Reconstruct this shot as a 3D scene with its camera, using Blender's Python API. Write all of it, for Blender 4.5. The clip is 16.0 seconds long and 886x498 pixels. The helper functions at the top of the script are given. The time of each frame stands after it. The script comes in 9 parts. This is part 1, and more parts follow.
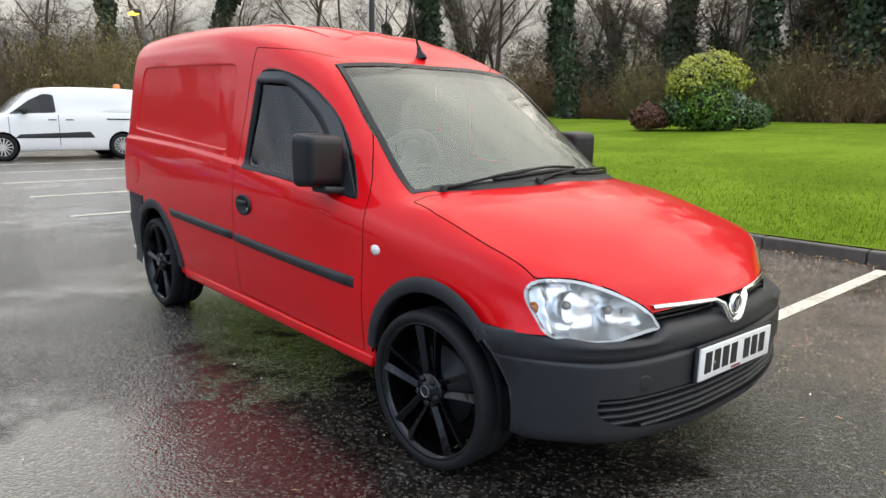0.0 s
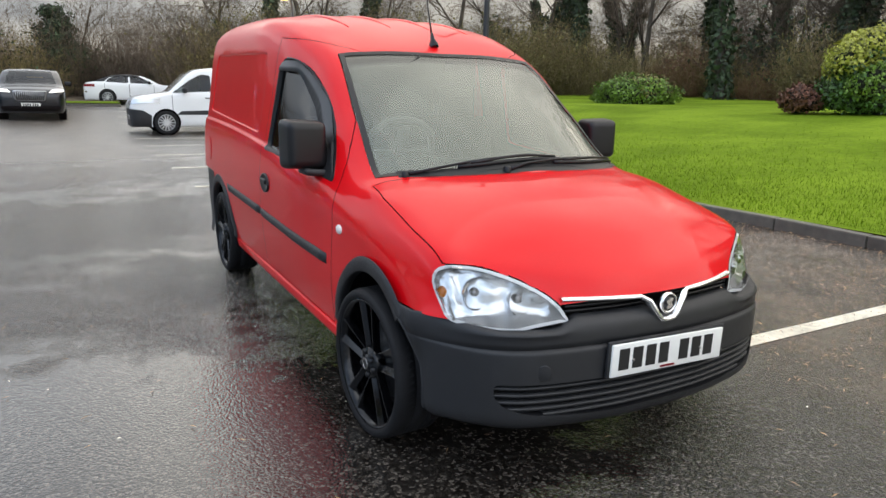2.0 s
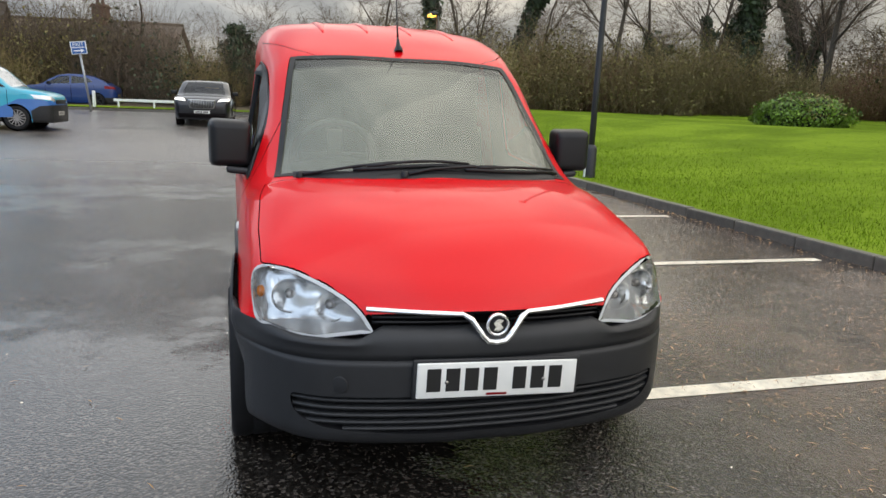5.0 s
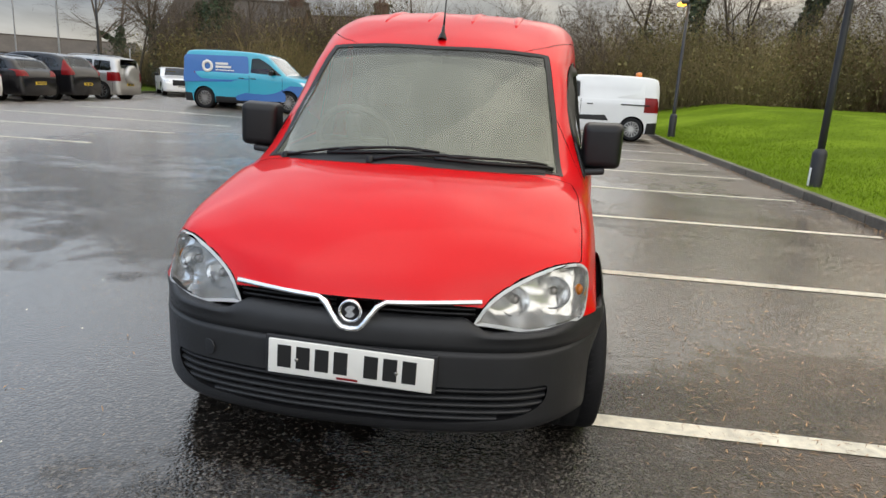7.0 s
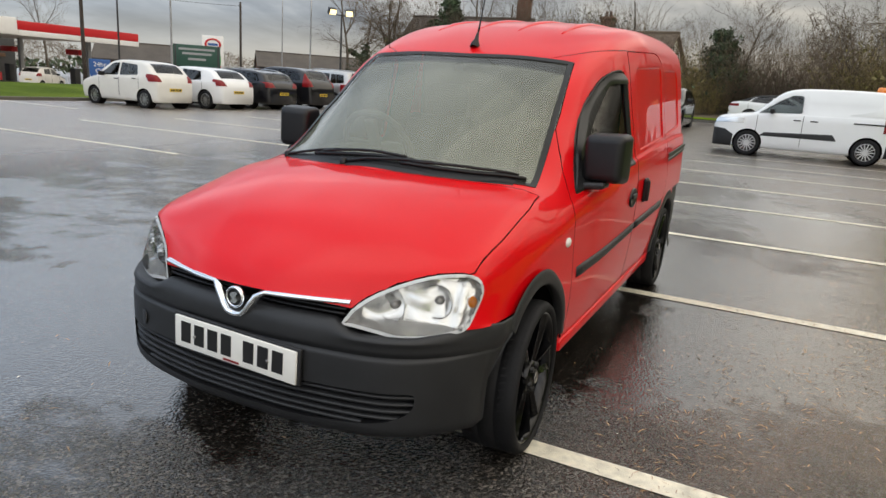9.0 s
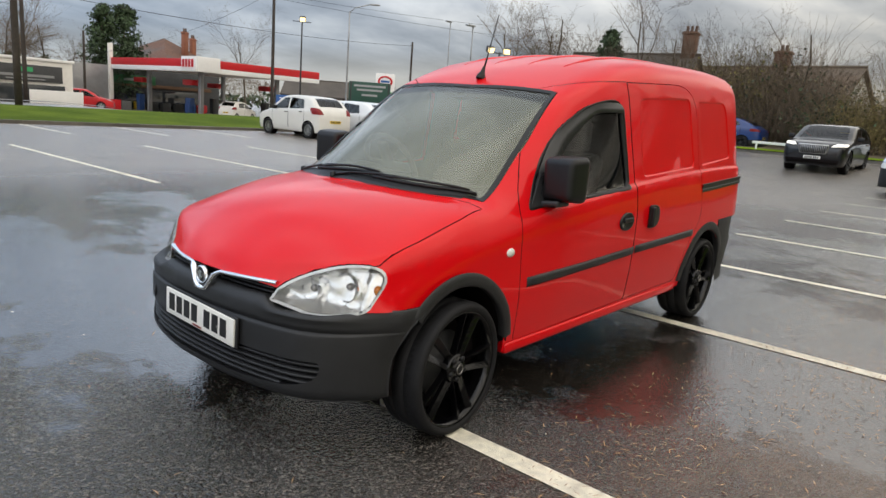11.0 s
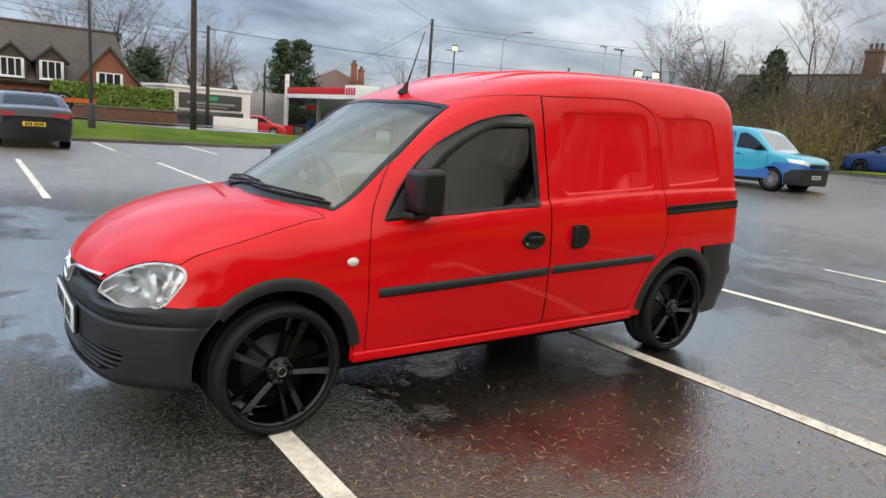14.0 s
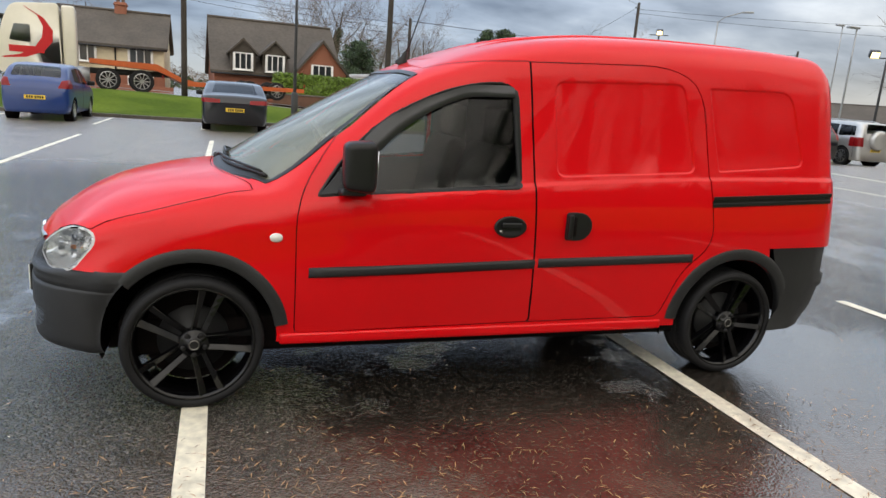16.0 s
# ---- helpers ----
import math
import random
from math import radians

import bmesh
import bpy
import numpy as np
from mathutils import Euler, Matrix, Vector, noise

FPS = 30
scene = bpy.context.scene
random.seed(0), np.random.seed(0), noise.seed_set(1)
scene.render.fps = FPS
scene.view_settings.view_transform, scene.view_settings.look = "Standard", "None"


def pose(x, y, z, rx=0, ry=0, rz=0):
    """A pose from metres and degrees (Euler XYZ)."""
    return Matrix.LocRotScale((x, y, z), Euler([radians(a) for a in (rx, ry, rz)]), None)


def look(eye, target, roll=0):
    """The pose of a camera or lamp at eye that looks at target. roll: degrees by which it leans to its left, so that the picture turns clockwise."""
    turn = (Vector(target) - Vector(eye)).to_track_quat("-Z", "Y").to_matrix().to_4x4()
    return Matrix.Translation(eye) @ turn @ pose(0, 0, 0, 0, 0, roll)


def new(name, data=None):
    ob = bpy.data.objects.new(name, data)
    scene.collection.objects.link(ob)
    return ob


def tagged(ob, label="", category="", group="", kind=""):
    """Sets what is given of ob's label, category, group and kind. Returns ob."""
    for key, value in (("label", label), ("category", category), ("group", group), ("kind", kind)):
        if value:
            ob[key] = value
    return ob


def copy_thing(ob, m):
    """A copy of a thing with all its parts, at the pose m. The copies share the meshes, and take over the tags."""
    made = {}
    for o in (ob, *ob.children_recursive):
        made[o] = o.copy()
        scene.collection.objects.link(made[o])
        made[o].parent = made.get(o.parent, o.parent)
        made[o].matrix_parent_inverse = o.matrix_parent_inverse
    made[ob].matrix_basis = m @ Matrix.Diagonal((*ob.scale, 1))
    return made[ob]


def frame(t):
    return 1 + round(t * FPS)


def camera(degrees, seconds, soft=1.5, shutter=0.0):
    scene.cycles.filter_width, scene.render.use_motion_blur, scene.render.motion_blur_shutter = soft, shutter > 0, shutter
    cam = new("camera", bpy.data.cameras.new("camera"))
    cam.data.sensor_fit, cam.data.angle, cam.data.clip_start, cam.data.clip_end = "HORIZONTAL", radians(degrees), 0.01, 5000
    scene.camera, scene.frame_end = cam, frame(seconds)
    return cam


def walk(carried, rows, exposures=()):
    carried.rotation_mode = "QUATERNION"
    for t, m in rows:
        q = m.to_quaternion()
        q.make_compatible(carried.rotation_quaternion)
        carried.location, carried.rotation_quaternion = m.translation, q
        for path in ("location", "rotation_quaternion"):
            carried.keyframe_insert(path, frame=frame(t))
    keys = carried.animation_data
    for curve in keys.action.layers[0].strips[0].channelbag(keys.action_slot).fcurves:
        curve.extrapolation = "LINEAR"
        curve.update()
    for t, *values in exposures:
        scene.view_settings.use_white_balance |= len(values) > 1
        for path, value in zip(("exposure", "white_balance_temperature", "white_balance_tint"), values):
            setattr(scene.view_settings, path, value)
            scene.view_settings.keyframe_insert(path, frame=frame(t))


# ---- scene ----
cam = camera(66.8, 16.0)
PATH = [
    (0, (1.707, -2.226, 1.232), (0.231, -0.932, 0.846), 0.7),
    (0.5, (1.787, -2.145, 1.24), (0.249, -0.93, 0.846), 0.9),
    (1, (2.002, -2.036, 1.267), (0.402, -0.911, 0.849), 0.8),
    (1.5, (2.157, -1.888, 1.294), (0.504, -0.85, 0.857), 0.9),
    (2, (2.216, -1.692, 1.281), (0.506, -0.757, 0.83), 1.0),
    (2.5, (2.288, -1.554, 1.287), (0.507, -0.76, 0.843), 1.5),
    (3, (2.361, -1.521, 1.291), (0.537, -0.822, 0.861), 1.7),
    (3.5, (2.483, -1.437, 1.275), (0.636, -0.789, 0.866), 1.8),
    (4, (2.555, -1.252, 1.259), (0.696, -0.628, 0.866), 1.8),
    (4.2, (2.523, -1.148, 1.248), (0.664, -0.524, 0.854), 1.9),
    (6.3, (2.531, 0.101, 1.265), (0.587, 0.15, 0.799), 2.7),
    (6.5, (2.549, 0.201, 1.261), (0.605, 0.173, 0.793), 2.9),
    (7, (2.561, 0.49, 1.283), (0.63, 0.261, 0.813), 3.3),
    (7.5, (2.418, 0.774, 1.266), (0.516, 0.371, 0.795), 3.4),
    (8, (2.359, 1.01, 1.28), (0.5, 0.443, 0.808), 3.6),
    (8.5, (2.346, 1.265, 1.295), (0.544, 0.538, 0.823), 3.8),
    (9, (2.247, 1.48, 1.309), (0.498, 0.631, 0.84), 3.8),
    (9.5, (2.114, 1.676, 1.309), (0.413, 0.732, 0.844), 3.9),
    (10, (2.121, 1.937, 1.326), (0.495, 0.864, 0.87), 4.0),
    (10.2, (2.12, 2.013, 1.324), (0.518, 0.903, 0.874), 4.1),
    (12.3, (1.846, 3.114, 1.327), (0.524, 1.651, 0.99), 4.3),
    (12.5, (1.784, 3.192, 1.34), (0.488, 1.707, 1.001), 4.3),
    (13, (1.545, 3.307, 1.342), (0.295, 1.785, 0.995), 4.3),
    (13.5, (1.312, 3.372, 1.347), (0.103, 1.82, 0.991), 4.2),
    (14, (1.076, 3.36, 1.363), (-0.086, 1.773, 1.0), 4.3),
    (14.5, (0.808, 3.431, 1.361), (-0.315, 1.82, 0.979), 4.3),
    (15, (0.517, 3.449, 1.352), (-0.417, 1.727, 0.947), 4.3),
    (15.5, (0.201, 3.489, 1.359), (-0.517, 1.671, 0.933), 4.3),
    (16, (-0.097, 3.604, 1.353), (-0.73, 1.757, 0.919), 4.3),
]
walk(cam, [(t, look(eye, target, roll)) for t, eye, target, roll in PATH], [(0, 0.42, 6650, 10), (4, 0.20, 6700, 10), (6.5, 0.15, 6950, 10), (10, -0.02, 7100, 10), (12.5, 0.15, 6750, 10), (16, 0.22, 6850, 10)])

from mathutils.bvhtree import BVHTree
from mathutils.interpolate import poly_3d_calc
# ---------------------------------------------------------------- light
world = bpy.data.worlds.new("world")
scene.world = world
world.use_nodes = True
SUN_EL, SUN_AZ = 42.0, 48.0


def build_sky():
    nt = world.node_tree
    nt.nodes.clear()
    n, l = nt.nodes.new, nt.links.new
    out = n("ShaderNodeOutputWorld")
    bg = n("ShaderNodeBackground")
    sky = n("ShaderNodeTexSky")
    sky.sky_type, sky.sun_disc = "NISHITA", False
    sky.sun_elevation, sky.sun_rotation = radians(SUN_EL), radians(90 - SUN_AZ)
    sky.dust_density, sky.ozone_density = 2.0, 2.0
    tc = n("ShaderNodeTexCoord")
    sep = n("ShaderNodeSeparateXYZ")
    l(tc.outputs["Generated"], sep.inputs[0])
    # cloud sheet seen in perspective: the direction divided by its height
    up = n("ShaderNodeMath")
    up.operation = "ADD"
    up.inputs[1].default_value = 0.22
    mx = n("ShaderNodeMath")
    mx.operation = "MAXIMUM"
    mx.inputs[1].default_value = 0.02
    l(sep.outputs[2], mx.inputs[0])
    l(mx.outputs[0], up.inputs[0])
    div = n("ShaderNodeVectorMath")
    div.operation = "DIVIDE"
    comb = n("ShaderNodeCombineXYZ")
    for i in range(3):
        l(up.outputs[0], comb.inputs[i])
    l(tc.outputs["Generated"], div.inputs[0])
    l(comb.outputs[0], div.inputs[1])
    stretch = n("ShaderNodeVectorMath")
    stretch.operation = "MULTIPLY"
    stretch.inputs[1].default_value = (1.0, 1.35, 0.0)
    l(div.outputs[0], stretch.inputs[0])
    no = n("ShaderNodeTexNoise")
    no.inputs["Scale"].default_value, no.inputs["Detail"].default_value = 1.25, 6
    no.inputs["Roughness"].default_value, no.inputs["Distortion"].default_value = 0.52, 0.25
    l(stretch.outputs[0], no.inputs["Vector"])
    ramp = n("ShaderNodeValToRGB")
    e = ramp.color_ramp.elements
    e[0].position, e[0].color = 0.34, (0.30, 0.32, 0.355, 1)
    e[1].position, e[1].color = 0.70, (1.08, 1.06, 1.02, 1)
    mid = e.new(0.52)
    mid.color = (0.60, 0.62, 0.65, 1)
    l(no.outputs["Fac"], ramp.inputs[0])
    # low clear strip near the horizon, pale and warm, as under a cloud deck
    low = n("ShaderNodeMapRange")
    low.inputs["From Min"].default_value, low.inputs["From Max"].default_value = 0.015, 0.085
    l(sep.outputs[2], low.inputs["Value"])
    warm = n("ShaderNodeMix")
    warm.data_type = "RGBA"
    l(low.outputs[0], warm.inputs["Factor"])
    warm.inputs["A"].default_value = (0.90, 0.82, 0.70, 1)
    l(ramp.outputs[0], warm.inputs["B"])
    sc = n("ShaderNodeVectorMath")
    sc.operation = "SCALE"
    sc.inputs["Scale"].default_value = SKY_GAIN
    l(sky.outputs[0], sc.inputs[0])
    mix = n("ShaderNodeMix")
    mix.data_type = "RGBA"
    mix.inputs["Factor"].default_value = 0.88
    l(sc.outputs[0], mix.inputs["A"])
    l(warm.outputs["Result"], mix.inputs["B"])
    # an overcast dome is far brighter overhead than near the horizon
    grade = n("ShaderNodeMapRange")
    grade.interpolation_type = "SMOOTHSTEP"
    grade.inputs["From Min"].default_value, grade.inputs["From Max"].default_value = 0.09, 0.34
    grade.inputs["To Min"].default_value, grade.inputs["To Max"].default_value = SKY_LOW, SKY_HIGH
    l(sep.outputs[2], grade.inputs["Value"])
    dome = n("ShaderNodeVectorMath")
    dome.operation = "SCALE"
    l(mix.outputs["Result"], dome.inputs[0])
    l(grade.outputs[0], dome.inputs["Scale"])
    # clearer and bluer to one side, warmer towards the low light on the other
    side = n("ShaderNodeMapRange")
    side.inputs["From Min"].default_value, side.inputs["From Max"].default_value = -0.85, 0.75
    bearing = n("ShaderNodeVectorMath")
    bearing.operation = "DOT_PRODUCT"
    bearing.inputs[1].default_value = (0.5, -0.866, 0.0)
    l(tc.outputs["Generated"], bearing.inputs[0])
    l(bearing.outputs["Value"], side.inputs["Value"])
    tint = n("ShaderNodeMix")
    tint.data_type = "RGBA"
    tint.inputs["A"].default_value, tint.inputs["B"].default_value = (1.08, 1.0, 0.86, 1), (0.80, 0.97, 1.22, 1)
    l(side.outputs[0], tint.inputs["Factor"])
    mul = n("ShaderNodeVectorMath")
    mul.operation = "MULTIPLY"
    l(dome.outputs[0], mul.inputs[0])
    l(tint.outputs["Result"], mul.inputs[1])
    l(mul.outputs[0], bg.inputs["Color"])
    bg.inputs["Strength"].default_value = SKY_STRENGTH
    l(bg.outputs[0], out.inputs[0])


SKY_GAIN, SKY_STRENGTH, SKY_LOW, SKY_HIGH = 0.1, 1.0, 0.73, 1.95
build_sky()
sun = new("sun", bpy.data.lights.new("sun", "SUN"))
sun.data.energy, sun.data.angle, sun.data.color = 1.3, radians(130), (1.0, 0.93, 0.83)
sun.matrix_world = look(
    (math.cos(radians(SUN_AZ)) * 60, math.sin(radians(SUN_AZ)) * 60, math.tan(radians(SUN_EL)) * 60), (0, 0, 0))
tagged(sun, "low winter sun behind thin cloud", "sun", kind="structure")


# ---------------------------------------------------------------- materials
def material(name, colour, rough=0.6, metal=0.0, vary=0.0, scale=8.0, bump=0.0, bump_scale=60.0, coat=0.0,
             spread=None, object_random=0.0, island_random=0.0, spec=0.5, coarse=None):
    """A surface with colour variation at two scales and fine relief, in metres."""
    m = bpy.data.materials.new(name)
    m.use_nodes = True
    nt = m.node_tree
    n, l = nt.nodes.new, nt.links.new
    b = nt.nodes["Principled BSDF"]
    b.inputs["Base Color"].default_value = (*colour, 1)
    b.inputs["Roughness"].default_value, b.inputs["Metallic"].default_value = rough, metal
    b.inputs["Coat Weight"].default_value, b.inputs["Coat Roughness"].default_value = coat, 0.03
    b.inputs["Specular IOR Level"].default_value = spec
    tc = n("ShaderNodeTexCoord")
    if vary or object_random or island_random:
        fine, big = n("ShaderNodeTexNoise"), n("ShaderNodeTexNoise")
        fine.inputs["Scale"].default_value, fine.inputs["Detail"].default_value = scale, 6
        big.inputs["Scale"].default_value = coarse or scale / 9
        l(tc.outputs["Object"], fine.inputs["Vector"])
        l(tc.outputs["Object"], big.inputs["Vector"])
        add = n("ShaderNodeMath")
        l(fine.outputs["Fac"], add.inputs[0])
        l(big.outputs["Fac"], add.inputs[1])
        mr = n("ShaderNodeMapRange")
        mr.inputs["From Min"].default_value, mr.inputs["From Max"].default_value = 0.65, 1.35
        mr.inputs["To Min"].default_value, mr.inputs["To Max"].default_value = 1 - vary, 1 + vary
        l(add.outputs[0], mr.inputs["Value"])
        value = mr.outputs[0]
        for amount, kind in ((object_random, "ShaderNodeObjectInfo"), (island_random, "ShaderNodeNewGeometry")):
            if amount:
                o, r, mu = n(kind), n("ShaderNodeMapRange"), n("ShaderNodeMath")
                mu.operation = "MULTIPLY"
                r.inputs["To Min"].default_value, r.inputs["To Max"].default_value = 1 - amount, 1 + amount
                l(o.outputs["Random" if kind.endswith("Info") else "Random Per Island"], r.inputs["Value"])
                l(r.outputs[0], mu.inputs[0])
                l(value, mu.inputs[1])
                value = mu.outputs[0]
        vm = n("ShaderNodeVectorMath")
        vm.operation = "SCALE"
        vm.inputs[0].default_value = colour
        l(value, vm.inputs["Scale"])
        if spread:
            mx = n("ShaderNodeMix")
            mx.data_type = "RGBA"
            l(big.outputs["Fac"], mx.inputs["Factor"])
            vm2 = n("ShaderNodeVectorMath")
            vm2.operation = "SCALE"
            vm2.inputs[0].default_value = spread
            l(value, vm2.inputs["Scale"])
            rr = n("ShaderNodeMapRange")
            rr.inputs["From Min"].default_value, rr.inputs["From Max"].default_value = 0.42, 0.6
            l(big.outputs["Fac"], rr.inputs["Value"])
            l(rr.outputs[0], mx.inputs["Factor"])
            l(vm.outputs[0], mx.inputs["A"])
            l(vm2.outputs[0], mx.inputs["B"])
            l(mx.outputs["Result"], b.inputs["Base Color"])
        else:
            l(vm.outputs[0], b.inputs["Base Color"])
    if bump:
        bn, bp = n("ShaderNodeTexNoise"), n("ShaderNodeBump")
        bn.inputs["Scale"].default_value, bn.inputs["Detail"].default_value = bump_scale, 4
        l(tc.outputs["Object"], bn.inputs["Vector"])
        l(bn.outputs["Fac"], bp.inputs["Height"])
        bp.inputs["Strength"].default_value, bp.inputs["Distance"].default_value = bump, 0.01
        l(bp.outputs[0], b.inputs["Normal"])
    return m


def glass(name, tint=(0.75, 0.82, 0.8), gloss=1.0, mist=0.0, mist_colour=(0.7, 0.75, 0.72)):
    """A thin pane: clear tinted sheet, Fresnel gloss, and optionally a misted, dusty film."""
    m = bpy.data.materials.new(name)
    m.use_nodes = True
    nt = m.node_tree
    nt.nodes.clear()
    n, l = nt.nodes.new, nt.links.new
    out, tr, gl, fr, mix = (n(k) for k in ("ShaderNodeOutputMaterial", "ShaderNodeBsdfTransparent", "ShaderNodeBsdfGlossy",
                                           "ShaderNodeFresnel", "ShaderNodeMixShader"))
    tr.inputs["Color"].default_value = (*tint, 1)
    gl.inputs["Roughness"].default_value = 0.015
    fr.inputs["IOR"].default_value = 1.52 + 0.3 * (gloss - 1)
    under = tr.outputs[0]
    if mist:
        df, mm, no, mr, tc = (n(k) for k in ("ShaderNodeBsdfDiffuse", "ShaderNodeMixShader", "ShaderNodeTexNoise",
                                             "ShaderNodeMapRange", "ShaderNodeTexCoord"))
        df.inputs["Color"].default_value = (*mist_colour, 1)
        no.inputs["Scale"].default_value, no.inputs["Detail"].default_value = 3.0, 6
        mp = n("ShaderNodeMapping")
        mp.inputs["Scale"].default_value = (0.9, 2.4, 0.7)
        l(tc.outputs["Object"], mp.inputs[0])
        l(mp.outputs[0], no.inputs["Vector"])
        mr.inputs["From Min"].default_value, mr.inputs["From Max"].default_value = 0.3, 0.7
        mr.inputs["To Min"].default_value, mr.inputs["To Max"].default_value = mist * 0.93, mist * 1.07
        l(no.outputs["Fac"], mr.inputs["Value"])
        # run-down streaks and beads, and the arc that the wiper has swept
        fine, fm, fr2 = n("ShaderNodeTexNoise"), n("ShaderNodeMapping"), n("ShaderNodeMapRange")
        fm.inputs["Scale"].default_value = (0.10, 1.0, 0.10)
        fine.inputs["Scale"].default_value, fine.inputs["Detail"].default_value, fine.inputs["Distortion"].default_value = 55, 4, 0.6
        l(tc.outputs["Object"], fm.inputs[0])
        l(fm.outputs[0], fine.inputs["Vector"])
        fr2.inputs["From Min"].default_value, fr2.inputs["From Max"].default_value = 0.56, 0.66
        fr2.inputs["To Min"].default_value, fr2.inputs["To Max"].default_value = 1.0, 0.84
        l(fine.outputs["Fac"], fr2.inputs["Value"])
        arc, off, ln = n("ShaderNodeMapRange"), n("ShaderNodeMapping"), n("ShaderNodeVectorMath")
        off.inputs["Location"].default_value, off.inputs["Scale"].default_value = (0.14, -0.02, 0), (1.05, 1.0, 0.0)
        ln.operation = "LENGTH"
        l(tc.outputs["Object"], off.inputs[0])
        l(off.outputs[0], ln.inputs[0])
        arc.inputs["From Min"].default_value, arc.inputs["From Max"].default_value = 0.675, 0.69
        arc.inputs["To Min"].default_value, arc.inputs["To Max"].default_value = 1.0, 0.80
        l(ln.outputs["Value"], arc.inputs["Value"])
        m1, mu = n("ShaderNodeMath"), n("ShaderNodeMath")
        m1.operation = mu.operation = "MULTIPLY"
        l(fr2.outputs[0], m1.inputs[0])
        l(arc.outputs[0], m1.inputs[1])
        # the film stops short of the shade band
        sp, band, m2 = n("ShaderNodeSeparateXYZ"), n("ShaderNodeMapRange"), n("ShaderNodeMath")
        l(tc.outputs["Object"], sp.inputs[0])
        m2.operation = "MULTIPLY"
        band.inputs["From Min"].default_value, band.inputs["From Max"].default_value = -0.868, -0.846
        band.inputs["To Min"].default_value = 0.22
        l(sp.outputs[0], band.inputs["Value"])
        l(m1.outputs[0], m2.inputs[0])
        l(band.outputs[0], m2.inputs[1])
        l(mr.outputs[0], mu.inputs[0])
        l(m2.outputs[0], mu.inputs[1])
        l(mu.outputs[0], mm.inputs[0])
        l(tr.outputs[0], mm.inputs[1])
        l(df.outputs[0], mm.inputs[2])
        under = mm.outputs[0]
    l(fr.outputs[0], mix.inputs[0])
    l(under, mix.inputs[1])
    l(gl.outputs[0], mix.inputs[2])
    l(mix.outputs[0], out.inputs[0])
    return m


def glowing(name, colour, strength):
    m = bpy.data.materials.new(name)
    m.use_nodes = True
    b = m.node_tree.nodes["Principled BSDF"]
    b.inputs["Base Color"].default_value = (*colour, 1)
    b.inputs["Emission Color"].default_value, b.inputs["Emission Strength"].default_value = (*colour, 1), strength
    return m


RED = material("red_paint", (0.69, 0.0018, 0.006), 0.42, vary=0.04, scale=3, coat=0.55, bump=0.004, bump_scale=5, spec=0.08)
PLASTIC = material("dark_textured_plastic", (0.016, 0.0165, 0.018), 0.46, vary=0.22, scale=14, bump=0.16, bump_scale=700, spec=0.45)
BLACK = material("black_trim", (0.009, 0.009, 0.010), 0.38, vary=0.2, scale=20, spec=0.35)
GAP = material("dark_gap", (0.008, 0.006, 0.006), 0.9, vary=0.2, scale=10, spec=0.1)
RUBBER = material("tyre_rubber", (0.009, 0.009, 0.010), 0.7, vary=0.25, scale=30, spec=0.3, bump=0.2, bump_scale=250)
RIM = material("gloss_black_alloy", (0.0025, 0.0025, 0.003), 0.10, vary=0.2, scale=25, spec=0.38)
SMOKE = material("smoked_plastic", (0.028, 0.029, 0.031), 0.35, vary=0.1, scale=20)
CHROME = material("chrome", (0.85, 0.86, 0.87), 0.10, 1.0, vary=0.03, scale=40)
BRUSHED = material("bare_metal", (0.35, 0.33, 0.31), 0.4, 1.0, vary=0.25, scale=30)
LENS = glass("clear_lens", (0.97, 0.98, 0.98), 1.0)
REFLECTOR = material("lamp_reflector", (0.74, 0.74, 0.73), 0.20, 0.75, vary=0.04, scale=30, bump=0.06, bump_scale=30)
LAMP_EDGE = material("frosted_lamp_edge", (0.55, 0.56, 0.56), 0.25, vary=0.06, scale=20, coat=0.6)
SCREEN = glass("misted_windscreen", (0.80, 0.86, 0.80), 1.25, 0.335, (0.46, 0.475, 0.37))
SHADE = glass("shade_band_tint", (0.16, 0.17, 0.165), 1.0)
SIDE_GLASS = glass("side_glass", (0.38, 0.41, 0.41), 1.0)
DARK_GLASS = glass("dark_car_glass", (0.34, 0.38, 0.38), 1.1)
PLATE_WHITE = material("white_plate", (0.80, 0.79, 0.74), 0.35, vary=0.05, scale=20)
PLATE_YELLOW = material("yellow_plate", (0.75, 0.52, 0.05), 0.35, vary=0.05, scale=20)
INK = material("black_characters", (0.012, 0.012, 0.012), 0.4, vary=0.1, scale=30)
CLOTH = material("dark_seat_cloth", (0.022, 0.022, 0.024), 0.9, vary=0.3, scale=60, bump=0.3, bump_scale=300)
LINING = material("grey_cabin_plastic", (0.035, 0.037, 0.039), 0.75, vary=0.15, scale=12, bump=0.1, bump_scale=300)
WHEEL_GREY = material("grey_wheel_leather", (0.16, 0.165, 0.15), 0.6, vary=0.15, scale=12, bump=0.1, bump_scale=200)
AMBER = material("amber_lens", (0.75, 0.22, 0.03), 0.2, vary=0.1, scale=30, coat=0.5)
RED_LENS = material("red_lens", (0.20, 0.003, 0.005), 0.3, vary=0.1, scale=30, spec=0.3)


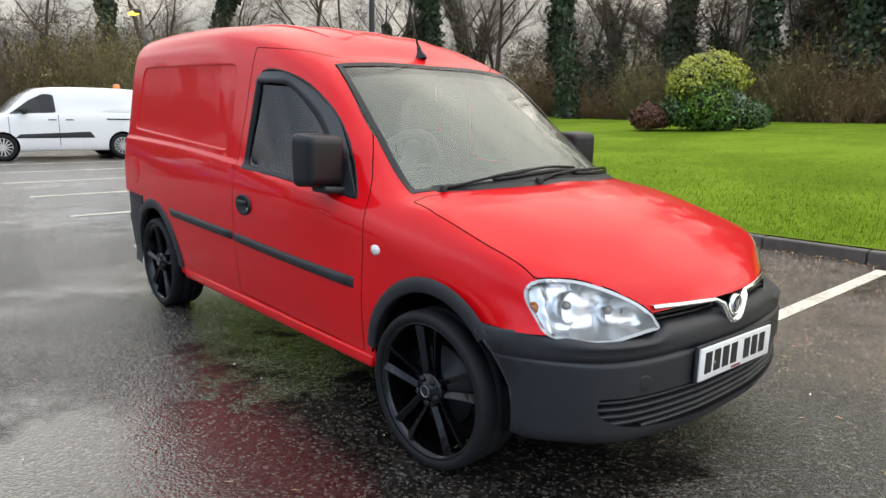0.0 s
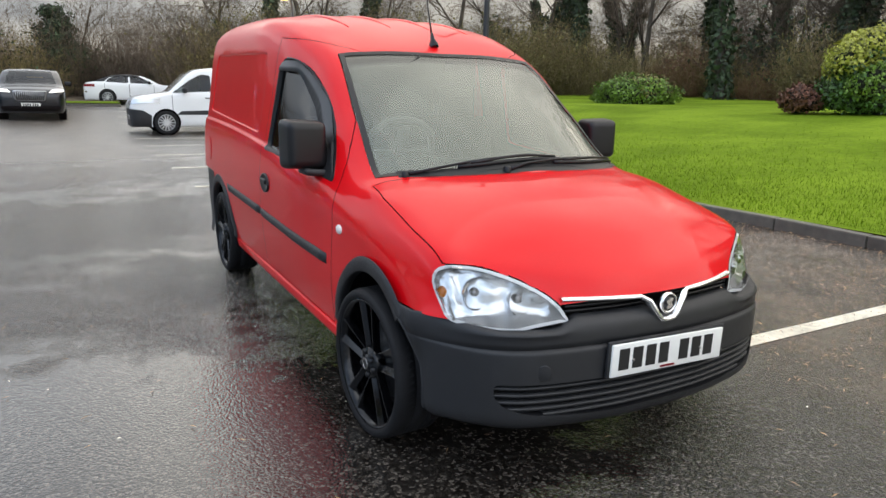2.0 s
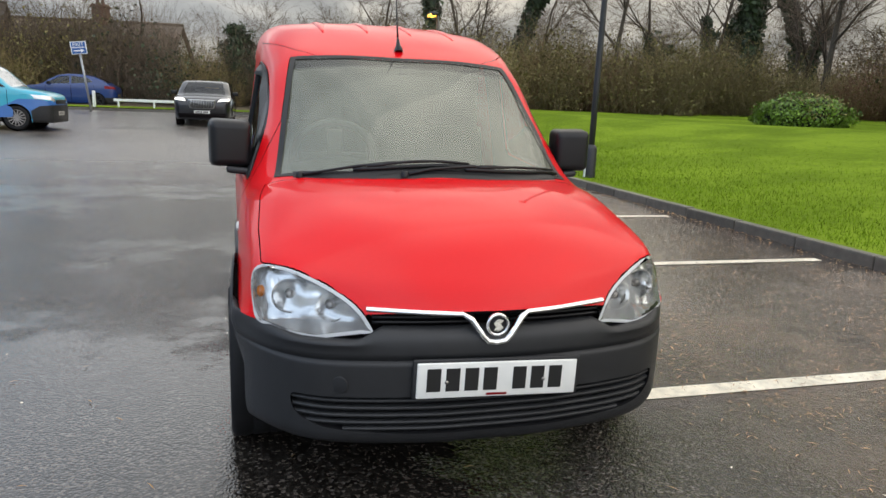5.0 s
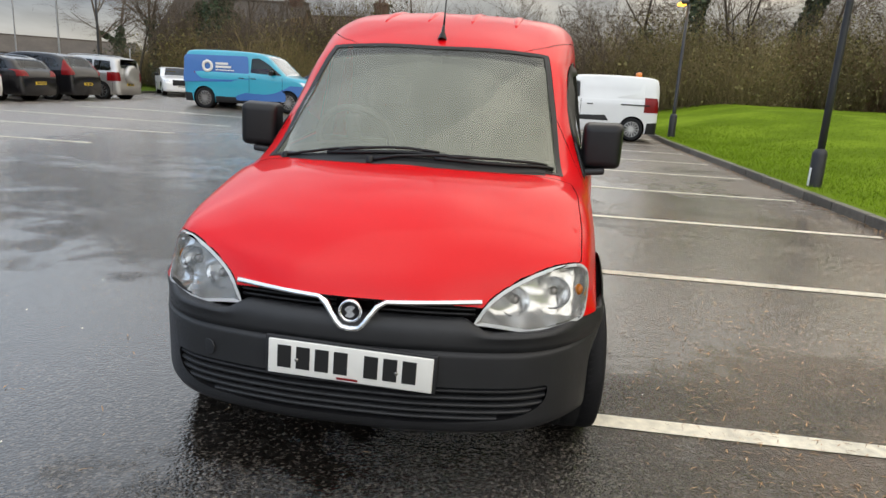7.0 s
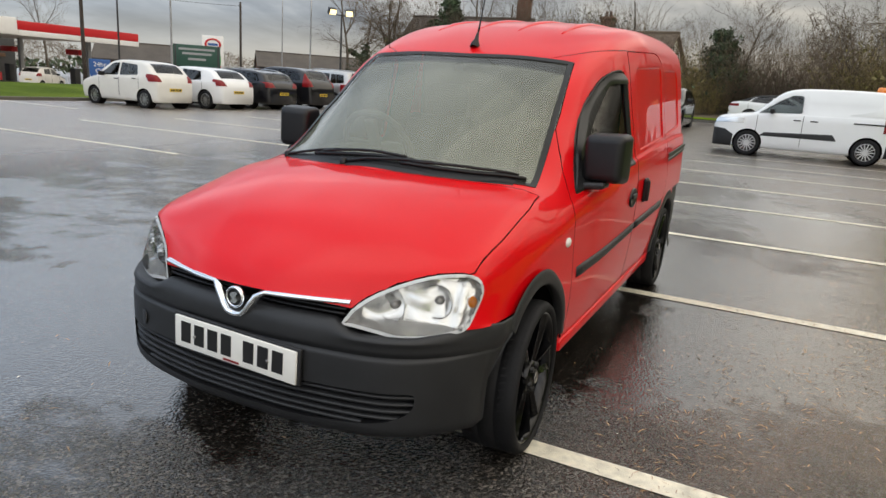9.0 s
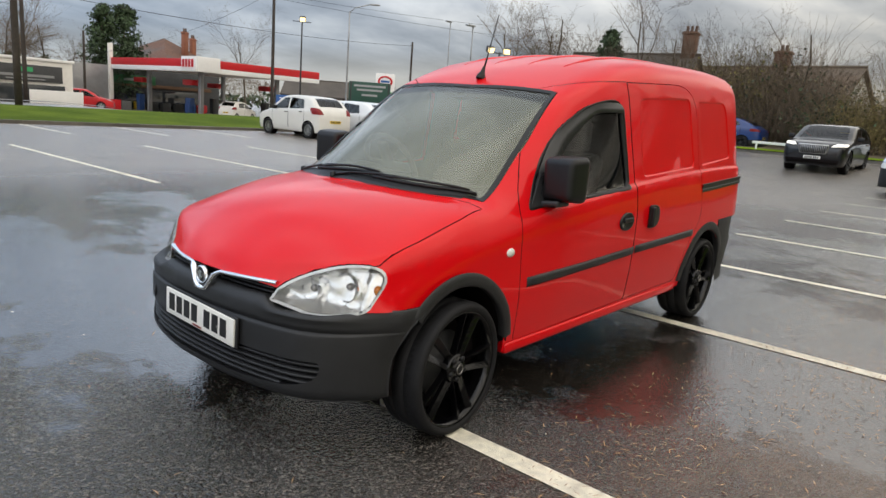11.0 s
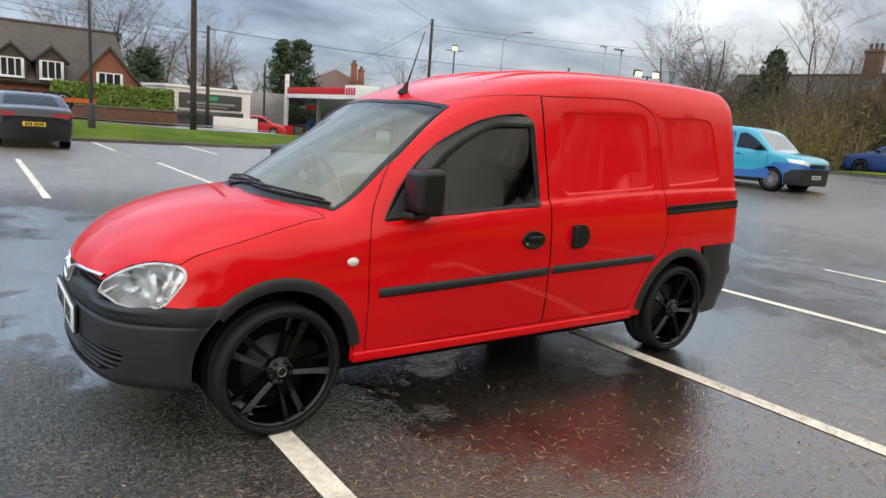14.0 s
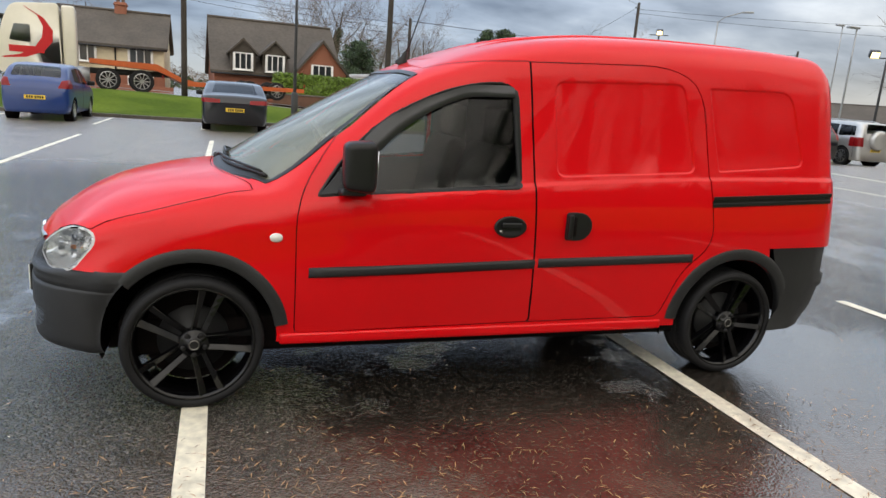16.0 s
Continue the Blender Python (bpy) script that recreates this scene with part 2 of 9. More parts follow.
# ---------------------------------------------------------------- building helpers
def part(name, bm, mat, parent=None, label="", smooth=True, matrix=None):
    """Links a bmesh as one mesh object, under a thing or a part where one is given."""
    me = bpy.data.meshes.new(name)
    bm.to_mesh(me)
    bm.free()
    for m in (mat if isinstance(mat, (list, tuple)) else [mat]):
        me.materials.append(m)
    if smooth:
        me.shade_smooth()
    ob = new(name, me)
    if matrix is not None:
        ob.matrix_basis = matrix
    if parent is not None:
        ob.parent = parent
    if label:
        ob["label"] = label
    return ob


def raw(name, verts, faces, mat, parent=None, label="", smooth=False):
    me = bpy.data.meshes.new(name)
    me.from_pydata(verts, [], faces)
    me.materials.append(mat)
    if smooth:
        me.shade_smooth()
    ob = new(name, me)
    if parent is not None:
        ob.parent = parent
    if label:
        ob["label"] = label
    return ob


def thing(name, label, category, m=None, group="", kind=""):
    ob = new(name)
    ob.empty_display_size = 0.2
    if m is not None:
        ob.matrix_basis = m
    return tagged(ob, label, category, group, kind)


def box_bm(sx, sy, sz, centre=(0, 0, 0), bevel=0.0, segs=2, bm=None, rot=None):
    own = bm is None
    b = bmesh.new()
    bmesh.ops.create_cube(b, size=1)
    m = Matrix.Translation(centre) @ (rot.to_4x4() if rot is not None else Matrix()) @ Matrix.Diagonal((sx, sy, sz, 1))
    bmesh.ops.transform(b, matrix=m, verts=b.verts)
    if bevel:
        bmesh.ops.bevel(b, geom=b.edges[:], offset=bevel, segments=segs, affect="EDGES", profile=0.6)
    if own:
        return b
    join(bm, b)
    return bm


def join(bm, other):
    """Adds the faces of other to bm and frees other."""
    vs = {v: bm.verts.new(v.co) for v in other.verts}
    for f in other.faces:
        try:
            g = bm.faces.new([vs[v] for v in f.verts])
            g.material_index, g.smooth = f.material_index, f.smooth
        except ValueError:
            pass
    other.free()
    return bm


def lathe(profile, segs=32, axis="z", close=False):
    """Turns (radius, height) pairs round an axis."""
    bm = bmesh.new()
    rings = []
    for r, h in profile:
        ring = []
        for i in range(segs):
            a = 2 * math.pi * i / segs
            c, s = r * math.cos(a), r * math.sin(a)
            ring.append(bm.verts.new({"z": (c, s, h), "y": (c, h, -s), "x": (h, c, s)}[axis]))
        rings.append(ring)
    pairs = list(zip(rings, rings[1:])) + ([(rings[-1], rings[0])] if close else [])
    for a, b in pairs:
        for i in range(segs):
            bm.faces.new((a[i], a[(i + 1) % segs], b[(i + 1) % segs], b[i]))
    return bm


def tube_bm(points, radius, segs=8, bm=None, cap=True):
    """A tube along points; radius one number or one for each point."""
    bm = bm or bmesh.new()
    pts = [Vector(p) for p in points]
    radii = radius if isinstance(radius, (list, tuple)) else [radius] * len(pts)
    rings = []
    for i, p in enumerate(pts):
        d = (pts[min(i + 1, len(pts) - 1)] - pts[max(i - 1, 0)]).normalized()
        side = d.cross(Vector((0, 0, 1)) if abs(d.z) < 0.9 else Vector((1, 0, 0))).normalized()
        up = side.cross(d)
        rings.append([bm.verts.new(p + (side * math.cos(2 * math.pi * k / segs) + up * math.sin(2 * math.pi * k / segs)) * radii[i])
                      for k in range(segs)])
    for a, b in zip(rings, rings[1:]):
        for k in range(segs):
            bm.faces.new((a[k], a[(k + 1) % segs], b[(k + 1) % segs], b[k]))
    if cap:
        bm.faces.new(rings[0][::-1])
        bm.faces.new(rings[-1])
    return bm


def extrude_poly(poly, depth, axis="y", offset=0.0, bevel=0.0, segs=2):
    """A plate: a 2-d outline given depth along an axis."""
    bm = bmesh.new()

    def at(p, h):
        return {"y": (p[0], h, p[1]), "x": (h, p[0], p[1]), "z": (p[0], p[1], h)}[axis]
    a = [bm.verts.new(at(p, offset)) for p in poly]
    b = [bm.verts.new(at(p, offset + depth)) for p in poly]
    bm.faces.new(a)
    bm.faces.new(b[::-1])
    for i in range(len(poly)):
        j = (i + 1) % len(poly)
        bm.faces.new((a[i], b[i], b[j], a[j]))
    bmesh.ops.recalc_face_normals(bm, faces=bm.faces[:])
    if bevel:
        bmesh.ops.bevel(bm, geom=bm.edges[:], offset=bevel, segments=segs, affect="EDGES", profile=0.6)
    return bm


def rounded(poly, radius, n=4):
    """The outline with its corners rounded."""
    out = []
    k = len(poly)
    for i in range(k):
        p, a, b = Vector(poly[i]), Vector(poly[i - 1]), Vector(poly[(i + 1) % k])
        r = radius[i] if isinstance(radius, (list, tuple)) else radius
        ra, rb = min(r, (a - p).length * 0.48), min(r, (b - p).length * 0.48)
        s, e = p + (a - p).normalized() * ra, p + (b - p).normalized() * rb
        for j in range(n + 1):
            t = j / n
            out.append(tuple(s * (1 - t) ** 2 + p * 2 * t * (1 - t) + e * t * t))
    return out


def inside(p, poly):
    x, y = p
    hit = False
    for i in range(len(poly)):
        (x1, y1), (x2, y2) = poly[i - 1], poly[i]
        if (y1 > y) != (y2 > y) and x < (x2 - x1) * (y - y1) / (y2 - y1) + x1:
            hit = not hit
    return hit


def cut(bm, poly, ax, test):
    """Cuts the faces that pass test along a 2-d outline seen along one axis, and gives those inside it."""
    i, j = ax
    lo = (min(p[0] for p in poly) - 0.01, min(p[1] for p in poly) - 0.01)
    hi = (max(p[0] for p in poly) + 0.01, max(p[1] for p in poly) + 0.01)

    def near(f):
        if not test(f.calc_center_median()):
            return False
        a, b = [v.co[i] for v in f.verts], [v.co[j] for v in f.verts]
        return max(a) > lo[0] and min(a) < hi[0] and max(b) > lo[1] and min(b) < hi[1]
    for k in range(len(poly)):
        p, q = poly[k - 1], poly[k]
        co, no = Vector((0, 0, 0)), Vector((0, 0, 0))
        co[i], co[j] = p
        no[i], no[j] = q[1] - p[1], p[0] - q[0]
        if no.length < 1e-6:
            continue
        seg_lo = (min(p[0], q[0]) - 0.065, min(p[1], q[1]) - 0.065)
        seg_hi = (max(p[0], q[0]) + 0.065, max(p[1], q[1]) + 0.065)
        fs = []
        for f in bm.faces:
            if near(f):
                a, b = [v.co[i] for v in f.verts], [v.co[j] for v in f.verts]
                if max(a) > seg_lo[0] and min(a) < seg_hi[0] and max(b) > seg_lo[1] and min(b) < seg_hi[1]:
                    fs.append(f)
        geom = set(fs)
        for f in fs:
            geom.update(f.edges)
            geom.update(f.verts)
        bmesh.ops.bisect_plane(bm, geom=list(geom), dist=1e-4, plane_co=co, plane_no=no.normalized())
    return [f for f in bm.faces if near(f) and inside((f.calc_center_median()[i], f.calc_center_median()[j]), poly)]


def lift(bm, faces):
    """Takes faces out of bm into a bmesh of their own."""
    out = bmesh.new()
    vs = {}
    for f in faces:
        for v in f.verts:
            if v not in vs:
                vs[v] = out.verts.new(v.co)
    for f in faces:
        out.faces.new([vs[v] for v in f.verts])
    bmesh.ops.delete(bm, geom=faces, context="FACES")
    out.normal_update()
    return out


def edge_return(bm, width=0.0045, depth=0.012, gap_index=1):
    """Folds the rim of a panel inwards, so that a real gap stands between it and its neighbours."""
    bmesh.ops.remove_doubles(bm, verts=bm.verts[:], dist=0.003)
    bmesh.ops.dissolve_degenerate(bm, dist=0.002, edges=bm.edges[:])
    bm.normal_update()
    rim = [v for v in bm.verts if v.is_boundary]
    normals = {v: v.normal.copy() for v in rim}
    res = bmesh.ops.inset_region(bm, faces=bm.faces[:], thickness=width, depth=0, use_even_offset=False, use_boundary=True)
    for f in res["faces"]:
        f.material_index = gap_index
    for v in bm.verts:
        if v.is_boundary and v in normals:
            v.co -= normals[v] * depth
    ring = set(res["faces"])
    for e in bm.edges:
        k = sum(f in ring for f in e.link_faces)
        if k == 1 and len(e.link_faces) == 2:
            e.smooth = False
    return bm


def curve(*pts):
    """A smooth function through (x, y) pairs that never overshoots."""
    xs, ys = np.array(sorted(pts)).T
    h, d = np.diff(xs), np.diff(ys) / np.diff(xs)
    m = np.zeros(len(xs))
    m[0], m[-1] = d[0], d[-1]
    for i in range(1, len(xs) - 1):
        if d[i - 1] * d[i] > 0:
            w1, w2 = 2 * h[i] + h[i - 1], h[i] + 2 * h[i - 1]
            m[i] = (w1 + w2) / (w1 / d[i - 1] + w2 / d[i])

    def f(x):
        x = min(max(x, xs[0]), xs[-1])
        i = min(max(int(np.searchsorted(xs, x)) - 1, 0), len(xs) - 2)
        t = (x - xs[i]) / h[i]
        return float((1 + 2 * t) * (1 - t) ** 2 * ys[i] + t * (1 - t) ** 2 * h[i] * m[i] + t * t * (3 - 2 * t) * ys[i + 1] + t * t * (t - 1) * h[i] * m[i + 1])
    return f

# ---------------------------------------------------------------- the red van
# forward is +x, its left side +y, the front axle stands over x = 0
VAN_Z = 0.285
drop = curve((0, 0), (0.2, 0.015), (0.36, 0.055), (0.5, 0.105), (0.6, 0.16), (0.7, 0.235), (0.75, 0.30), (0.80, 0.40), (0.9, 0.5))
bend = curve((-3.6, 0), (-1.6, 0.0), (-1.2, 0.05), (-0.95, 0.15), (-0.5, 0.68), (-0.08, 1.15), (0.2, 1.0), (0.8, 1.0))
top_front = curve((0.70, 0.648), (0.685, 0.672), (0.66, 0.705), (0.6, 0.757), (0.5, 0.825), (0.37, 0.88), (0.14, 0.94), (-0.06, 0.968))
top_glass = curve((-0.06, 0.968), (-0.30, 1.125), (-0.55, 1.272), (-0.80, 1.408), (-0.94, 1.482))
top_roof = curve((-0.94, 1.482), (-1.01, 1.515), (-1.2, 1.592), (-1.4, 1.655), (-1.6, 1.697), (-1.9, 1.732), (-2.3, 1.752), (-2.8, 1.760), (-3.1, 1.755), (-3.5, 1.735))


def z_top(s):
    return top_front(s) if s > -0.06 else top_glass(s) if s > -0.94 else top_roof(s)


y7 = curve((0.7, 0.22), (-0.06, 0.30), (-0.94, 0.27), (-3.5, 0.28))
y6 = curve((0.7, 0.40), (0.5, 0.50), (-0.06, 0.52), (-0.94, 0.44), (-1.4, 0.45), (-3.5, 0.49))
y5 = curve((0.7, 0.60), (0.64, 0.64), (0.5, 0.685), (0.3, 0.69), (0.1, 0.688), (-0.06, 0.640), (-0.94, 0.558), (-1.4, 0.585), (-1.9, 0.62), (-3.5, 0.62))
z5 = curve((0.70, 0.590), (0.67, 0.66), (0.64, 0.733), (0.6, 0.768), (0.5, 0.803), (0.37, 0.838), (0.14, 0.898), (-0.06, 0.940), (-0.5, 1.192), (-0.94, 1.455), (-1.2, 1.553), (-1.4, 1.612), (-1.6, 1.65), (-1.9, 1.683), (-2.3, 1.700), (-2.8, 1.708), (-3.5, 1.69))
y4 = curve((0.7, 0.68), (0.6, 0.715), (0.3, 0.735), (-0.06, 0.722), (-0.5, 0.675), (-0.94, 0.64), (-1.4, 0.675), (-1.9, 0.705), (-3.5, 0.705))
z4 = curve((0.70, 0.588), (0.64, 0.71), (0.5, 0.775), (0.3, 0.825), (-0.06, 0.915), (-0.5, 1.135), (-0.94, 1.395), (-1.4, 1.54), (-1.9, 1.585), (-3.5, 1.59))
y3 = curve((0.7, 0.72), (0.5, 0.752), (0.2, 0.772), (-0.06, 0.778), (-0.5, 0.795), (-1.0, 0.806), (-3.5, 0.800))
z3 = curve((0.70, 0.586), (0.64, 0.66), (0.4, 0.735), (0.1, 0.80), (-0.06, 0.84), (-0.5, 0.905), (-1.4, 0.955), (-2.4, 1.0), (-3.5, 1.03))
y2 = curve((0.7, 0.75), (0.4, 0.772), (0.0, 0.785), (-0.5, 0.806), (-1.0, 0.818), (-2.6, 0.818), (-3.5, 0.808))
z2 = curve((0.70, 0.584), (0.6, 0.63), (0.3, 0.69), (0.0, 0.72), (-1.0, 0.77), (-3.5, 0.80))
y1 = curve((0.7, 0.77), (0.3, 0.786), (-0.5, 0.802), (-2.6, 0.806), (-3.5, 0.80))
z1 = curve((0.70, 0.582), (0.6, 0.52), (0.3, 0.50), (-3.5, 0.52))
ALONG = (4, 4, 4, 6, 3, 3, 4, 4)


def van_section(s, inset=0.0):
    """One half of the body's section: from the sill up the side and over the top to the middle."""
    k = [(0.775, 0.275 if s < 0.55 else 0.275 + (s - 0.55) / 0.15 * 0.305), (y1(s), z1(s)), (y2(s), z2(s)), (y3(s), z3(s)), (y4(s), z4(s)),
         (y5(s), z5(s)), (y6(s), 0), (y7(s), 0), (0.0, z_top(s))]
    zt, zs = k[8][1], k[5][1]
    for i in (6, 7):
        q = k[i][0] / k[5][0]
        k[i] = (k[i][0], zt - (zt - zs) * (0.45 * q ** 2 + 0.55 * q ** 4))
    pts = [Vector((*p, 0)) for p in k]
    out = []
    for i, n in enumerate(ALONG):
        a, b, c, d = pts[max(i - 1, 0)], pts[i], pts[i + 1], pts[min(i + 2, 8)]
        if i == 7:
            d = Vector((-pts[7].x, pts[7].y, 0))
        ta, tb = (c - a) * 0.5, (d - b) * 0.5
        ln = (c - b).length
        ta, tb = ta.normalized() * ln if ta.length > ln else ta, tb.normalized() * ln if tb.length > ln else tb
        for j in range(n):
            t = j / n
            out.append(b * (1 + 2 * t) * (1 - t) ** 2 + ta * t * (1 - t) ** 2 + c * t * t * (3 - 2 * t) + tb * t * t * (t - 1))
    out.append(pts[8])
    if inset:
        out = [Vector((max(p.x - inset, 0.0), p.y - inset * (1 if i > sum(ALONG[:4]) else 0), 0)) for i, p in enumerate(out)]
    return out


def left(c):
    return c.y > 0.05


def right(c):
    return c.y < -0.05


belt_line = curve((-3.6, 1.068), (-3.1, 1.062), (-2.45, 1.043), (-1.5, 0.987), (-1.0, 0.938), (-0.40, 0.876), (0.2, 0.80))


def ledge_in(x, z):
    """How much further in the flank stands above the waist line."""
    def soft(t):
        t = min(max(t, 0), 1)
        return t * t * (3 - 2 * t)
    return 0.013 * soft((z - belt_line(x)) / 0.024) * soft((-0.32 - x) / 0.35) * (1 - soft((z - 1.2) / 0.35))


def belt_ledge(bm):
    """The step along the waist, cut into the flanks."""
    for off in (0.0, 0.008, 0.016, 0.024):
        line = [(float(x), belt_line(float(x)) + off) for x in np.linspace(-0.42, -3.5, 12)] + [(-3.7, 2.4), (-0.2, 2.4)]
        for t in (left, right):
            cut(bm, line, (0, 2), t)
    for v in bm.verts:
        if abs(v.co.y) > 0.3 and v.co.x < -0.3:
            v.co.y -= math.copysign(ledge_in(v.co.x, v.co.z), v.co.y)


def nose_back(x, y):
    """The middle of the nose lies a little further back than its corners."""
    a, b = min(max((x - 0.25) / 0.35, 0), 1), min(max((abs(y) - 0.45) / 0.25, 0), 1)
    return 0.019 * a * a * (3 - 2 * a) * (1 - b * b * (3 - 2 * b))


def van_shell(inset=0.0, front=0.70, rear=-3.258):
    bm = bmesh.new()
    stations = list(np.arange(front, 0.55, -0.0125)) + list(np.arange(0.55, -0.04, -0.035)) + [-0.06] + \
        list(np.arange(-0.09, -0.93, -0.045)) + [-0.94] + list(np.arange(-0.98, -1.6, -0.045)) + list(np.linspace(-1.62, rear, 25))
    rows = []
    for s in stations:
        half = van_section(s, inset)
        w = min(max((-2.7 - s) / 0.6, 0), 1) ** 1.5
        row = []
        for sign in (1, -1):
            seq = half if sign > 0 else half[-2::-1]
            for p in seq:
                x = s - bend(s) * drop(p.x) + w * max(p.y - 0.69, -0.35) * 0.11
                row.append(bm.verts.new((x - nose_back(x, p.x), sign * p.x, p.y)))
        rows.append(row)
    # the rounded tail
    last = van_section(stations[-1], inset)
    zmid = 0.95
    for back, shrink in ((0.055, 0.985), (0.095, 0.955), (0.12, 0.91), (0.135, 0.83), (0.145, 0.5)):
        row = []
        for sign in (1, -1):
            seq = last if sign > 0 else last[-2::-1]
            for p in seq:
                z = zmid + (p.y - zmid) * (1 - (1 - shrink) * 0.8)
                row.append(bm.verts.new((stations[-1] - back + max(p.y - 0.69, -0.35) * 0.11, sign * p.x * shrink, z)))
        rows.append(row)
    # a short skirt under the nose, behind the bumper, for the lamps
    if front > 0.6:
        rows.insert(0, [bm.verts.new((v.co.x + 0.010, v.co.y, v.co.z - 0.05)) for v in rows[0]])
    for a, b in zip(rows, rows[1:]):
        for i in range(len(a) - 1):
            bm.faces.new((a[i], a[i + 1], b[i + 1], b[i]))
    bm.faces.new(rows[-1])
    if not inset:
        belt_ledge(bm)
    bm.normal_update()
    if sum(f.normal.z * f.calc_area() for f in bm.faces) < 0:
        bmesh.ops.reverse_faces(bm, faces=bm.faces[:])
    return bm


def circle_poly(cx, cz, r, n=28, flat=1.0):
    return [(cx + r * math.cos(2 * math.pi * i / n), cz + r * flat * math.sin(2 * math.pi * i / n)) for i in range(n)]


# outlines seen from the side (x, z)
WINDOW = rounded([(-0.50, 0.915), (-1.42, 0.985), (-1.385, 1.445), (-1.22, 1.44), (-1.03, 1.385), (-0.80, 1.262), (-0.62, 1.09)],
                 [0.03, 0.04, 0.07, 0.15, 0.15, 0.2, 0.2], 4)
DOOR = rounded([(-0.405, 0.31), (-0.405, 0.89), (-0.56, 1.135), (-0.76, 1.362), (-0.95, 1.478), (-1.16, 1.532), (-1.455, 1.555), (-1.49, 0.985), (-1.53, 0.325)],
               [0.03, 0.12, 0.2, 0.2, 0.2, 0.2, 0.012, 0.01, 0.03], 4)
SLIDER = rounded([(-1.43, 1.5505), (-2.20, 1.592), (-2.40, 1.50), (-2.47, 1.04), (-2.53, 0.72), (-2.36, 0.58), (-2.27, 0.33), (-1.50, 0.325), (-1.46, 0.985)],
                 [0.012, 0.16, 0.18, 0.02, 0.1, 0.08, 0.04, 0.03, 0.01], 4)
PRESS_A = rounded([(-1.575, 1.475), (-2.285, 1.515), (-2.385, 1.078), (-1.60, 1.032)], 0.055, 4)
PRESS_B = rounded([(-2.43, 1.505), (-2.96, 1.525), (-3.08, 1.135), (-2.52, 1.088)], [0.02, 0.09, 0.06, 0.02], 4)
PRESS_R = rounded([(-1.60, 1.485), (-2.98, 1.525), (-3.10, 1.13), (-1.62, 1.045)], 0.06, 4)
FRONT_CUT = [(0.22, 0.20), (0.9, 0.20), (0.9, 0.588), (0.18, 0.588)]
REAR_CUT = [(-3.02, 0.20), (-3.7, 0.20), (-3.7, 0.72), (-2.9, 0.70)]
LAMP = rounded([(0.352, 0.556), (0.40, 0.652), (0.50, 0.712), (0.60, 0.748), (0.695, 0.752), (0.728, 0.70), (0.712, 0.585), (0.60, 0.553)],
               [0.015, 0.06, 0.08, 0.08, 0.05, 0.06, 0.02, 0.1], 4)
BONNET = [(0.9, 0.0), (0.9, 0.335), (0.655, 0.37), (0.50, 0.63), (0.38, 0.692), (0.19, 0.70), (-0.08, 0.695), (-0.235, 0.675), (-0.225, 0.61), (-0.12, 0.40), (-0.066, 0.2), (-0.058, 0.0)]


BONNET_BACK = curve((0.0, -0.058), (0.2, -0.066), (0.4, -0.12), (0.62, -0.245))


def windscreen_poly():
    """The glass seen from above (x, y), inside the pillars."""
    half = [(-0.085, 0.0), (-0.10, 0.25), (-0.155, 0.45), (-0.285, 0.640), (-0.60, 0.598), (-0.955, 0.545), (-0.945, 0.3), (-0.928, 0.0)]
    return half + [(x, -y) for x, y in half[-2:0:-1]]


def wheel_arch(cx, sign):
    return circle_poly(cx, 0.305, 0.335, 30)


van = thing("red_van", "bright red small panel van on gloss black alloy wheels", "van")


_fair = {}


def press_depth(x, z, poly, depth, width):
    if not inside((x, z), poly):
        return 0.0
    t = min(poly_distance((x, z), poly) / width, 1)
    return depth * t * t * (3 - 2 * t)


def fair(ob, presses=(), depth=0.007, width=0.011):
    """Gives a body panel the smooth normals of the uncut body, bent along its pressings."""
    if not _fair:
        sh = van_shell()
        sh.normal_update()
        sh.faces.ensure_lookup_table()
        _fair["bm"], _fair["tree"] = sh, BVHTree.FromBMesh(sh)
    sh, tree = _fair["bm"], _fair["tree"]
    me = ob.data
    vn = []
    e = 0.0015
    for v in me.vertices:
        p, n, i, d = tree.find_nearest(v.co)
        if p is None:
            vn.append(Vector(v.normal))
            continue
        f = sh.faces[i]
        w = poly_3d_calc([q.co for q in f.verts], p)
        m = Vector((0, 0, 0))
        for q, k in zip(f.verts, w):
            m += q.normal * k
        m.normalize()
        for poly, sign in presses:
            if v.co.y * sign > 0.3:
                x, z = v.co.x, v.co.z
                gx = (press_depth(x + e, z, poly, depth, width) - press_depth(x - e, z, poly, depth, width)) / (2 * e)
                gz = (press_depth(x, z + e, poly, depth, width) - press_depth(x, z - e, poly, depth, width)) / (2 * e)
                m = (m + Vector((gx, 0, gz))).normalized()
        vn.append(m)
    loops = [None] * len(me.loops)
    for p in me.polygons:
        for li in p.loop_indices:
            k = vn[me.loops[li].vertex_index]
            loops[li] = tuple(k if p.material_index == 0 else p.normal)
    me.normals_split_custom_set(loops)
    return ob


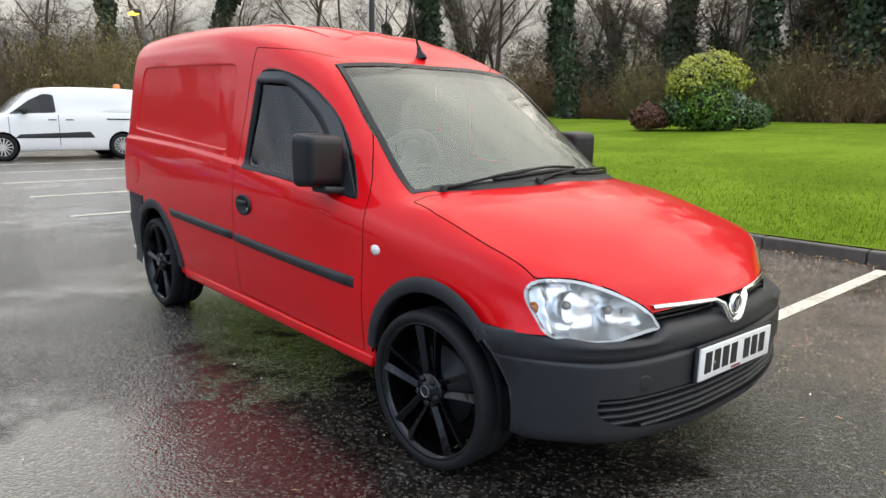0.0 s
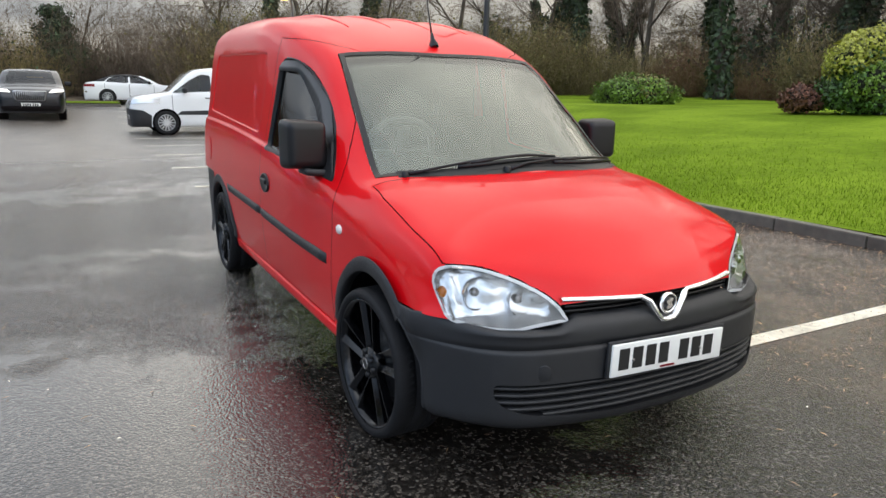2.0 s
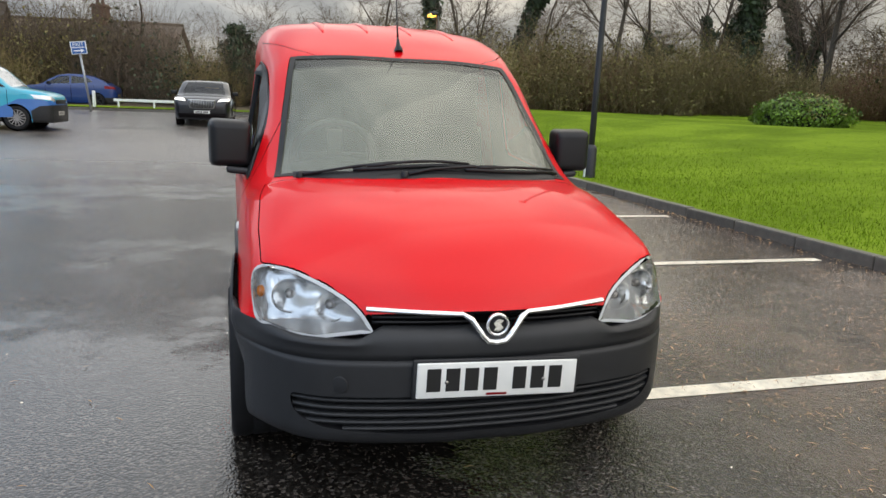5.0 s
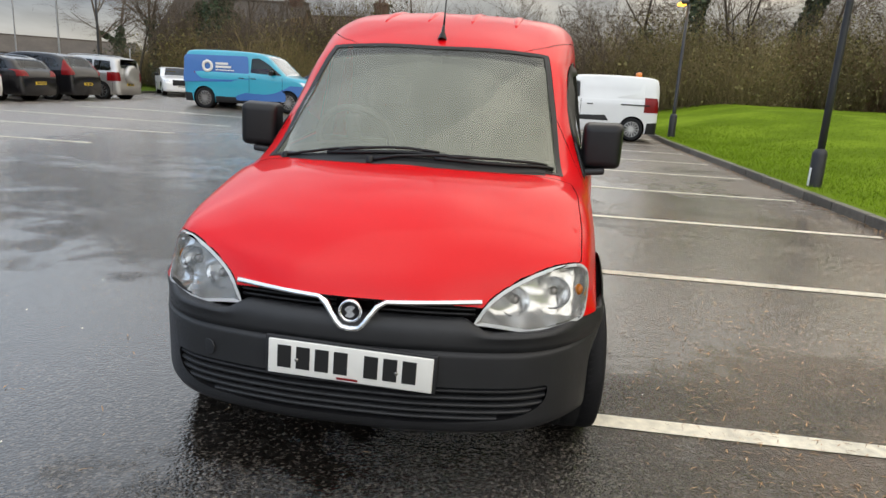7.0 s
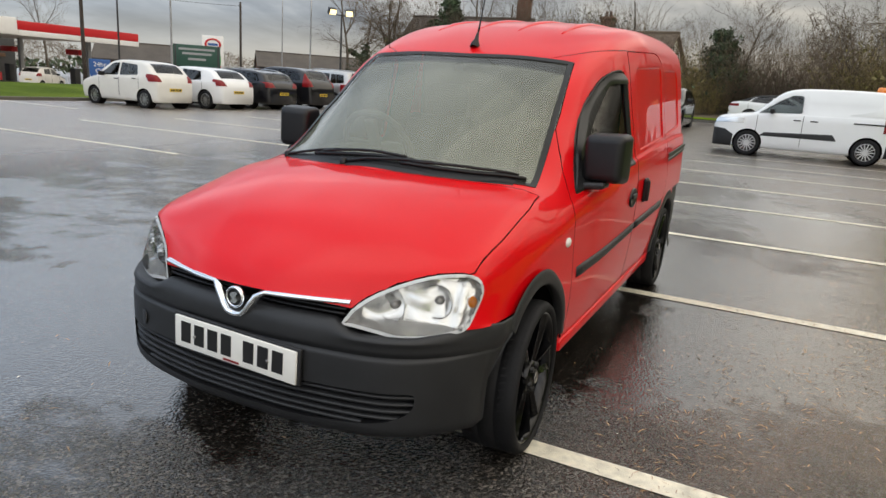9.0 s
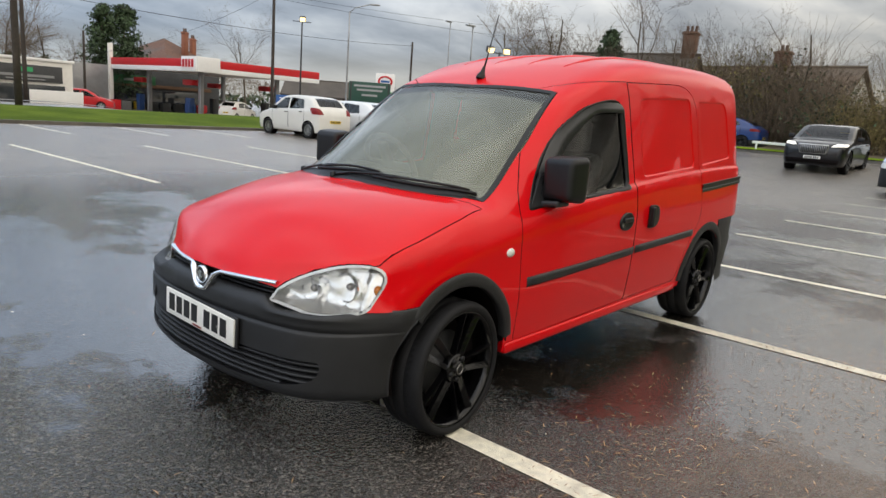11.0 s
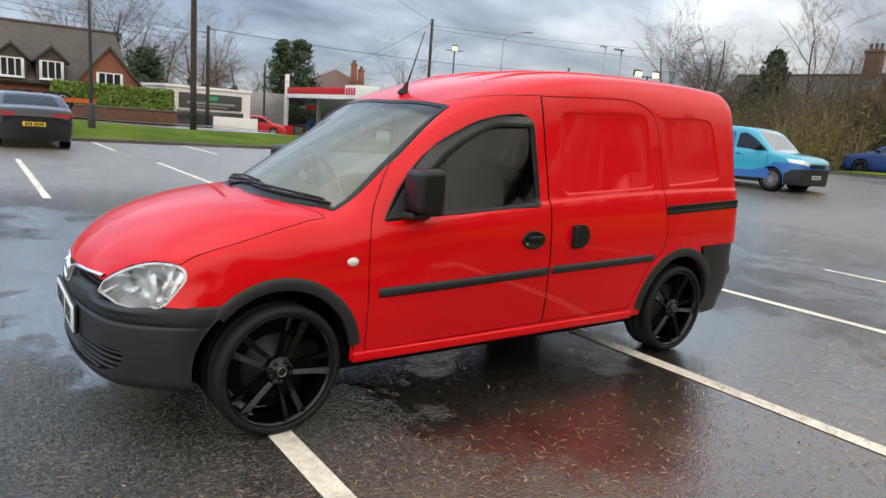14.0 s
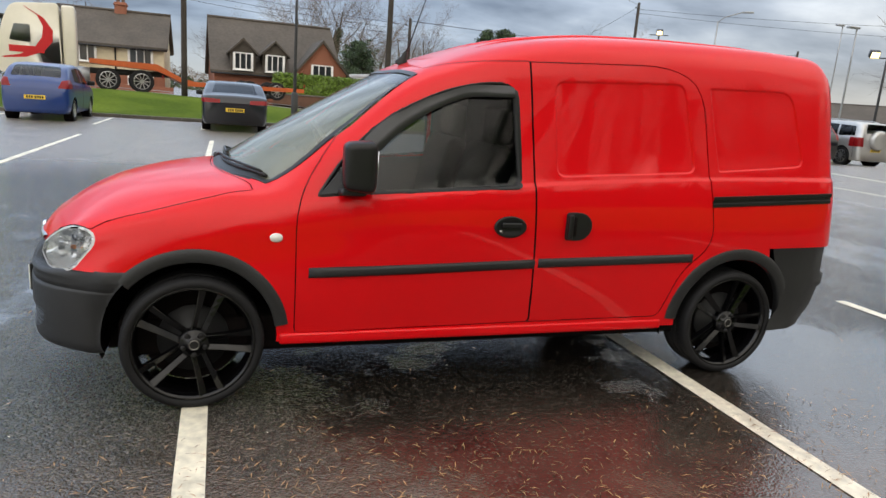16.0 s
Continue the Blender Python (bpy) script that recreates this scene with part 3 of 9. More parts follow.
def build_van():
    bm = van_shell()
    for cx in (0.0, -2.716):
        for t in (left, right):
            fs = cut(bm, wheel_arch(cx, 1), (0, 2), t)
            bmesh.ops.delete(bm, geom=fs, context="FACES")
    for sign, t in ((1, left), (-1, right)):
        lamp = lift(bm, cut(bm, [(sign * y, z) for y, z in LAMP], (1, 2), lambda c, t=t: t(c) and c.x > 0.25))
        build_headlamp(lamp, sign)
    # what is left of the skirt between and under the lamps goes
    edge = van_section(0.70)[::-1]
    ey, ez = [p.x for p in edge], [p.y for p in edge]
    under = [f for f in bm.faces if f.calc_center_median().x > 0.3 and max(v.co.z for v in f.verts) < float(np.interp(abs(f.calc_center_median().y), ey, ez)) + 0.004
             and min(v.co.z for v in f.verts) < float(np.interp(abs(f.calc_center_median().y), ey, ez)) - 0.01 and abs(f.calc_center_median().y) < 0.72 and f.calc_center_median().x > 0.675 - 1.03 * drop(abs(f.calc_center_median().y))]
    bmesh.ops.delete(bm, geom=under, context="FACES")
    for poly in (FRONT_CUT, REAR_CUT):
        fs = cut(bm, poly, (0, 2), lambda c: True)
        bmesh.ops.delete(bm, geom=fs, context="FACES")
    # glass and lamps
    ws = lift(bm, cut(bm, windscreen_poly(), (0, 1), lambda c: c.z > 0.9 and -1.1 < c.x < 0.05))
    for v in ws.verts:
        v.co.z -= 0.006
    fair(part("windscreen", ws, SCREEN, van, "misted windscreen with rain streaks"))
    # bonnet
    full = BONNET + [(x, -y) for x, y in BONNET[-2:0:-1]]
    bonnet = lift(bm, cut(bm, full, (0, 1), lambda c: c.z > 0.6 and c.x > -0.32))
    fair(part("bonnet", edge_return(bonnet), (RED, GAP), van, "wet glossy red bonnet"))
    # doors with their windows
    for sign, t in ((1, left), (-1, right)):
        side = lift(bm, cut(bm, DOOR, (0, 2), t))
        pane = lift(side, cut(side, WINDOW, (0, 2), t))
        door = fair(part("front_door", edge_return(side), (RED, GAP), van))
        for v in pane.verts:
            v.co.y -= sign * 0.012
        pane_frame(door, sign)
        part("side_window", pane, SIDE_GLASS, door)
        wind_deflector(door, sign)
        door_handle(door, sign, -1.37, 0.803, 0.816, False)
        rub_strip(door, sign, -0.462, -1.515, 0.586, 0.625)
        mirror(door, sign)
    sl = lift(bm, cut(bm, SLIDER, (0, 2), left))
    press(sl, PRESS_A, left)
    slider = fair(part("sliding_door", edge_return(sl), (RED, GAP), van, "red sliding side door with a pressed blank panel"), [(PRESS_A, 1)])
    door_handle(slider, 1, -1.71, 0.81, 0.822, True)
    rub_strip(slider, 1, -1.535, -2.41, 0.628, 0.650)
    rub_strip(van, -1, -1.535, -2.41, 0.628, 0.650)
    press(bm, PRESS_B, left)
    press(bm, PRESS_R, right)
    fair(part("body_shell", bm, (RED, GAP), van), [(PRESS_B, 1), (PRESS_R, -1)])


def poly_distance(p, poly):
    """Distance from a point to the nearest edge of an outline."""
    best = 9.0
    q = Vector(p)
    for i in range(len(poly)):
        a, b = Vector(poly[i - 1]), Vector(poly[i])
        d = b - a
        t = 0 if d.length_squared < 1e-12 else min(max((q - a).dot(d) / d.length_squared, 0), 1)
        best = min(best, (q - a - d * t).length)
    return best


def inset_outline(poly, d):
    """The outline moved inwards by d all round."""
    n = len(poly)
    area = sum(poly[i - 1][0] * poly[i][1] - poly[i][0] * poly[i - 1][1] for i in range(n))
    s = 1 if area > 0 else -1
    out = []
    for i in range(n):
        a, p, b = Vector(poly[i - 1]), Vector(poly[i]), Vector(poly[(i + 1) % n])
        e1, e2 = (p - a), (b - p)
        if e1.length < 1e-6 or e2.length < 1e-6:
            out.append(tuple(p))
            continue
        n1, n2 = Vector((-e1.y, e1.x)).normalized() * s, Vector((-e2.y, e2.x)).normalized() * s
        m = (n1 + n2).normalized()
        out.append(tuple(p + m * d / max(m.dot(n1), 0.5)))
    return out


def press(bm, poly, test, depth=0.007, width=0.011):
    """A pressed-in panel with a rounded shoulder."""
    for d in (0.0, width * 0.5, width * 1.02):
        cut(bm, inset_outline(poly, d), (0, 2), test)
    for v in bm.verts:
        if test(v.co) and inside((v.co.x, v.co.z), poly):
            t = min(poly_distance((v.co.x, v.co.z), poly) / width, 1)
            v.co.y -= math.copysign(depth * t * t * (3 - 2 * t), v.co.y)


def pane_frame(door, sign):
    """Black rubber frame round the side window."""
    bm = bmesh.new()
    n = len(WINDOW)
    cx, cz = sum(p[0] for p in WINDOW) / n, sum(p[1] for p in WINDOW) / n
    rings = []
    for grow, out in ((1.030, 0.001), (1.012, 0.004), (0.972, 0.003), (0.965, -0.016)):
        ring = []
        for x, z in WINDOW:
            px, pz = cx + (x - cx) * grow, cz + (z - cz) * grow
            ring.append(bm.verts.new((px, sign * (side_y(px, pz) + out), pz)))
        rings.append(ring)
    for a, b in zip(rings, rings[1:]):
        for i in range(n):
            bm.faces.new((a[i], a[(i + 1) % n], b[(i + 1) % n], b[i]))
    bmesh.ops.recalc_face_normals(bm, faces=bm.faces[:])
    part("window_seal", bm, BLACK, door)
    # small fixed corner piece that carries the mirror
    tri = rounded([(-0.505, 0.918), (-0.70, 0.935), (-0.70, 1.15)], 0.01, 2)
    bm = bmesh.new()
    a = [bm.verts.new((x, sign * (side_y(x, z) + 0.004), z)) for x, z in tri]
    b = [bm.verts.new((x, sign * (side_y(x, z) - 0.01), z)) for x, z in tri]
    bm.faces.new(a)
    for i in range(len(tri)):
        j = (i + 1) % len(tri)
        bm.faces.new((a[i], b[i], b[j], a[j]))
    bmesh.ops.recalc_face_normals(bm, faces=bm.faces[:])
    part("mirror_base", bm, PLASTIC, door, smooth=False)


_side_cache = {}


def side_y(x, z):
    """How far out the body's flank stands at (x, z)."""
    best = None
    key = round(x, 2)
    if key not in _side_cache:
        s_pts = []
        for ds in np.arange(0, 0.62, 0.02):
            s = key + ds
            if s > 0.69:
                break
            for p in van_section(s)[:22]:
                s_pts.append((s - bend(s) * drop(p.x), p.x, p.y))
        _side_cache[key] = np.array(s_pts)
    a = _side_cache[key]
    d = (a[:, 0] - x) ** 2 * 1.0 + (a[:, 2] - z) ** 2
    i = np.argsort(d)[:4]
    w = 1 / (d[i] + 1e-5)
    return float((a[i, 1] * w).sum() / w.sum()) - ledge_in(x, z)


def wind_deflector(door, sign):
    """The smoked plastic rain visor over the window."""
    outer = [(-1.405, 1.436), (-1.22, 1.430), (-1.03, 1.374), (-0.80, 1.250), (-0.66, 1.115), (-0.60, 1.04)]
    inner = [(-1.40, 1.385), (-1.20, 1.375), (-1.05, 1.325), (-0.86, 1.205), (-0.72, 1.075), (-0.62, 1.03)]
    fo, fi = curve(*[(-x, z) for x, z in outer]), curve(*[(-x, z) for x, z in inner])
    bm = bmesh.new()
    rows = []
    for i in range(25):
        x = -1.378 + i / 24 * 0.75
        zo, zi = fo(-x), fi(-x)
        zo = max(zo, zi + 0.004)
        rows.append([bm.verts.new((x, sign * (side_y(x, zo) + 0.004), zo)),
                     bm.verts.new((x, sign * (side_y(x, (zo + zi) / 2) + 0.010), (zo + zi) / 2)),
                     bm.verts.new((x, sign * (side_y(x, zi) + 0.012), zi)),
                     bm.verts.new((x, sign * (side_y(x, zi) + 0.004), zi))])
    for a, b in zip(rows, rows[1:]):
        for k in range(3):
            bm.faces.new((a[k], a[k + 1], b[k + 1], b[k]))
    bmesh.ops.recalc_face_normals(bm, faces=bm.faces[:])
    part("wind_deflector", bm, SMOKE, door, "smoked plastic wind deflector")


def door_handle(door, sign, x, z, y, tall):
    w, h = (0.082, 0.066) if tall else (0.080, 0.050)
    y = max(y, side_y(x, z))
    if tall:
        # square on the grip's side, round behind it
        outline = [(-0.055, -0.066), (0.0, -0.068)] + [(0.012 + 0.070 * math.sin(a), -0.067 * math.cos(a)) for a in np.linspace(0.15, math.pi - 0.15, 12)] + [(0.0, 0.068), (-0.055, 0.066)]
        outline = rounded([(-p, q) for p, q in outline], 0.012, 2)
        cup_bm = extrude_poly([(x + p, z + q) for p, q in outline], sign * 0.014, "y", sign * (y - 0.004), 0.004, 2)
        cup = part("handle_cup", cup_bm, BLACK, door)
        part("handle_recess", box_bm(0.040, 0.004, 0.090, (x + 0.022, sign * (y + 0.0105), z), 0.002, 1), GAP, cup)
        part("handle_grip", box_bm(0.026, 0.026, 0.118, (x + 0.040, sign * (y + 0.018), z), 0.010, 3), BLACK, cup)
        return
    dish = lathe([(1.0, -0.004), (1.0, 0.009), (0.86, 0.010), (0.7, 0.005), (0.0, 0.004)], 28, "y")
    bmesh.ops.transform(dish, matrix=Matrix.Translation((x, sign * y, z)) @ Matrix.Diagonal((w, sign, h, 1)), verts=dish.verts)
    bmesh.ops.recalc_face_normals(dish, faces=dish.faces[:])
    cup = part("handle_cup", dish, BLACK, door)
    bm = box_bm(0.10, 0.02, 0.026, (x - 0.005, sign * (y + 0.008), z + 0.008), 0.009, 3)
    part("handle_grip", bm, BLACK, cup)
    lock = lathe([(0.009, 0), (0.009, 0.004), (0.0, 0.005)], 14, "y")
    bmesh.ops.transform(lock, matrix=Matrix.Translation((x + 0.045, sign * (y + 0.004), z - 0.022)) @ Matrix.Diagonal((1, sign, 1, 1)), verts=lock.verts)
    part("lock_barrel", lock, BRUSHED, cup)


def rub_strip(parent, sign, xa, xb, za, zb):
    """The black rubbing strip along the flank."""
    bm = bmesh.new()
    rows = []
    for i in range(17):
        t = i / 16
        x, z = xa + (xb - xa) * t, za + (zb - za) * t
        end = 0.35 if i in (0, 16) else 1
        rows.append([bm.verts.new((x, sign * (side_y(x, z + dz) + out * end), z + dz)) for dz, out in
                     ((0.023, -0.002), (0.020, 0.009), (0.010, 0.014), (-0.010, 0.014), (-0.020, 0.009), (-0.023, -0.002))])
    for a, b in zip(rows, rows[1:]):
        for k in range(5):
            bm.faces.new((a[k], a[k + 1], b[k + 1], b[k]))
    bm.faces.new(rows[0])
    bm.faces.new(rows[-1])
    bmesh.ops.recalc_face_normals(bm, faces=bm.faces[:])
    part("rub_strip", bm, PLASTIC, parent, "black rubbing strip")


def mirror(door, sign):
    bm = bmesh.new()
    # housing: rounded box, tapered to the front
    b = box_bm(0.135, 0.185, 0.215, (0, 0, 0), 0.035, 4)
    for v in b.verts:
        t = (v.co.x + 0.07) / 0.14
        v.co.y *= 1 - 0.10 * t * t
        v.co.z *= 1 - 0.12 * t * t
        v.co.z += v.co.y * sign * 0.03
    bmesh.ops.transform(b, matrix=pose(-0.655, sign * 0.822, 1.055, 0, 0, sign * -6), verts=b.verts)
    join(bm, b)
    body = part("mirror_housing", bm, BLACK, door, "black mirror housing")
    arm = box_bm(0.11, 0.13, 0.03, (-0.635, sign * 0.775, 0.938), 0.012, 2)
    for v in arm.verts:
        v.co.z += (0.775 - abs(v.co.y)) * -0.1
    part("mirror_arm", arm, PLASTIC, door)
    g = box_bm(0.004, 0.12, 0.14, (-0.7195, sign * 0.826, 1.055), 0.0)
    part("mirror_glass", g, CHROME, body)


def build_headlamp(lens, sign):
    """A clear lens over a chromed housing with fluted steps, two bowls and an indicator."""
    lens.normal_update()
    deep = lens.copy()
    bmesh.ops.subdivide_edges(deep, edges=deep.edges[:], cuts=1, use_grid_fill=True)
    deep.normal_update()
    for v in deep.verts:
        rim = v.is_boundary
        v.co -= v.normal * (0.001 if rim else 0.016)
        if not rim:
            ay = abs(v.co.y)
            # a stepped wall between the bowls, fluted across
            step = 0.030 if ay > 0.665 else 0.018 if 0.548 < ay < 0.565 else 0.042
            v.co.x -= step + 0.004 * math.sin(ay * 150)
    lamp = part("headlamp", deep, REFLECTOR, van, "clear headlamp with chrome reflectors")
    edge_rim(lens, 0.011)
    part("lens", lens, (LENS, LAMP_EDGE), lamp).visible_shadow = False
    for (y, z, x, r) in ((0.485, 0.640, 0.500, 0.046), (0.605, 0.660, 0.430, 0.052)):
        b = lathe([(r * 1.08, 0.036), (r, 0.036), (r * 0.96, 0.016), (r * 0.74, -0.010), (r * 0.38, -0.028), (0.01, -0.034)], 20, "x")
        bmesh.ops.transform(b, matrix=Matrix.Translation((x, sign * y, z)), verts=b.verts)
        bowl = part("reflector_bowl", b, CHROME, lamp, smooth=False)
        b = lathe([(0.015, -0.03), (0.015, 0.014), (0.011, 0.024), (0, 0.026)], 14, "x")
        bmesh.ops.transform(b, matrix=Matrix.Translation((x, sign * y, z)), verts=b.verts)
        part("bulb_cap", b, BRUSHED, bowl)
    b = lathe([(0.0, -0.012), (0.013, -0.010), (0.016, 0.006), (0.011, 0.018), (0, 0.022)], 12, "x")
    bmesh.ops.transform(b, matrix=Matrix.Translation((0.378, sign * 0.690, 0.655)) @ Matrix.Diagonal((1, 1, 1.3, 1)), verts=b.verts)
    part("indicator", b, AMBER, lamp, "small amber indicator bulb")


def edge_rim(bm, width):
    bm.normal_update()
    res = bmesh.ops.inset_region(bm, faces=bm.faces[:], thickness=width, depth=0, use_boundary=True, use_even_offset=False)
    for f in res["faces"]:
        f.material_index = 1


# ---- bumpers, grille, plate
plan_front = curve((0.0, 0.705), (0.15, 0.702), (0.30, 0.686), (0.42, 0.665), (0.52, 0.637), (0.60, 0.592), (0.66, 0.535), (0.71, 0.465), (0.746, 0.40))


def bumper_row(z, grow=0.0):
    """Points along the bumper's outline at one height, from the right arch round the nose to the left one."""
    half = [(plan_front(y) + grow, y) for y in np.linspace(0, 0.746, 30)]
    # low down the side stays in ahead of the tyre, higher up it flows out into the wing
    k = min(max((z - 0.40) / 0.15, 0), 1)
    half += [(0.40 - t * (0.40 - 0.335), 0.746 + t * 0.038 * k + 0.004 * t) for t in (0.35, 0.7, 1.0)]
    half = half + [(0.335 - 0.14 * t, 0.750 + 0.038 * k + 0.012 * t * k) for t in (0.2, 0.4, 0.7, 1.0)]
    arch = math.sqrt(max(0.358 ** 2 - (z - 0.305) ** 2, 0))
    half = [(max(x, arch), y) for x, y in half]
    return [(x, -y) for x, y in half[:0:-1]] + half


BUMPER_FACE = curve((0.215, -0.070), (0.226, -0.038), (0.245, -0.015), (0.275, -0.004), (0.32, -0.002), (0.40, 0.0), (0.47, 0.0), (0.497, -0.001), (0.502, -0.004), (0.5055, -0.014), (0.5085, -0.014), (0.512, -0.007), (0.535, -0.006), (0.565, -0.009), (0.588, -0.020), (0.605, -0.045))


def build_bumper():
    bm = bmesh.new()
    zs = [0.216, 0.222, 0.229, 0.24, 0.258, 0.275, 0.30, 0.33, 0.36, 0.40, 0.44, 0.475, 0.490, 0.497, 0.502, 0.5055, 0.5085, 0.512, 0.53, 0.548, 0.56, 0.572, 0.585, 0.597, 0.605, 0.6055]
    rows = []
    for z in zs:
        row = []
        o = BUMPER_FACE(z)
        for x, y in bumper_row(z):
            side = min(max((abs(y) - 0.60) / 0.15, 0), 1)
            # it closes up to the lamps beside the grille
            close = min(max((abs(y) - 0.36) / 0.06, 0), 1) * (1 - side) if z > 0.555 else 0
            o = BUMPER_FACE(z) * (1 - 0.62 * close) if z < 0.6052 else -0.13
            # the lower edge rises towards the arches
            zz = z if z > 0.3 else z + 0.010 * side * (0.30 - z) / 0.084 + 0.012 * (abs(y) / 0.7) ** 2 * (0.30 - z) / 0.084
            if z > 0.55:
                zz = z - 0.010 * side if z < 0.60 else z - 0.012 * side - (0.022 if z > 0.6052 else 0)
                zz -= 0.034 * close * (z - 0.55) / 0.05
            sunk = -0.045 * (1 if 0.325 < z < 0.385 and abs(y) < 0.0 else 0)
            n = Vector((1, 0)) if abs(y) < 0.1 else Vector((0.73 - side * 0.65, math.copysign(0.25 + 0.75 * side, y))).normalized()
            row.append(bm.verts.new((x + n.x * (o * (1 - 0.55 * side) + sunk), y + n.y * (o * (1 - 0.75 * side)), zz)))
        rows.append(row)
    for a, b in zip(rows, rows[1:]):
        for i in range(len(a) - 1):
            bm.faces.new((a[i], a[i + 1], b[i + 1], b[i]))
    bmesh.ops.recalc_face_normals(bm, faces=bm.faces[:])
    # the mouth at the bottom
    mouth = rounded([(-0.612, 0.396), (0.612, 0.396), (0.606, 0.332), (0.52, 0.292), (0.28, 0.274), (-0.28, 0.274), (-0.52, 0.292), (-0.606, 0.332)], [0.02, 0.02, 0.04, 0.08, 0.1, 0.1, 0.08, 0.04], 4)
    fs = cut(bm, mouth, (1, 2), lambda c: c.x > 0.45)
    sunk = lift(bm, fs)
    bumper = part("front_bumper", bm, PLASTIC, van, "unpainted dark grey plastic bumper")
    # walls of the mouth and its back
    ring = [e for e in sunk.edges if e.is_boundary]
    ex = bmesh.ops.extrude_edge_only(sunk, edges=ring)
    vs = {g for g in ex["geom"] if isinstance(g, bmesh.types.BMVert)}
    for v in list(sunk.verts):
        if v not in vs:
            v.co.x -= 0.045
    part("mouth", sunk, BLACK, bumper)
    for k, z in enumerate((0.380, 0.356, 0.332, 0.309, 0.288)):
        bm = bmesh.new()
        w = (0.606, 0.605, 0.600, 0.570, 0.46)[k]
        rows = []
        for i in range(41):
            y = -w + 2 * w * i / 40
            x = plan_front(abs(y)) + BUMPER_FACE(z) - 0.010
            rows.append([bm.verts.new((x + dx, y, z + dz)) for dx, dz in ((-0.03, 0.006), (0.0, 0.005), (0.003, 0.0), (0.0, -0.005), (-0.03, -0.006))])
        for a, b in zip(rows, rows[1:]):
            for j in range(4):
                bm.faces.new((a[j], a[j + 1], b[j + 1], b[j]))
        bmesh.ops.recalc_face_normals(bm, faces=bm.faces[:])
        part("grille_bar", bm, PLASTIC, bumper)
    # round tow-eye cover
    b = lathe([(0.026, -0.002), (0.026, 0.0015), (0.024, 0.002), (0, 0.002)], 20, "x")
    bmesh.ops.transform(b, matrix=pose(plan_front(0.47) + 0.001, -0.47, 0.435, 0, 0, -25), verts=b.verts)
    part("tow_eye_cover", b, PLASTIC, bumper)
    build_grille(bumper)
    # number plate, characters as plain bars
    tilt = pose(0.710, 0.006, 0.446, -1.8, 0, 0)
    plate = part("number_plate", box_bm(0.010, 0.512, 0.111, (0, 0, 0), 0.004, 2), PLATE_WHITE, van, "white number plate", matrix=tilt)
    x = -0.226
    for i in range(7):
        wide = 0.043
        part("character_bar", box_bm(0.002, wide, 0.072, (0.0055, x + wide / 2, 0.003)), INK, plate, smooth=False)
        x += 0.059 if i != 3 else 0.094
    part("plate_mark", box_bm(0.002, 0.066, 0.007, (0.0055, -0.005, -0.046)), RED_LENS, plate, "small red mark", smooth=False)
    for y in (-0.165, 0.145):
        b = lathe([(0.006, 0), (0.006, 0.002), (0, 0.003)], 10, "x")
        bmesh.ops.transform(b, matrix=Matrix.Translation((0.006, y, -0.004)), verts=b.verts)
        part("screw", b, BRUSHED, plate)
    part("plate_backing", box_bm(0.012, 0.535, 0.124, (-0.008, 0, 0.003), 0.004, 2), PLASTIC, plate)


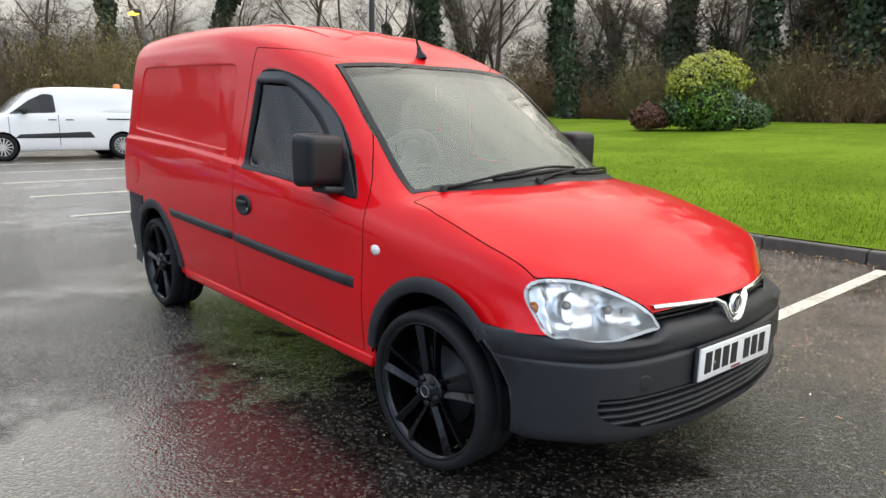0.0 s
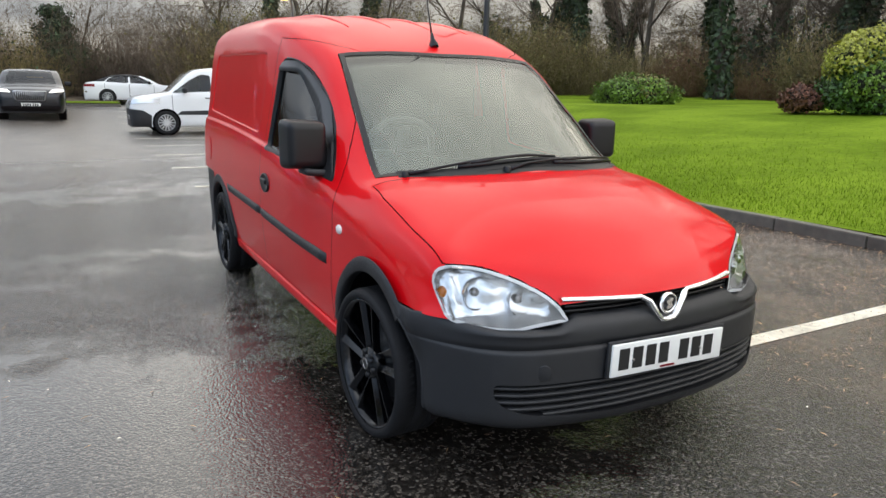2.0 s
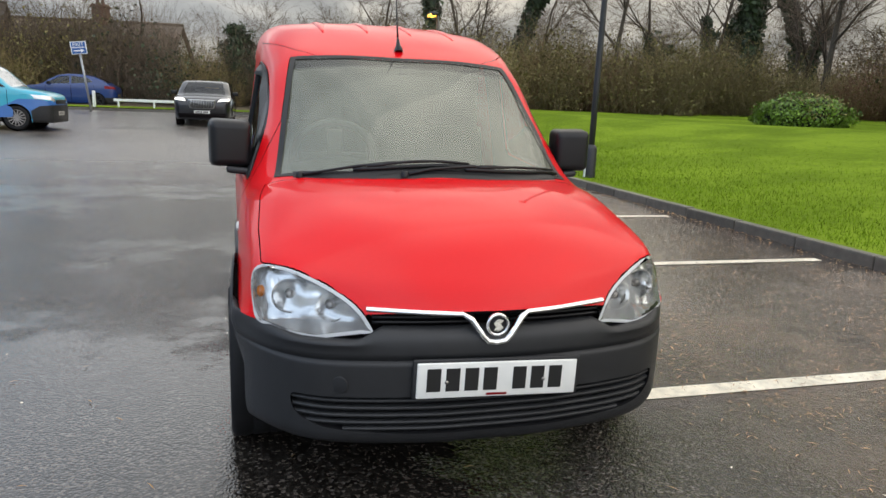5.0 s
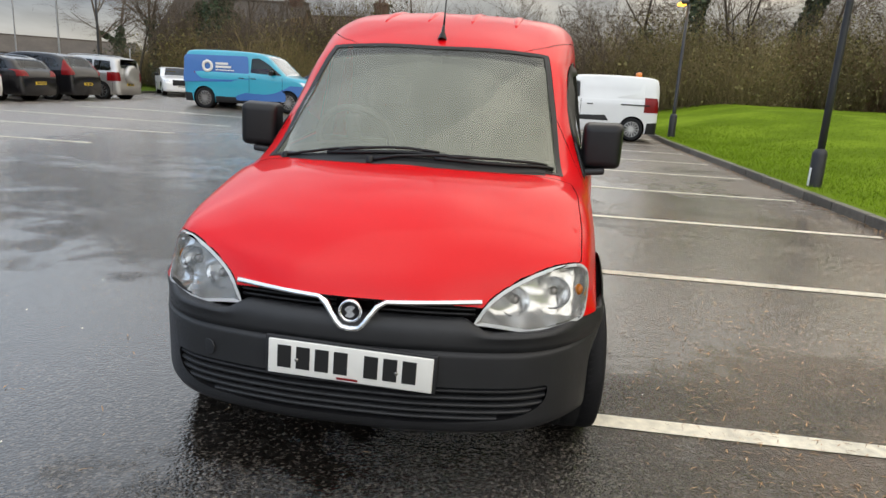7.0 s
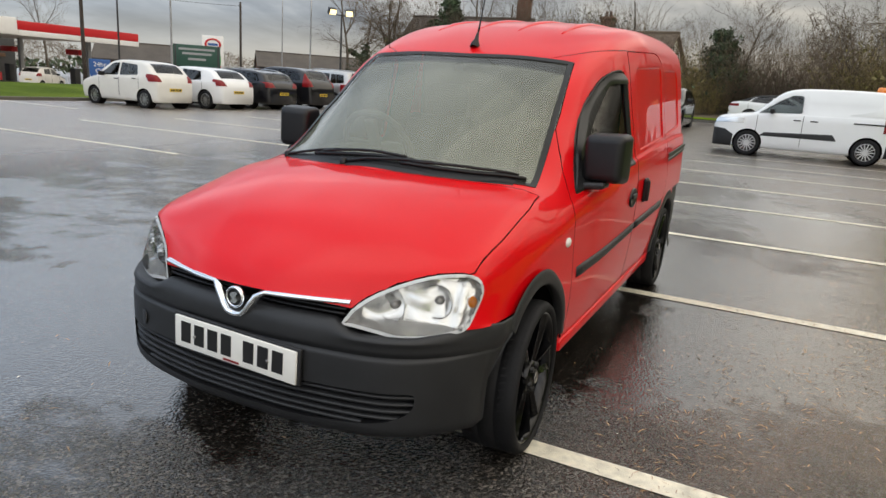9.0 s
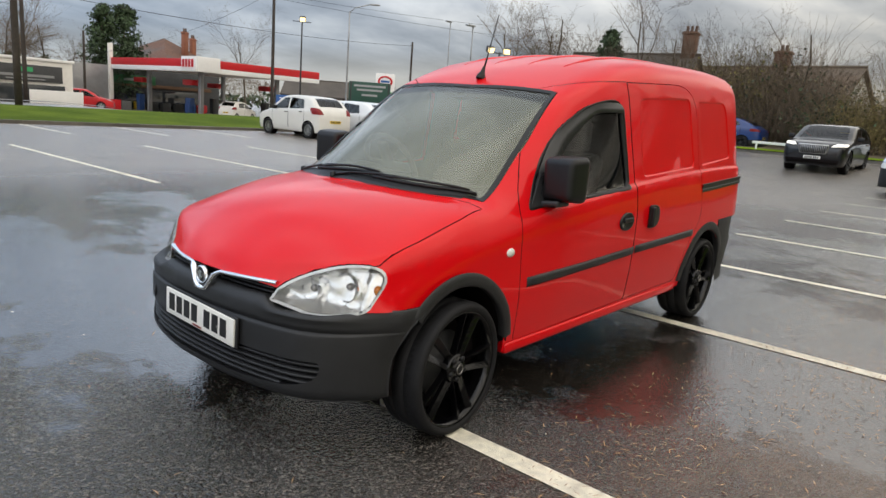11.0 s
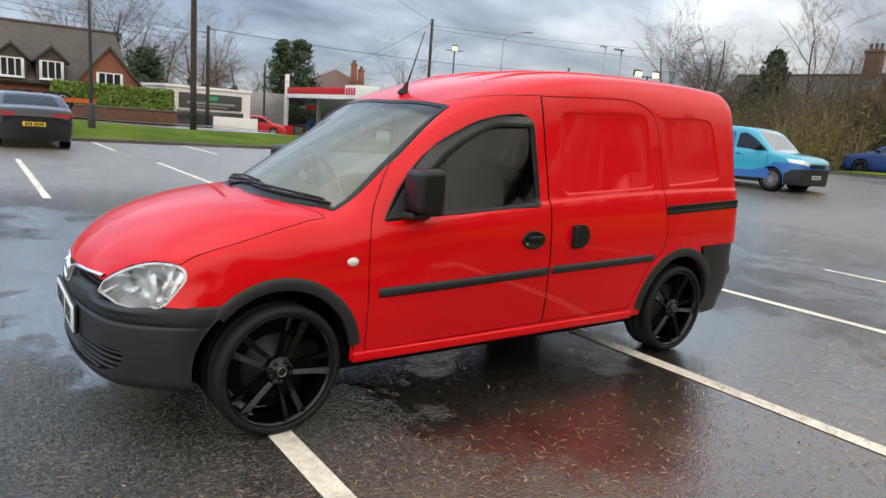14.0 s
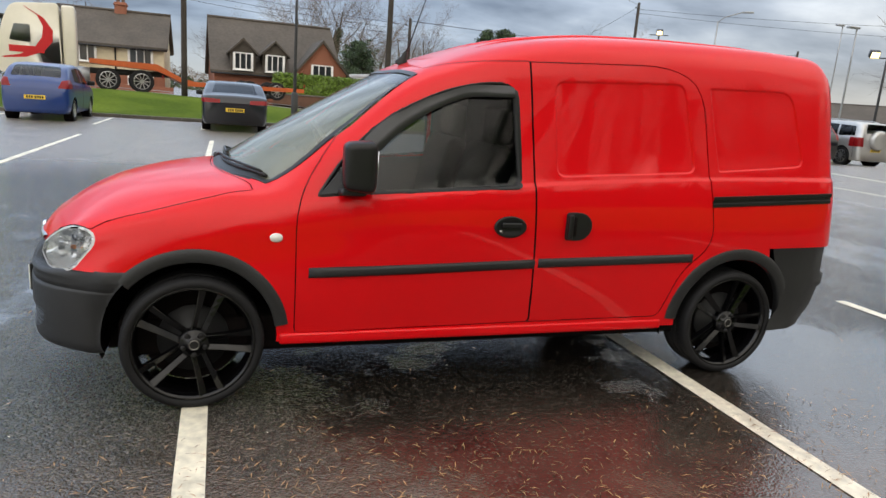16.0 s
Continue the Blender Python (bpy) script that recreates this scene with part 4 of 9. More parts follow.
def build_grille(parent):
    back = bmesh.new()
    rows = []
    for i in range(31):
        y = -0.39 + 0.78 * i / 30
        x = plan_front(abs(y)) - 0.095
        rows.append([back.verts.new((x, y, 0.67)), back.verts.new((x, y, 0.55))])
    for a, b in zip(rows, rows[1:]):
        back.faces.new((a[0], a[1], b[1], b[0]))
    part("grille_opening", back, GAP, parent)
    for z in (0.612, 0.628):
        for sgn in (1, -1):
            bm = tube_bm([(plan_front(y) - 0.062, sgn * y, z) for y in np.linspace(0.06, 0.37, 14)], 0.005, 6)
            part("grille_slat", bm, BLACK, parent)
    # chrome bar with the V in its middle
    line = [(0.388, 0.652), (0.30, 0.650), (0.18, 0.647), (0.105, 0.644), (0.080, 0.631), (0.045, 0.580), (0.028, 0.562), (0.0, 0.558)]
    path = [(-y, z) for y, z in line[:-1]] + line[::-1]
    bm = bmesh.new()
    rows = []
    for i, (y, z) in enumerate(path):
        a, b = path[max(i - 1, 0)], path[min(i + 1, len(path) - 1)]
        d = Vector((b[0] - a[0], b[1] - a[1])).normalized()
        nn = Vector((-d.y, d.x))
        h = 0.0085 if abs(y) > 0.09 else 0.0105
        x = plan_front(abs(y)) - 0.030 + 0.026 * min(max((0.652 - z) / 0.03, 0), 1) - (0.006 if z > 0.64 else 0) - 0.022 * min(max((abs(y) - 0.2) / 0.2, 0), 1)
        rows.append([bm.verts.new((x + dx, y + nn.x * h * k, z + nn.y * h * k)) for k, dx in ((1, -0.015), (0.85, 0.0), (0.3, 0.006), (-0.3, 0.006), (-0.85, 0.0), (-1, -0.015))])
    for a, b in zip(rows, rows[1:]):
        for j in range(5):
            bm.faces.new((a[j], a[j + 1], b[j + 1], b[j]))
    bmesh.ops.recalc_face_normals(bm, faces=bm.faces[:])
    part("grille_trim", bm, CHROME, parent, "chrome grille trim with a V in its middle")
    b = lathe([(0.034, -0.01), (0.034, 0.004), (0.031, 0.008), (0.027, 0.006), (0.0, 0.007)], 28, "x")
    bmesh.ops.transform(b, matrix=Matrix.Translation((0.692, 0, 0.614)), verts=b.verts)
    bm = b
    badge = part("badge", bm, BLACK, parent, "round chrome-ringed badge")
    b = lathe([(0.036, -0.004), (0.036, 0.006), (0.032, 0.010), (0.028, 0.006)], 28, "x")
    bmesh.ops.transform(b, matrix=Matrix.Translation((0.6925, 0, 0.614)), verts=b.verts)
    part("badge_ring", b, CHROME, badge)
    b = extrude_poly(rounded([(-0.016, -0.016), (0.004, -0.02), (0.018, -0.008), (0.006, 0.002), (0.018, 0.016), (-0.002, 0.02), (-0.018, 0.006), (-0.006, -0.004)], 0.006, 3), 0.004, "x", 0.0)
    bmesh.ops.transform(b, matrix=Matrix.Translation((0.6985, 0, 0.614)), verts=b.verts)
    part("badge_shape", b, CHROME, badge, smooth=False)


def arch_flare(cx, sign, start, end, outer, inner, name="arch_flare"):
    """Black plastic lip round a wheel opening."""
    bm = bmesh.new()
    rows = []
    n = 30
    for i in range(n + 1):
        a = radians(start + (end - start) * i / n)
        c, s = math.cos(a), math.sin(a)
        row = []
        for r, out in ((outer, 0.001), (outer - 0.006, 0.006), (outer * 0.6 + inner * 0.4, 0.010), (inner + 0.006, 0.011), (inner, 0.006), (inner + 0.004, -0.03)):
            x, z = cx + r * c, 0.305 + r * s
            y = min(side_y(x, max(z, 0.30)), 0.81) if r > inner - 0.001 else 0.80
            row.append(bm.verts.new((x, sign * (max(y, 0.785) + out), z)))
        rows.append(row)
    for a, b in zip(rows, rows[1:]):
        for k in range(5):
            bm.faces.new((a[k], a[k + 1], b[k + 1], b[k]))
    bmesh.ops.recalc_face_normals(bm, faces=bm.faces[:])
    return part(name, bm, PLASTIC, van, "black plastic wheel-arch lip")


def wheel_well(cx, sign):
    bm = bmesh.new()
    rows = []
    for i in range(21):
        a = radians(-16 + 192 * i / 20)
        rim_y = 0.79 if math.sin(a) > 0.62 or math.cos(a) < 0 else 0.715
        r = 0.345 if rim_y > 0.75 else 0.375
        rows.append([bm.verts.new((cx + r * math.cos(a), sign * y, 0.305 + r * math.sin(a))) for y in (rim_y, 0.45)])
    for a, b in zip(rows, rows[1:]):
        bm.faces.new((a[0], a[1], b[1], b[0]))
    bm.faces.new([r[1] for r in rows])
    part("wheel_well", bm, GAP, van)


def van_wheel(cx, sign, face=0.806, steer=0.0):
    """A tyre on a black alloy with five twin spokes."""
    R = VAN_Z
    w = part("wheel", lathe([(0.236, -0.19), (0.248, -0.185), (0.244, -0.17), (0.232, -0.15), (0.232, -0.03), (0.240, -0.012), (0.2465, -0.006), (0.2465, 0.0), (0.238, -0.004), (0.228, -0.02), (0.222, -0.06), (0.222, -0.17)], 48, "y"),
             RIM, van, "gloss black alloy wheel with twin spokes", matrix=pose(cx, sign * face, R, 0, 0, 180 * (sign < 0) + steer))
    tyre = lathe([(0.244, -0.195), (0.262, -0.203), (0.276, -0.196), (0.2845, -0.18), (0.285, -0.165), (0.282, -0.163), (0.282, -0.158), (0.2855, -0.155), (0.2855, -0.13), (0.282, -0.128), (0.282, -0.122), (0.2855, -0.12), (0.2855, -0.07), (0.282, -0.068), (0.282, -0.062), (0.2855, -0.06),
                  (0.285, -0.022), (0.282, -0.008), (0.275, 0.003), (0.262, 0.008), (0.250, 0.004), (0.244, -0.004)], 64, "y")
    tyre_ob = part("tyre", tyre, RUBBER, w, "low-profile tyre")
    bm = bmesh.new()
    for i in range(72):
        a = 2 * math.pi * i / 72
        for y0, y1, sk in ((-0.022, -0.006, 0.0), (-0.055, -0.026, 0.03), (-0.175, -0.135, -0.03)):
            vs = []
            for aa, y, r in ((a - 0.012, y0, 0.2868), (a + 0.012, y0, 0.2868), (a + 0.012 + sk, y1, 0.2868 if y1 < -0.01 else 0.2835), (a - 0.012 + sk, y1, 0.2868 if y1 < -0.01 else 0.2835)):
                vs.append(bm.verts.new((r * math.cos(aa), y, r * math.sin(aa))))
            bm.faces.new(vs)
    tagged(part("tread_block", bm, RUBBER, tyre_ob, smooth=False), kind="stuff")
    for i in range(5):
        mid = math.pi / 2 + (0.314 if sign > 0 else -0.03) + 2 * math.pi * i / 5
        for off in (-0.20, 0.20):
            bm = bmesh.new()
            rows = []
            for k in range(7):
                t = k / 6
                r = 0.040 + t * 0.190
                lat = math.copysign(0.020 + 0.019 * t ** 1.3, off)
                wd = 0.0105 + 0.005 * t * t
                y = -0.022 + 0.017 * t
                c, s = math.cos(mid), math.sin(mid)
                tx, tz = -s, c
                rows.append([bm.verts.new((r * c + tx * (lat + q * wd), y + h, r * s + tz * (lat + q * wd))) for q, h in ((-1, -0.03), (-1, -0.012), (off * 4 - 0.12, 0.0), (off * 4 + 0.12, 0.0), (1, -0.012), (1, -0.03))])
            for a_, b_ in zip(rows, rows[1:]):
                for j in range(5):
                    bm.faces.new((a_[j], a_[j + 1], b_[j + 1], b_[j]))
            bmesh.ops.recalc_face_normals(bm, faces=bm.faces[:])
            part("spoke", bm, RIM, w, smooth=False)
    hub = part("hub", lathe([(0.062, -0.05), (0.062, -0.022), (0.055, -0.014), (0.034, -0.012), (0.032, -0.004), (0.0, -0.003)], 28, "y"), RIM, w)
    cap = lathe([(0.026, -0.003), (0.026, -0.0005), (0.022, 0.0), (0, 0.0)], 24, "y")
    part("centre_cap", cap, BLACK, hub, "round black centre cap")
    part("cap_ring", lathe([(0.021, -0.001), (0.021, 0.002), (0.018, 0.002), (0.018, -0.001)], 24, "y"), BRUSHED, hub)
    for i in range(5):
        a = 2 * math.pi * i / 5 + math.pi / 2 + 0.63
        b = lathe([(0.0115, -0.03), (0.0115, -0.006), (0.008, -0.003), (0, -0.003)], 8, "y")
        bmesh.ops.transform(b, matrix=Matrix.Translation((0.046 * math.cos(a), 0, 0.046 * math.sin(a))), verts=b.verts)
        part("wheel_nut", b, BLACK, hub)
    disc = lathe([(0.145, -0.10), (0.145, -0.088), (0.075, -0.088), (0.07, -0.06), (0.0, -0.06)], 36, "y")
    part("brake_disc", disc, PLASTIC, w)
    part("brake_drum_plate", lathe([(0.20, -0.13), (0.0, -0.13)], 32, "y"), GAP, w)
    return w


def build_van_details():
    for cx, st in ((0.0, 3.0), (-2.716, 0.0)):
        for sign in (1, -1):
            van_wheel(cx, sign, steer=st if cx == 0 else 0)
            wheel_well(cx, sign)
    for sign in (1, -1):
        arch_flare(0.0, sign, 42, 172, 0.385, 0.328)
        arch_flare(-2.716, sign, 2, 186, 0.400, 0.335)
    # rear bumper corner pieces and the bar between
    rb = bmesh.new()
    rows = []
    for z, o in ((0.27, -0.06), (0.30, -0.015), (0.36, 0.0), (0.47, 0.0), (0.485, 0.045), (0.53, 0.05), (0.548, 0.004), (0.705, -0.004), (0.712, -0.012)):
        pts = [(min(-2.93, -2.716 - math.sqrt(max(0.365 ** 2 - (z - 0.305) ** 2, 0))), 0.806), (-3.12, 0.806), (-3.24, 0.797), (-3.33, 0.77), (-3.39, 0.71), (-3.425, 0.60), (-3.44, 0.3), (-3.443, 0.0)]
        pts = pts + [(x, -y) for x, y in pts[-2::-1]]
        row = []
        for x, y in pts:
            back = min(max((-3.2 - x) / 0.25, 0), 1)
            row.append(rb.verts.new((x - o * back - (0 if z > 0.4 else -0.12 * (0.4 - z) / 0.13 * (1 - back * 0.3)), y + math.copysign(min(o, 0.0) * 0.4, y), z - (0.03 * (1 - back) if z < 0.29 else 0))))
        rows.append(row)
    for a, b in zip(rows, rows[1:]):
        for i in range(len(a) - 1):
            rb.faces.new((a[i], a[i + 1], b[i + 1], b[i]))
    bmesh.ops.recalc_face_normals(rb, faces=rb.faces[:])
    part("rear_bumper", rb, PLASTIC, van, "unpainted dark grey rear bumper")
    # sill, floor pan
    part("floor_pan", box_bm(3.3, 1.40, 0.16, (-1.35, 0, 0.285), 0.02), GAP, van)
    # unseen underbody parts, added to block the lawn's light and reflection below the van
    part("front_subframe", box_bm(0.55, 0.95, 0.10, (0.12, 0, 0.205), 0.03), GAP, van)
    part("exhaust_box", box_bm(0.75, 0.30, 0.12, (-2.25, -0.28, 0.215), 0.05), GAP, van)
    part("exhaust_pipe", tube_bm([(-0.2, -0.1, 0.20), (-1.2, -0.1, 0.19), (-1.9, -0.28, 0.20)], 0.03, 8), GAP, van)
    part("rear_axle_beam", tube_bm([(-2.60, -0.6, 0.235), (-2.60, 0.6, 0.235)], 0.06, 8), GAP, van)
    part("fuel_tank", box_bm(0.8, 0.62, 0.14, (-1.75, 0.25, 0.225), 0.05), GAP, van)
    for sign in (1, -1):
        part("sill", box_bm(1.95, 0.05, 0.05, (-1.32, sign * 0.765, 0.288), 0.012), RED, van)
        # repeater lamp
        b = lathe([(0.022, -0.004), (0.022, 0.004), (0.015, 0.009), (0, 0.011)], 20, "y")
        bmesh.ops.transform(b, matrix=Matrix.Translation((-0.325, sign * side_y(-0.325, 0.738), 0.738)) @ Matrix.Diagonal((1.25, sign, 0.9, 1)), verts=b.verts)
        part("side_repeater", b, PLATE_WHITE, van, "clear side repeater lamp")
    # slide rail on the left flank
    bm = bmesh.new()
    rows = []
    for i in range(9):
        x = -2.485 - i / 8 * 0.775
        z = 0.942 + i / 8 * 0.038
        rows.append([bm.verts.new((x, side_y(x, z) + o, z + dz)) for dz, o in ((0.028, 0.0), (0.026, 0.008), (0.010, 0.008), (0.006, 0.003), (-0.006, 0.003), (-0.010, 0.008), (-0.026, 0.008), (-0.028, 0.0))])
    for a, b in zip(rows, rows[1:]):
        for k in range(7):
            bm.faces.new((a[k], a[k + 1], b[k + 1], b[k]))
    bmesh.ops.recalc_face_normals(bm, faces=bm.faces[:])
    part("slide_rail", bm, BLACK, van, "black sliding-door rail", smooth=False)
    # filler flap on the right flank
    bm = lathe([(0.085, 0.0), (0.085, 0.0022), (0.080, 0.003), (0.0, 0.003)], 28, "y")
    bmesh.ops.transform(bm, matrix=Matrix.Translation((-3.02, -side_y(-3.02, 0.86) - 0.0005, 0.86)) @ Matrix.Diagonal((1, -1, 1, 1)), verts=bm.verts)
    part("filler_flap", bm, RED, van)
    # roof ribs
    for y in (-0.36, -0.12, 0.12, 0.36):
        pts = []
        for s in np.linspace(-1.30, -3.15, 26):
            sec = van_section(float(s))
            z = np.interp(abs(y), [p.x for p in sec[::-1]], [p.y for p in sec[::-1]])
            w = min(max((-2.7 - s) / 0.6, 0), 1) ** 1.5
            pts.append((s + w * (z - 0.69) * 0.11, y, z - 0.004))
        bm = tube_bm(pts, [0.004 + 0.009 * min(1, i / 3, (25 - i) / 3) for i in range(26)], 8)
        for v in bm.verts:
            v.co.y = y + (v.co.y - y) * 2.2
        part("roof_rib", bm, RED, van)
    # aerial
    base = lathe([(0.030, -0.006), (0.028, 0.01), (0.014, 0.035), (0.009, 0.065), (0.004, 0.075), (0.0, 0.076)], 16)
    bmesh.ops.transform(base, matrix=pose(-1.02, 0, 1.518, 0, -18, 0) @ Matrix.Diagonal((1.3, 0.75, 1, 1)), verts=base.verts)
    aerial = part("aerial_base", base, BLACK, van)
    part("aerial_rod", tube_bm([(-1.04, 0, 1.57), (-1.07, 0, 1.66), (-1.14, 0.0, 1.88)], [0.006, 0.004, 0.0025], 8), BLACK, aerial)
    # cowl under the screen
    bm = bmesh.new()
    rows = []
    for i in range(29):
        y = -0.565 + 1.13 * i / 28
        a = abs(y)
        xf = BONNET_BACK(a)
        rows.append([bm.verts.new((xf + 0.006, y, screen_z(xf + 0.006, y) - 0.010)), bm.verts.new((xf - 0.012, y, screen_z(xf - 0.012, y) + 0.001)), bm.verts.new((xf - 0.055, y, screen_z(xf - 0.055, y) + 0.002))])
    for a, b in zip(rows, rows[1:]):
        for k in range(2):
            bm.faces.new((a[k], a[k + 1], b[k + 1], b[k]))
    bmesh.ops.recalc_face_normals(bm, faces=bm.faces[:])
    part("scuttle_panel", bm, BLACK, van, "black scuttle panel below the windscreen")
    # seal round the screen
    ring = []
    for x, y in windscreen_poly():
        ring.append((x, y))
    dense = []
    for i in range(len(ring)):
        p, q = ring[i], ring[(i + 1) % len(ring)]
        for k in range(6):
            dense.append((p[0] + (q[0] - p[0]) * k / 6, p[1] + (q[1] - p[1]) * k / 6))
    bm = bmesh.new()
    a = [bm.verts.new((x, y, screen_z(x, y) + 0.003)) for x, y in dense]
    b = [bm.verts.new((-0.53 + (x + 0.53) * 0.95, y * 0.962, screen_z(-0.53 + (x + 0.53) * 0.95, y * 0.962) - 0.0015)) for x, y in dense]
    for i in range(len(dense)):
        j = (i + 1) % len(dense)
        bm.faces.new((a[i], b[i], b[j], a[j]))
    bmesh.ops.recalc_face_normals(bm, faces=bm.faces[:])
    part("screen_seal", bm, BLACK, van, "black windscreen seal")
    # dark shade band along the top of the glass
    bm = bmesh.new()
    rows = []
    for i in range(25):
        y = -0.52 + 1.04 * i / 24
        rows.append([bm.verts.new((x, y, screen_z(x, y) - 0.010)) for x in (-0.925, -0.885, -0.845)])
    for a, b in zip(rows, rows[1:]):
        for k in range(2):
            bm.faces.new((a[k], a[k + 1], b[k + 1], b[k]))
    part("shade_band", bm, SHADE, van, "dark tinted band at the top of the windscreen")
    # wipers: a thin cranked arm, a sprung bridge and the blade under it, lying along the foot of the glass
    for y0, y1, y2, out in ((-0.54, -0.32, 0.165, 0.058), (-0.14, 0.13, 0.595, 0.050)):
        def along(y, out_, lift_):
            x = BONNET_BACK(abs(y)) - out_
            return (x, y, screen_z(x, y) + lift_)

        def blade(t, lift_):
            return along(y1 + (y2 - y1) * t, out + 0.012 * t, lift_)
        arm = part("wiper_arm", tube_bm([along(y0, 0.022, 0.004), along(y0 + (y1 - y0) * 0.4, 0.040, 0.012), blade(0.02, 0.020), blade(0.25, 0.025), blade(0.5, 0.025)], [0.009, 0.006, 0.006, 0.006, 0.005], 6), BLACK, van, "black wiper")
        part("wiper_blade", tube_bm([blade(t, 0.006) for t in np.linspace(-0.03, 1, 14)], 0.0095, 6), BLACK, arm)
        part("wiper_bridge", tube_bm([blade(t, 0.016 + 0.009 * math.sin(math.pi * (t - 0.08) / 0.86)) for t in np.linspace(0.08, 0.94, 12)], 0.0065, 6), BLACK, arm)
        part("wiper_pivot", lathe([(0.016, -0.01), (0.016, 0.010), (0.010, 0.016), (0.0, 0.017)], 12), BLACK, arm, matrix=Matrix.Translation(along(y0, 0.022, 0.004)))
    part("mirror_mount", box_bm(0.03, 0.05, 0.04, (-0.86, 0.0, screen_z(-0.86, 0.0) - 0.03), 0.008), LINING, van)


def screen_z(x, y):
    """Height of the windscreen surface over (x, y)."""
    s = x
    for _ in range(12):
        s = x + bend(s) * drop(abs(y))
    sec = van_section(min(max(s, -0.95), -0.05))[::-1]
    return float(np.interp(abs(y), [p.x for p in sec[:16]], [p.y for p in sec[:16]]))


def build_cabin():
    """What shows through the glass: lining, dashboard, wheel, seats, bulkhead."""
    bm = van_shell(0.03, 0.0, -1.75)
    for t in (left, right):
        bmesh.ops.delete(bm, geom=cut(bm, [(-0.55 + (x + 0.55) * 1.03, 1.15 + (z - 1.15) * 1.04) for x, z in WINDOW], (0, 2), t), context="FACES")
    bmesh.ops.delete(bm, geom=[f for f in bm.faces if (-1.06 < f.calc_center_median().x < 0.2 and f.calc_center_median().z > 0.93 and abs(f.calc_center_median().y) < 0.57)], context="FACES")
    bmesh.ops.delete(bm, geom=[f for f in bm.faces if f.calc_center_median().x < -1.72 or f.calc_center_median().z < 0.33 or (f.calc_center_median().x > -0.44 and f.calc_center_median().z < 0.93)], context="FACES")
    part("cabin_lining", bm, LINING, van)
    part("bulkhead", box_bm(0.02, 1.28, 1.16, (-1.66, 0, 0.93), 0.005), LINING, van)
    bm = bmesh.new()
    rows = []
    for i in range(21):
        y = -0.57 + 1.14 * i / 20
        hump = 0.04 * math.exp(-((y + 0.36) / 0.16) ** 2)
        rows.append([bm.verts.new(p) for p in ((-0.16 - 0.9 * drop(abs(y)) , y, 0.945), (-0.36, y, 0.985 + hump * 0.6), (-0.52, y, 0.98 + hump), (-0.60, y, 0.93 + hump), (-0.62, y, 0.70), (-0.52, y, 0.45))])
    for a, b in zip(rows, rows[1:]):
        for k in range(5):
            bm.faces.new((a[k], a[k + 1], b[k + 1], b[k]))
    bmesh.ops.recalc_face_normals(bm, faces=bm.faces[:])
    part("dashboard", bm, LINING, van, "grey plastic dashboard")
    wheel = lathe([(0.185 + 0.016 * math.cos(a), 0.016 * math.sin(a)) for a in np.linspace(0, 2 * math.pi, 10)], 36)
    bmesh.ops.transform(wheel, matrix=pose(-0.70, -0.36, 1.0, 0, -62, 0), verts=wheel.verts)
    sw = part("steering_wheel", wheel, WHEEL_GREY, van, "grey steering wheel")
    b = box_bm(0.30, 0.07, 0.03, (0, 0, 0), 0.012)
    box_bm(0.06, 0.32, 0.02, (0, 0, 0), 0.008, 2, b)
    bmesh.ops.transform(b, matrix=pose(-0.69, -0.36, 0.995, 0, -62, 0), verts=b.verts)
    part("wheel_spokes", b, WHEEL_GREY, sw)
    for y in (-0.36, 0.36):
        b = box_bm(0.12, 0.46, 0.56, (0, 0, 0.28), 0.05, 3)
        bmesh.ops.transform(b, matrix=pose(-1.30, y, 0.60, 0, -14, 0), verts=b.verts)
        seat = part("seat_back", b, CLOTH, van, "dark cloth seat")
        b = box_bm(0.50, 0.47, 0.16, (-1.08, y, 0.56), 0.05, 3)
        part("seat_cushion", b, CLOTH, seat)
        b = box_bm(0.09, 0.25, 0.18, (-1.46, y, 1.24), 0.035, 3)
        part("headrest", b, CLOTH, seat)
        part("headrest_post", tube_bm([(-1.44, y, 1.10), (-1.455, y, 1.2)], 0.012, 6), BLACK, seat)


build_van()
build_bumper()
build_van_details()
build_cabin()

# ---------------------------------------------------------------- ground
def ss(t):
    t = min(max(t, 0.0), 1.0)
    return t * t * (3 - 2 * t)


def g(x, y):
    """Height of the tarmac: flat round the van, rising gently towards the exit, falling beyond the road."""
    q = -x - 0.35 * y
    z = 0.5 * ss((q - 16) / 15) * ss((y + 17) / 7)
    if y < -36:
        z -= 0.9 * ss((-36 - y) / 12) * ss((-x - 10) / 8)
    return z


def lawn(x, y):
    """Height of the grass bank behind the kerb."""
    d = y - 4.6
    rise = 0.95 * ss(d / (13.0 if x > -14 else max(5.5, 13.0 + (x + 14) * 0.7)))
    return g(x, 4.5) * 0.5 + 0.107 + rise * 0.92 + 0.2 * ss((y - 18) / 12) + 0.03 * noise.noise((x * 0.3, y * 0.3, 0))


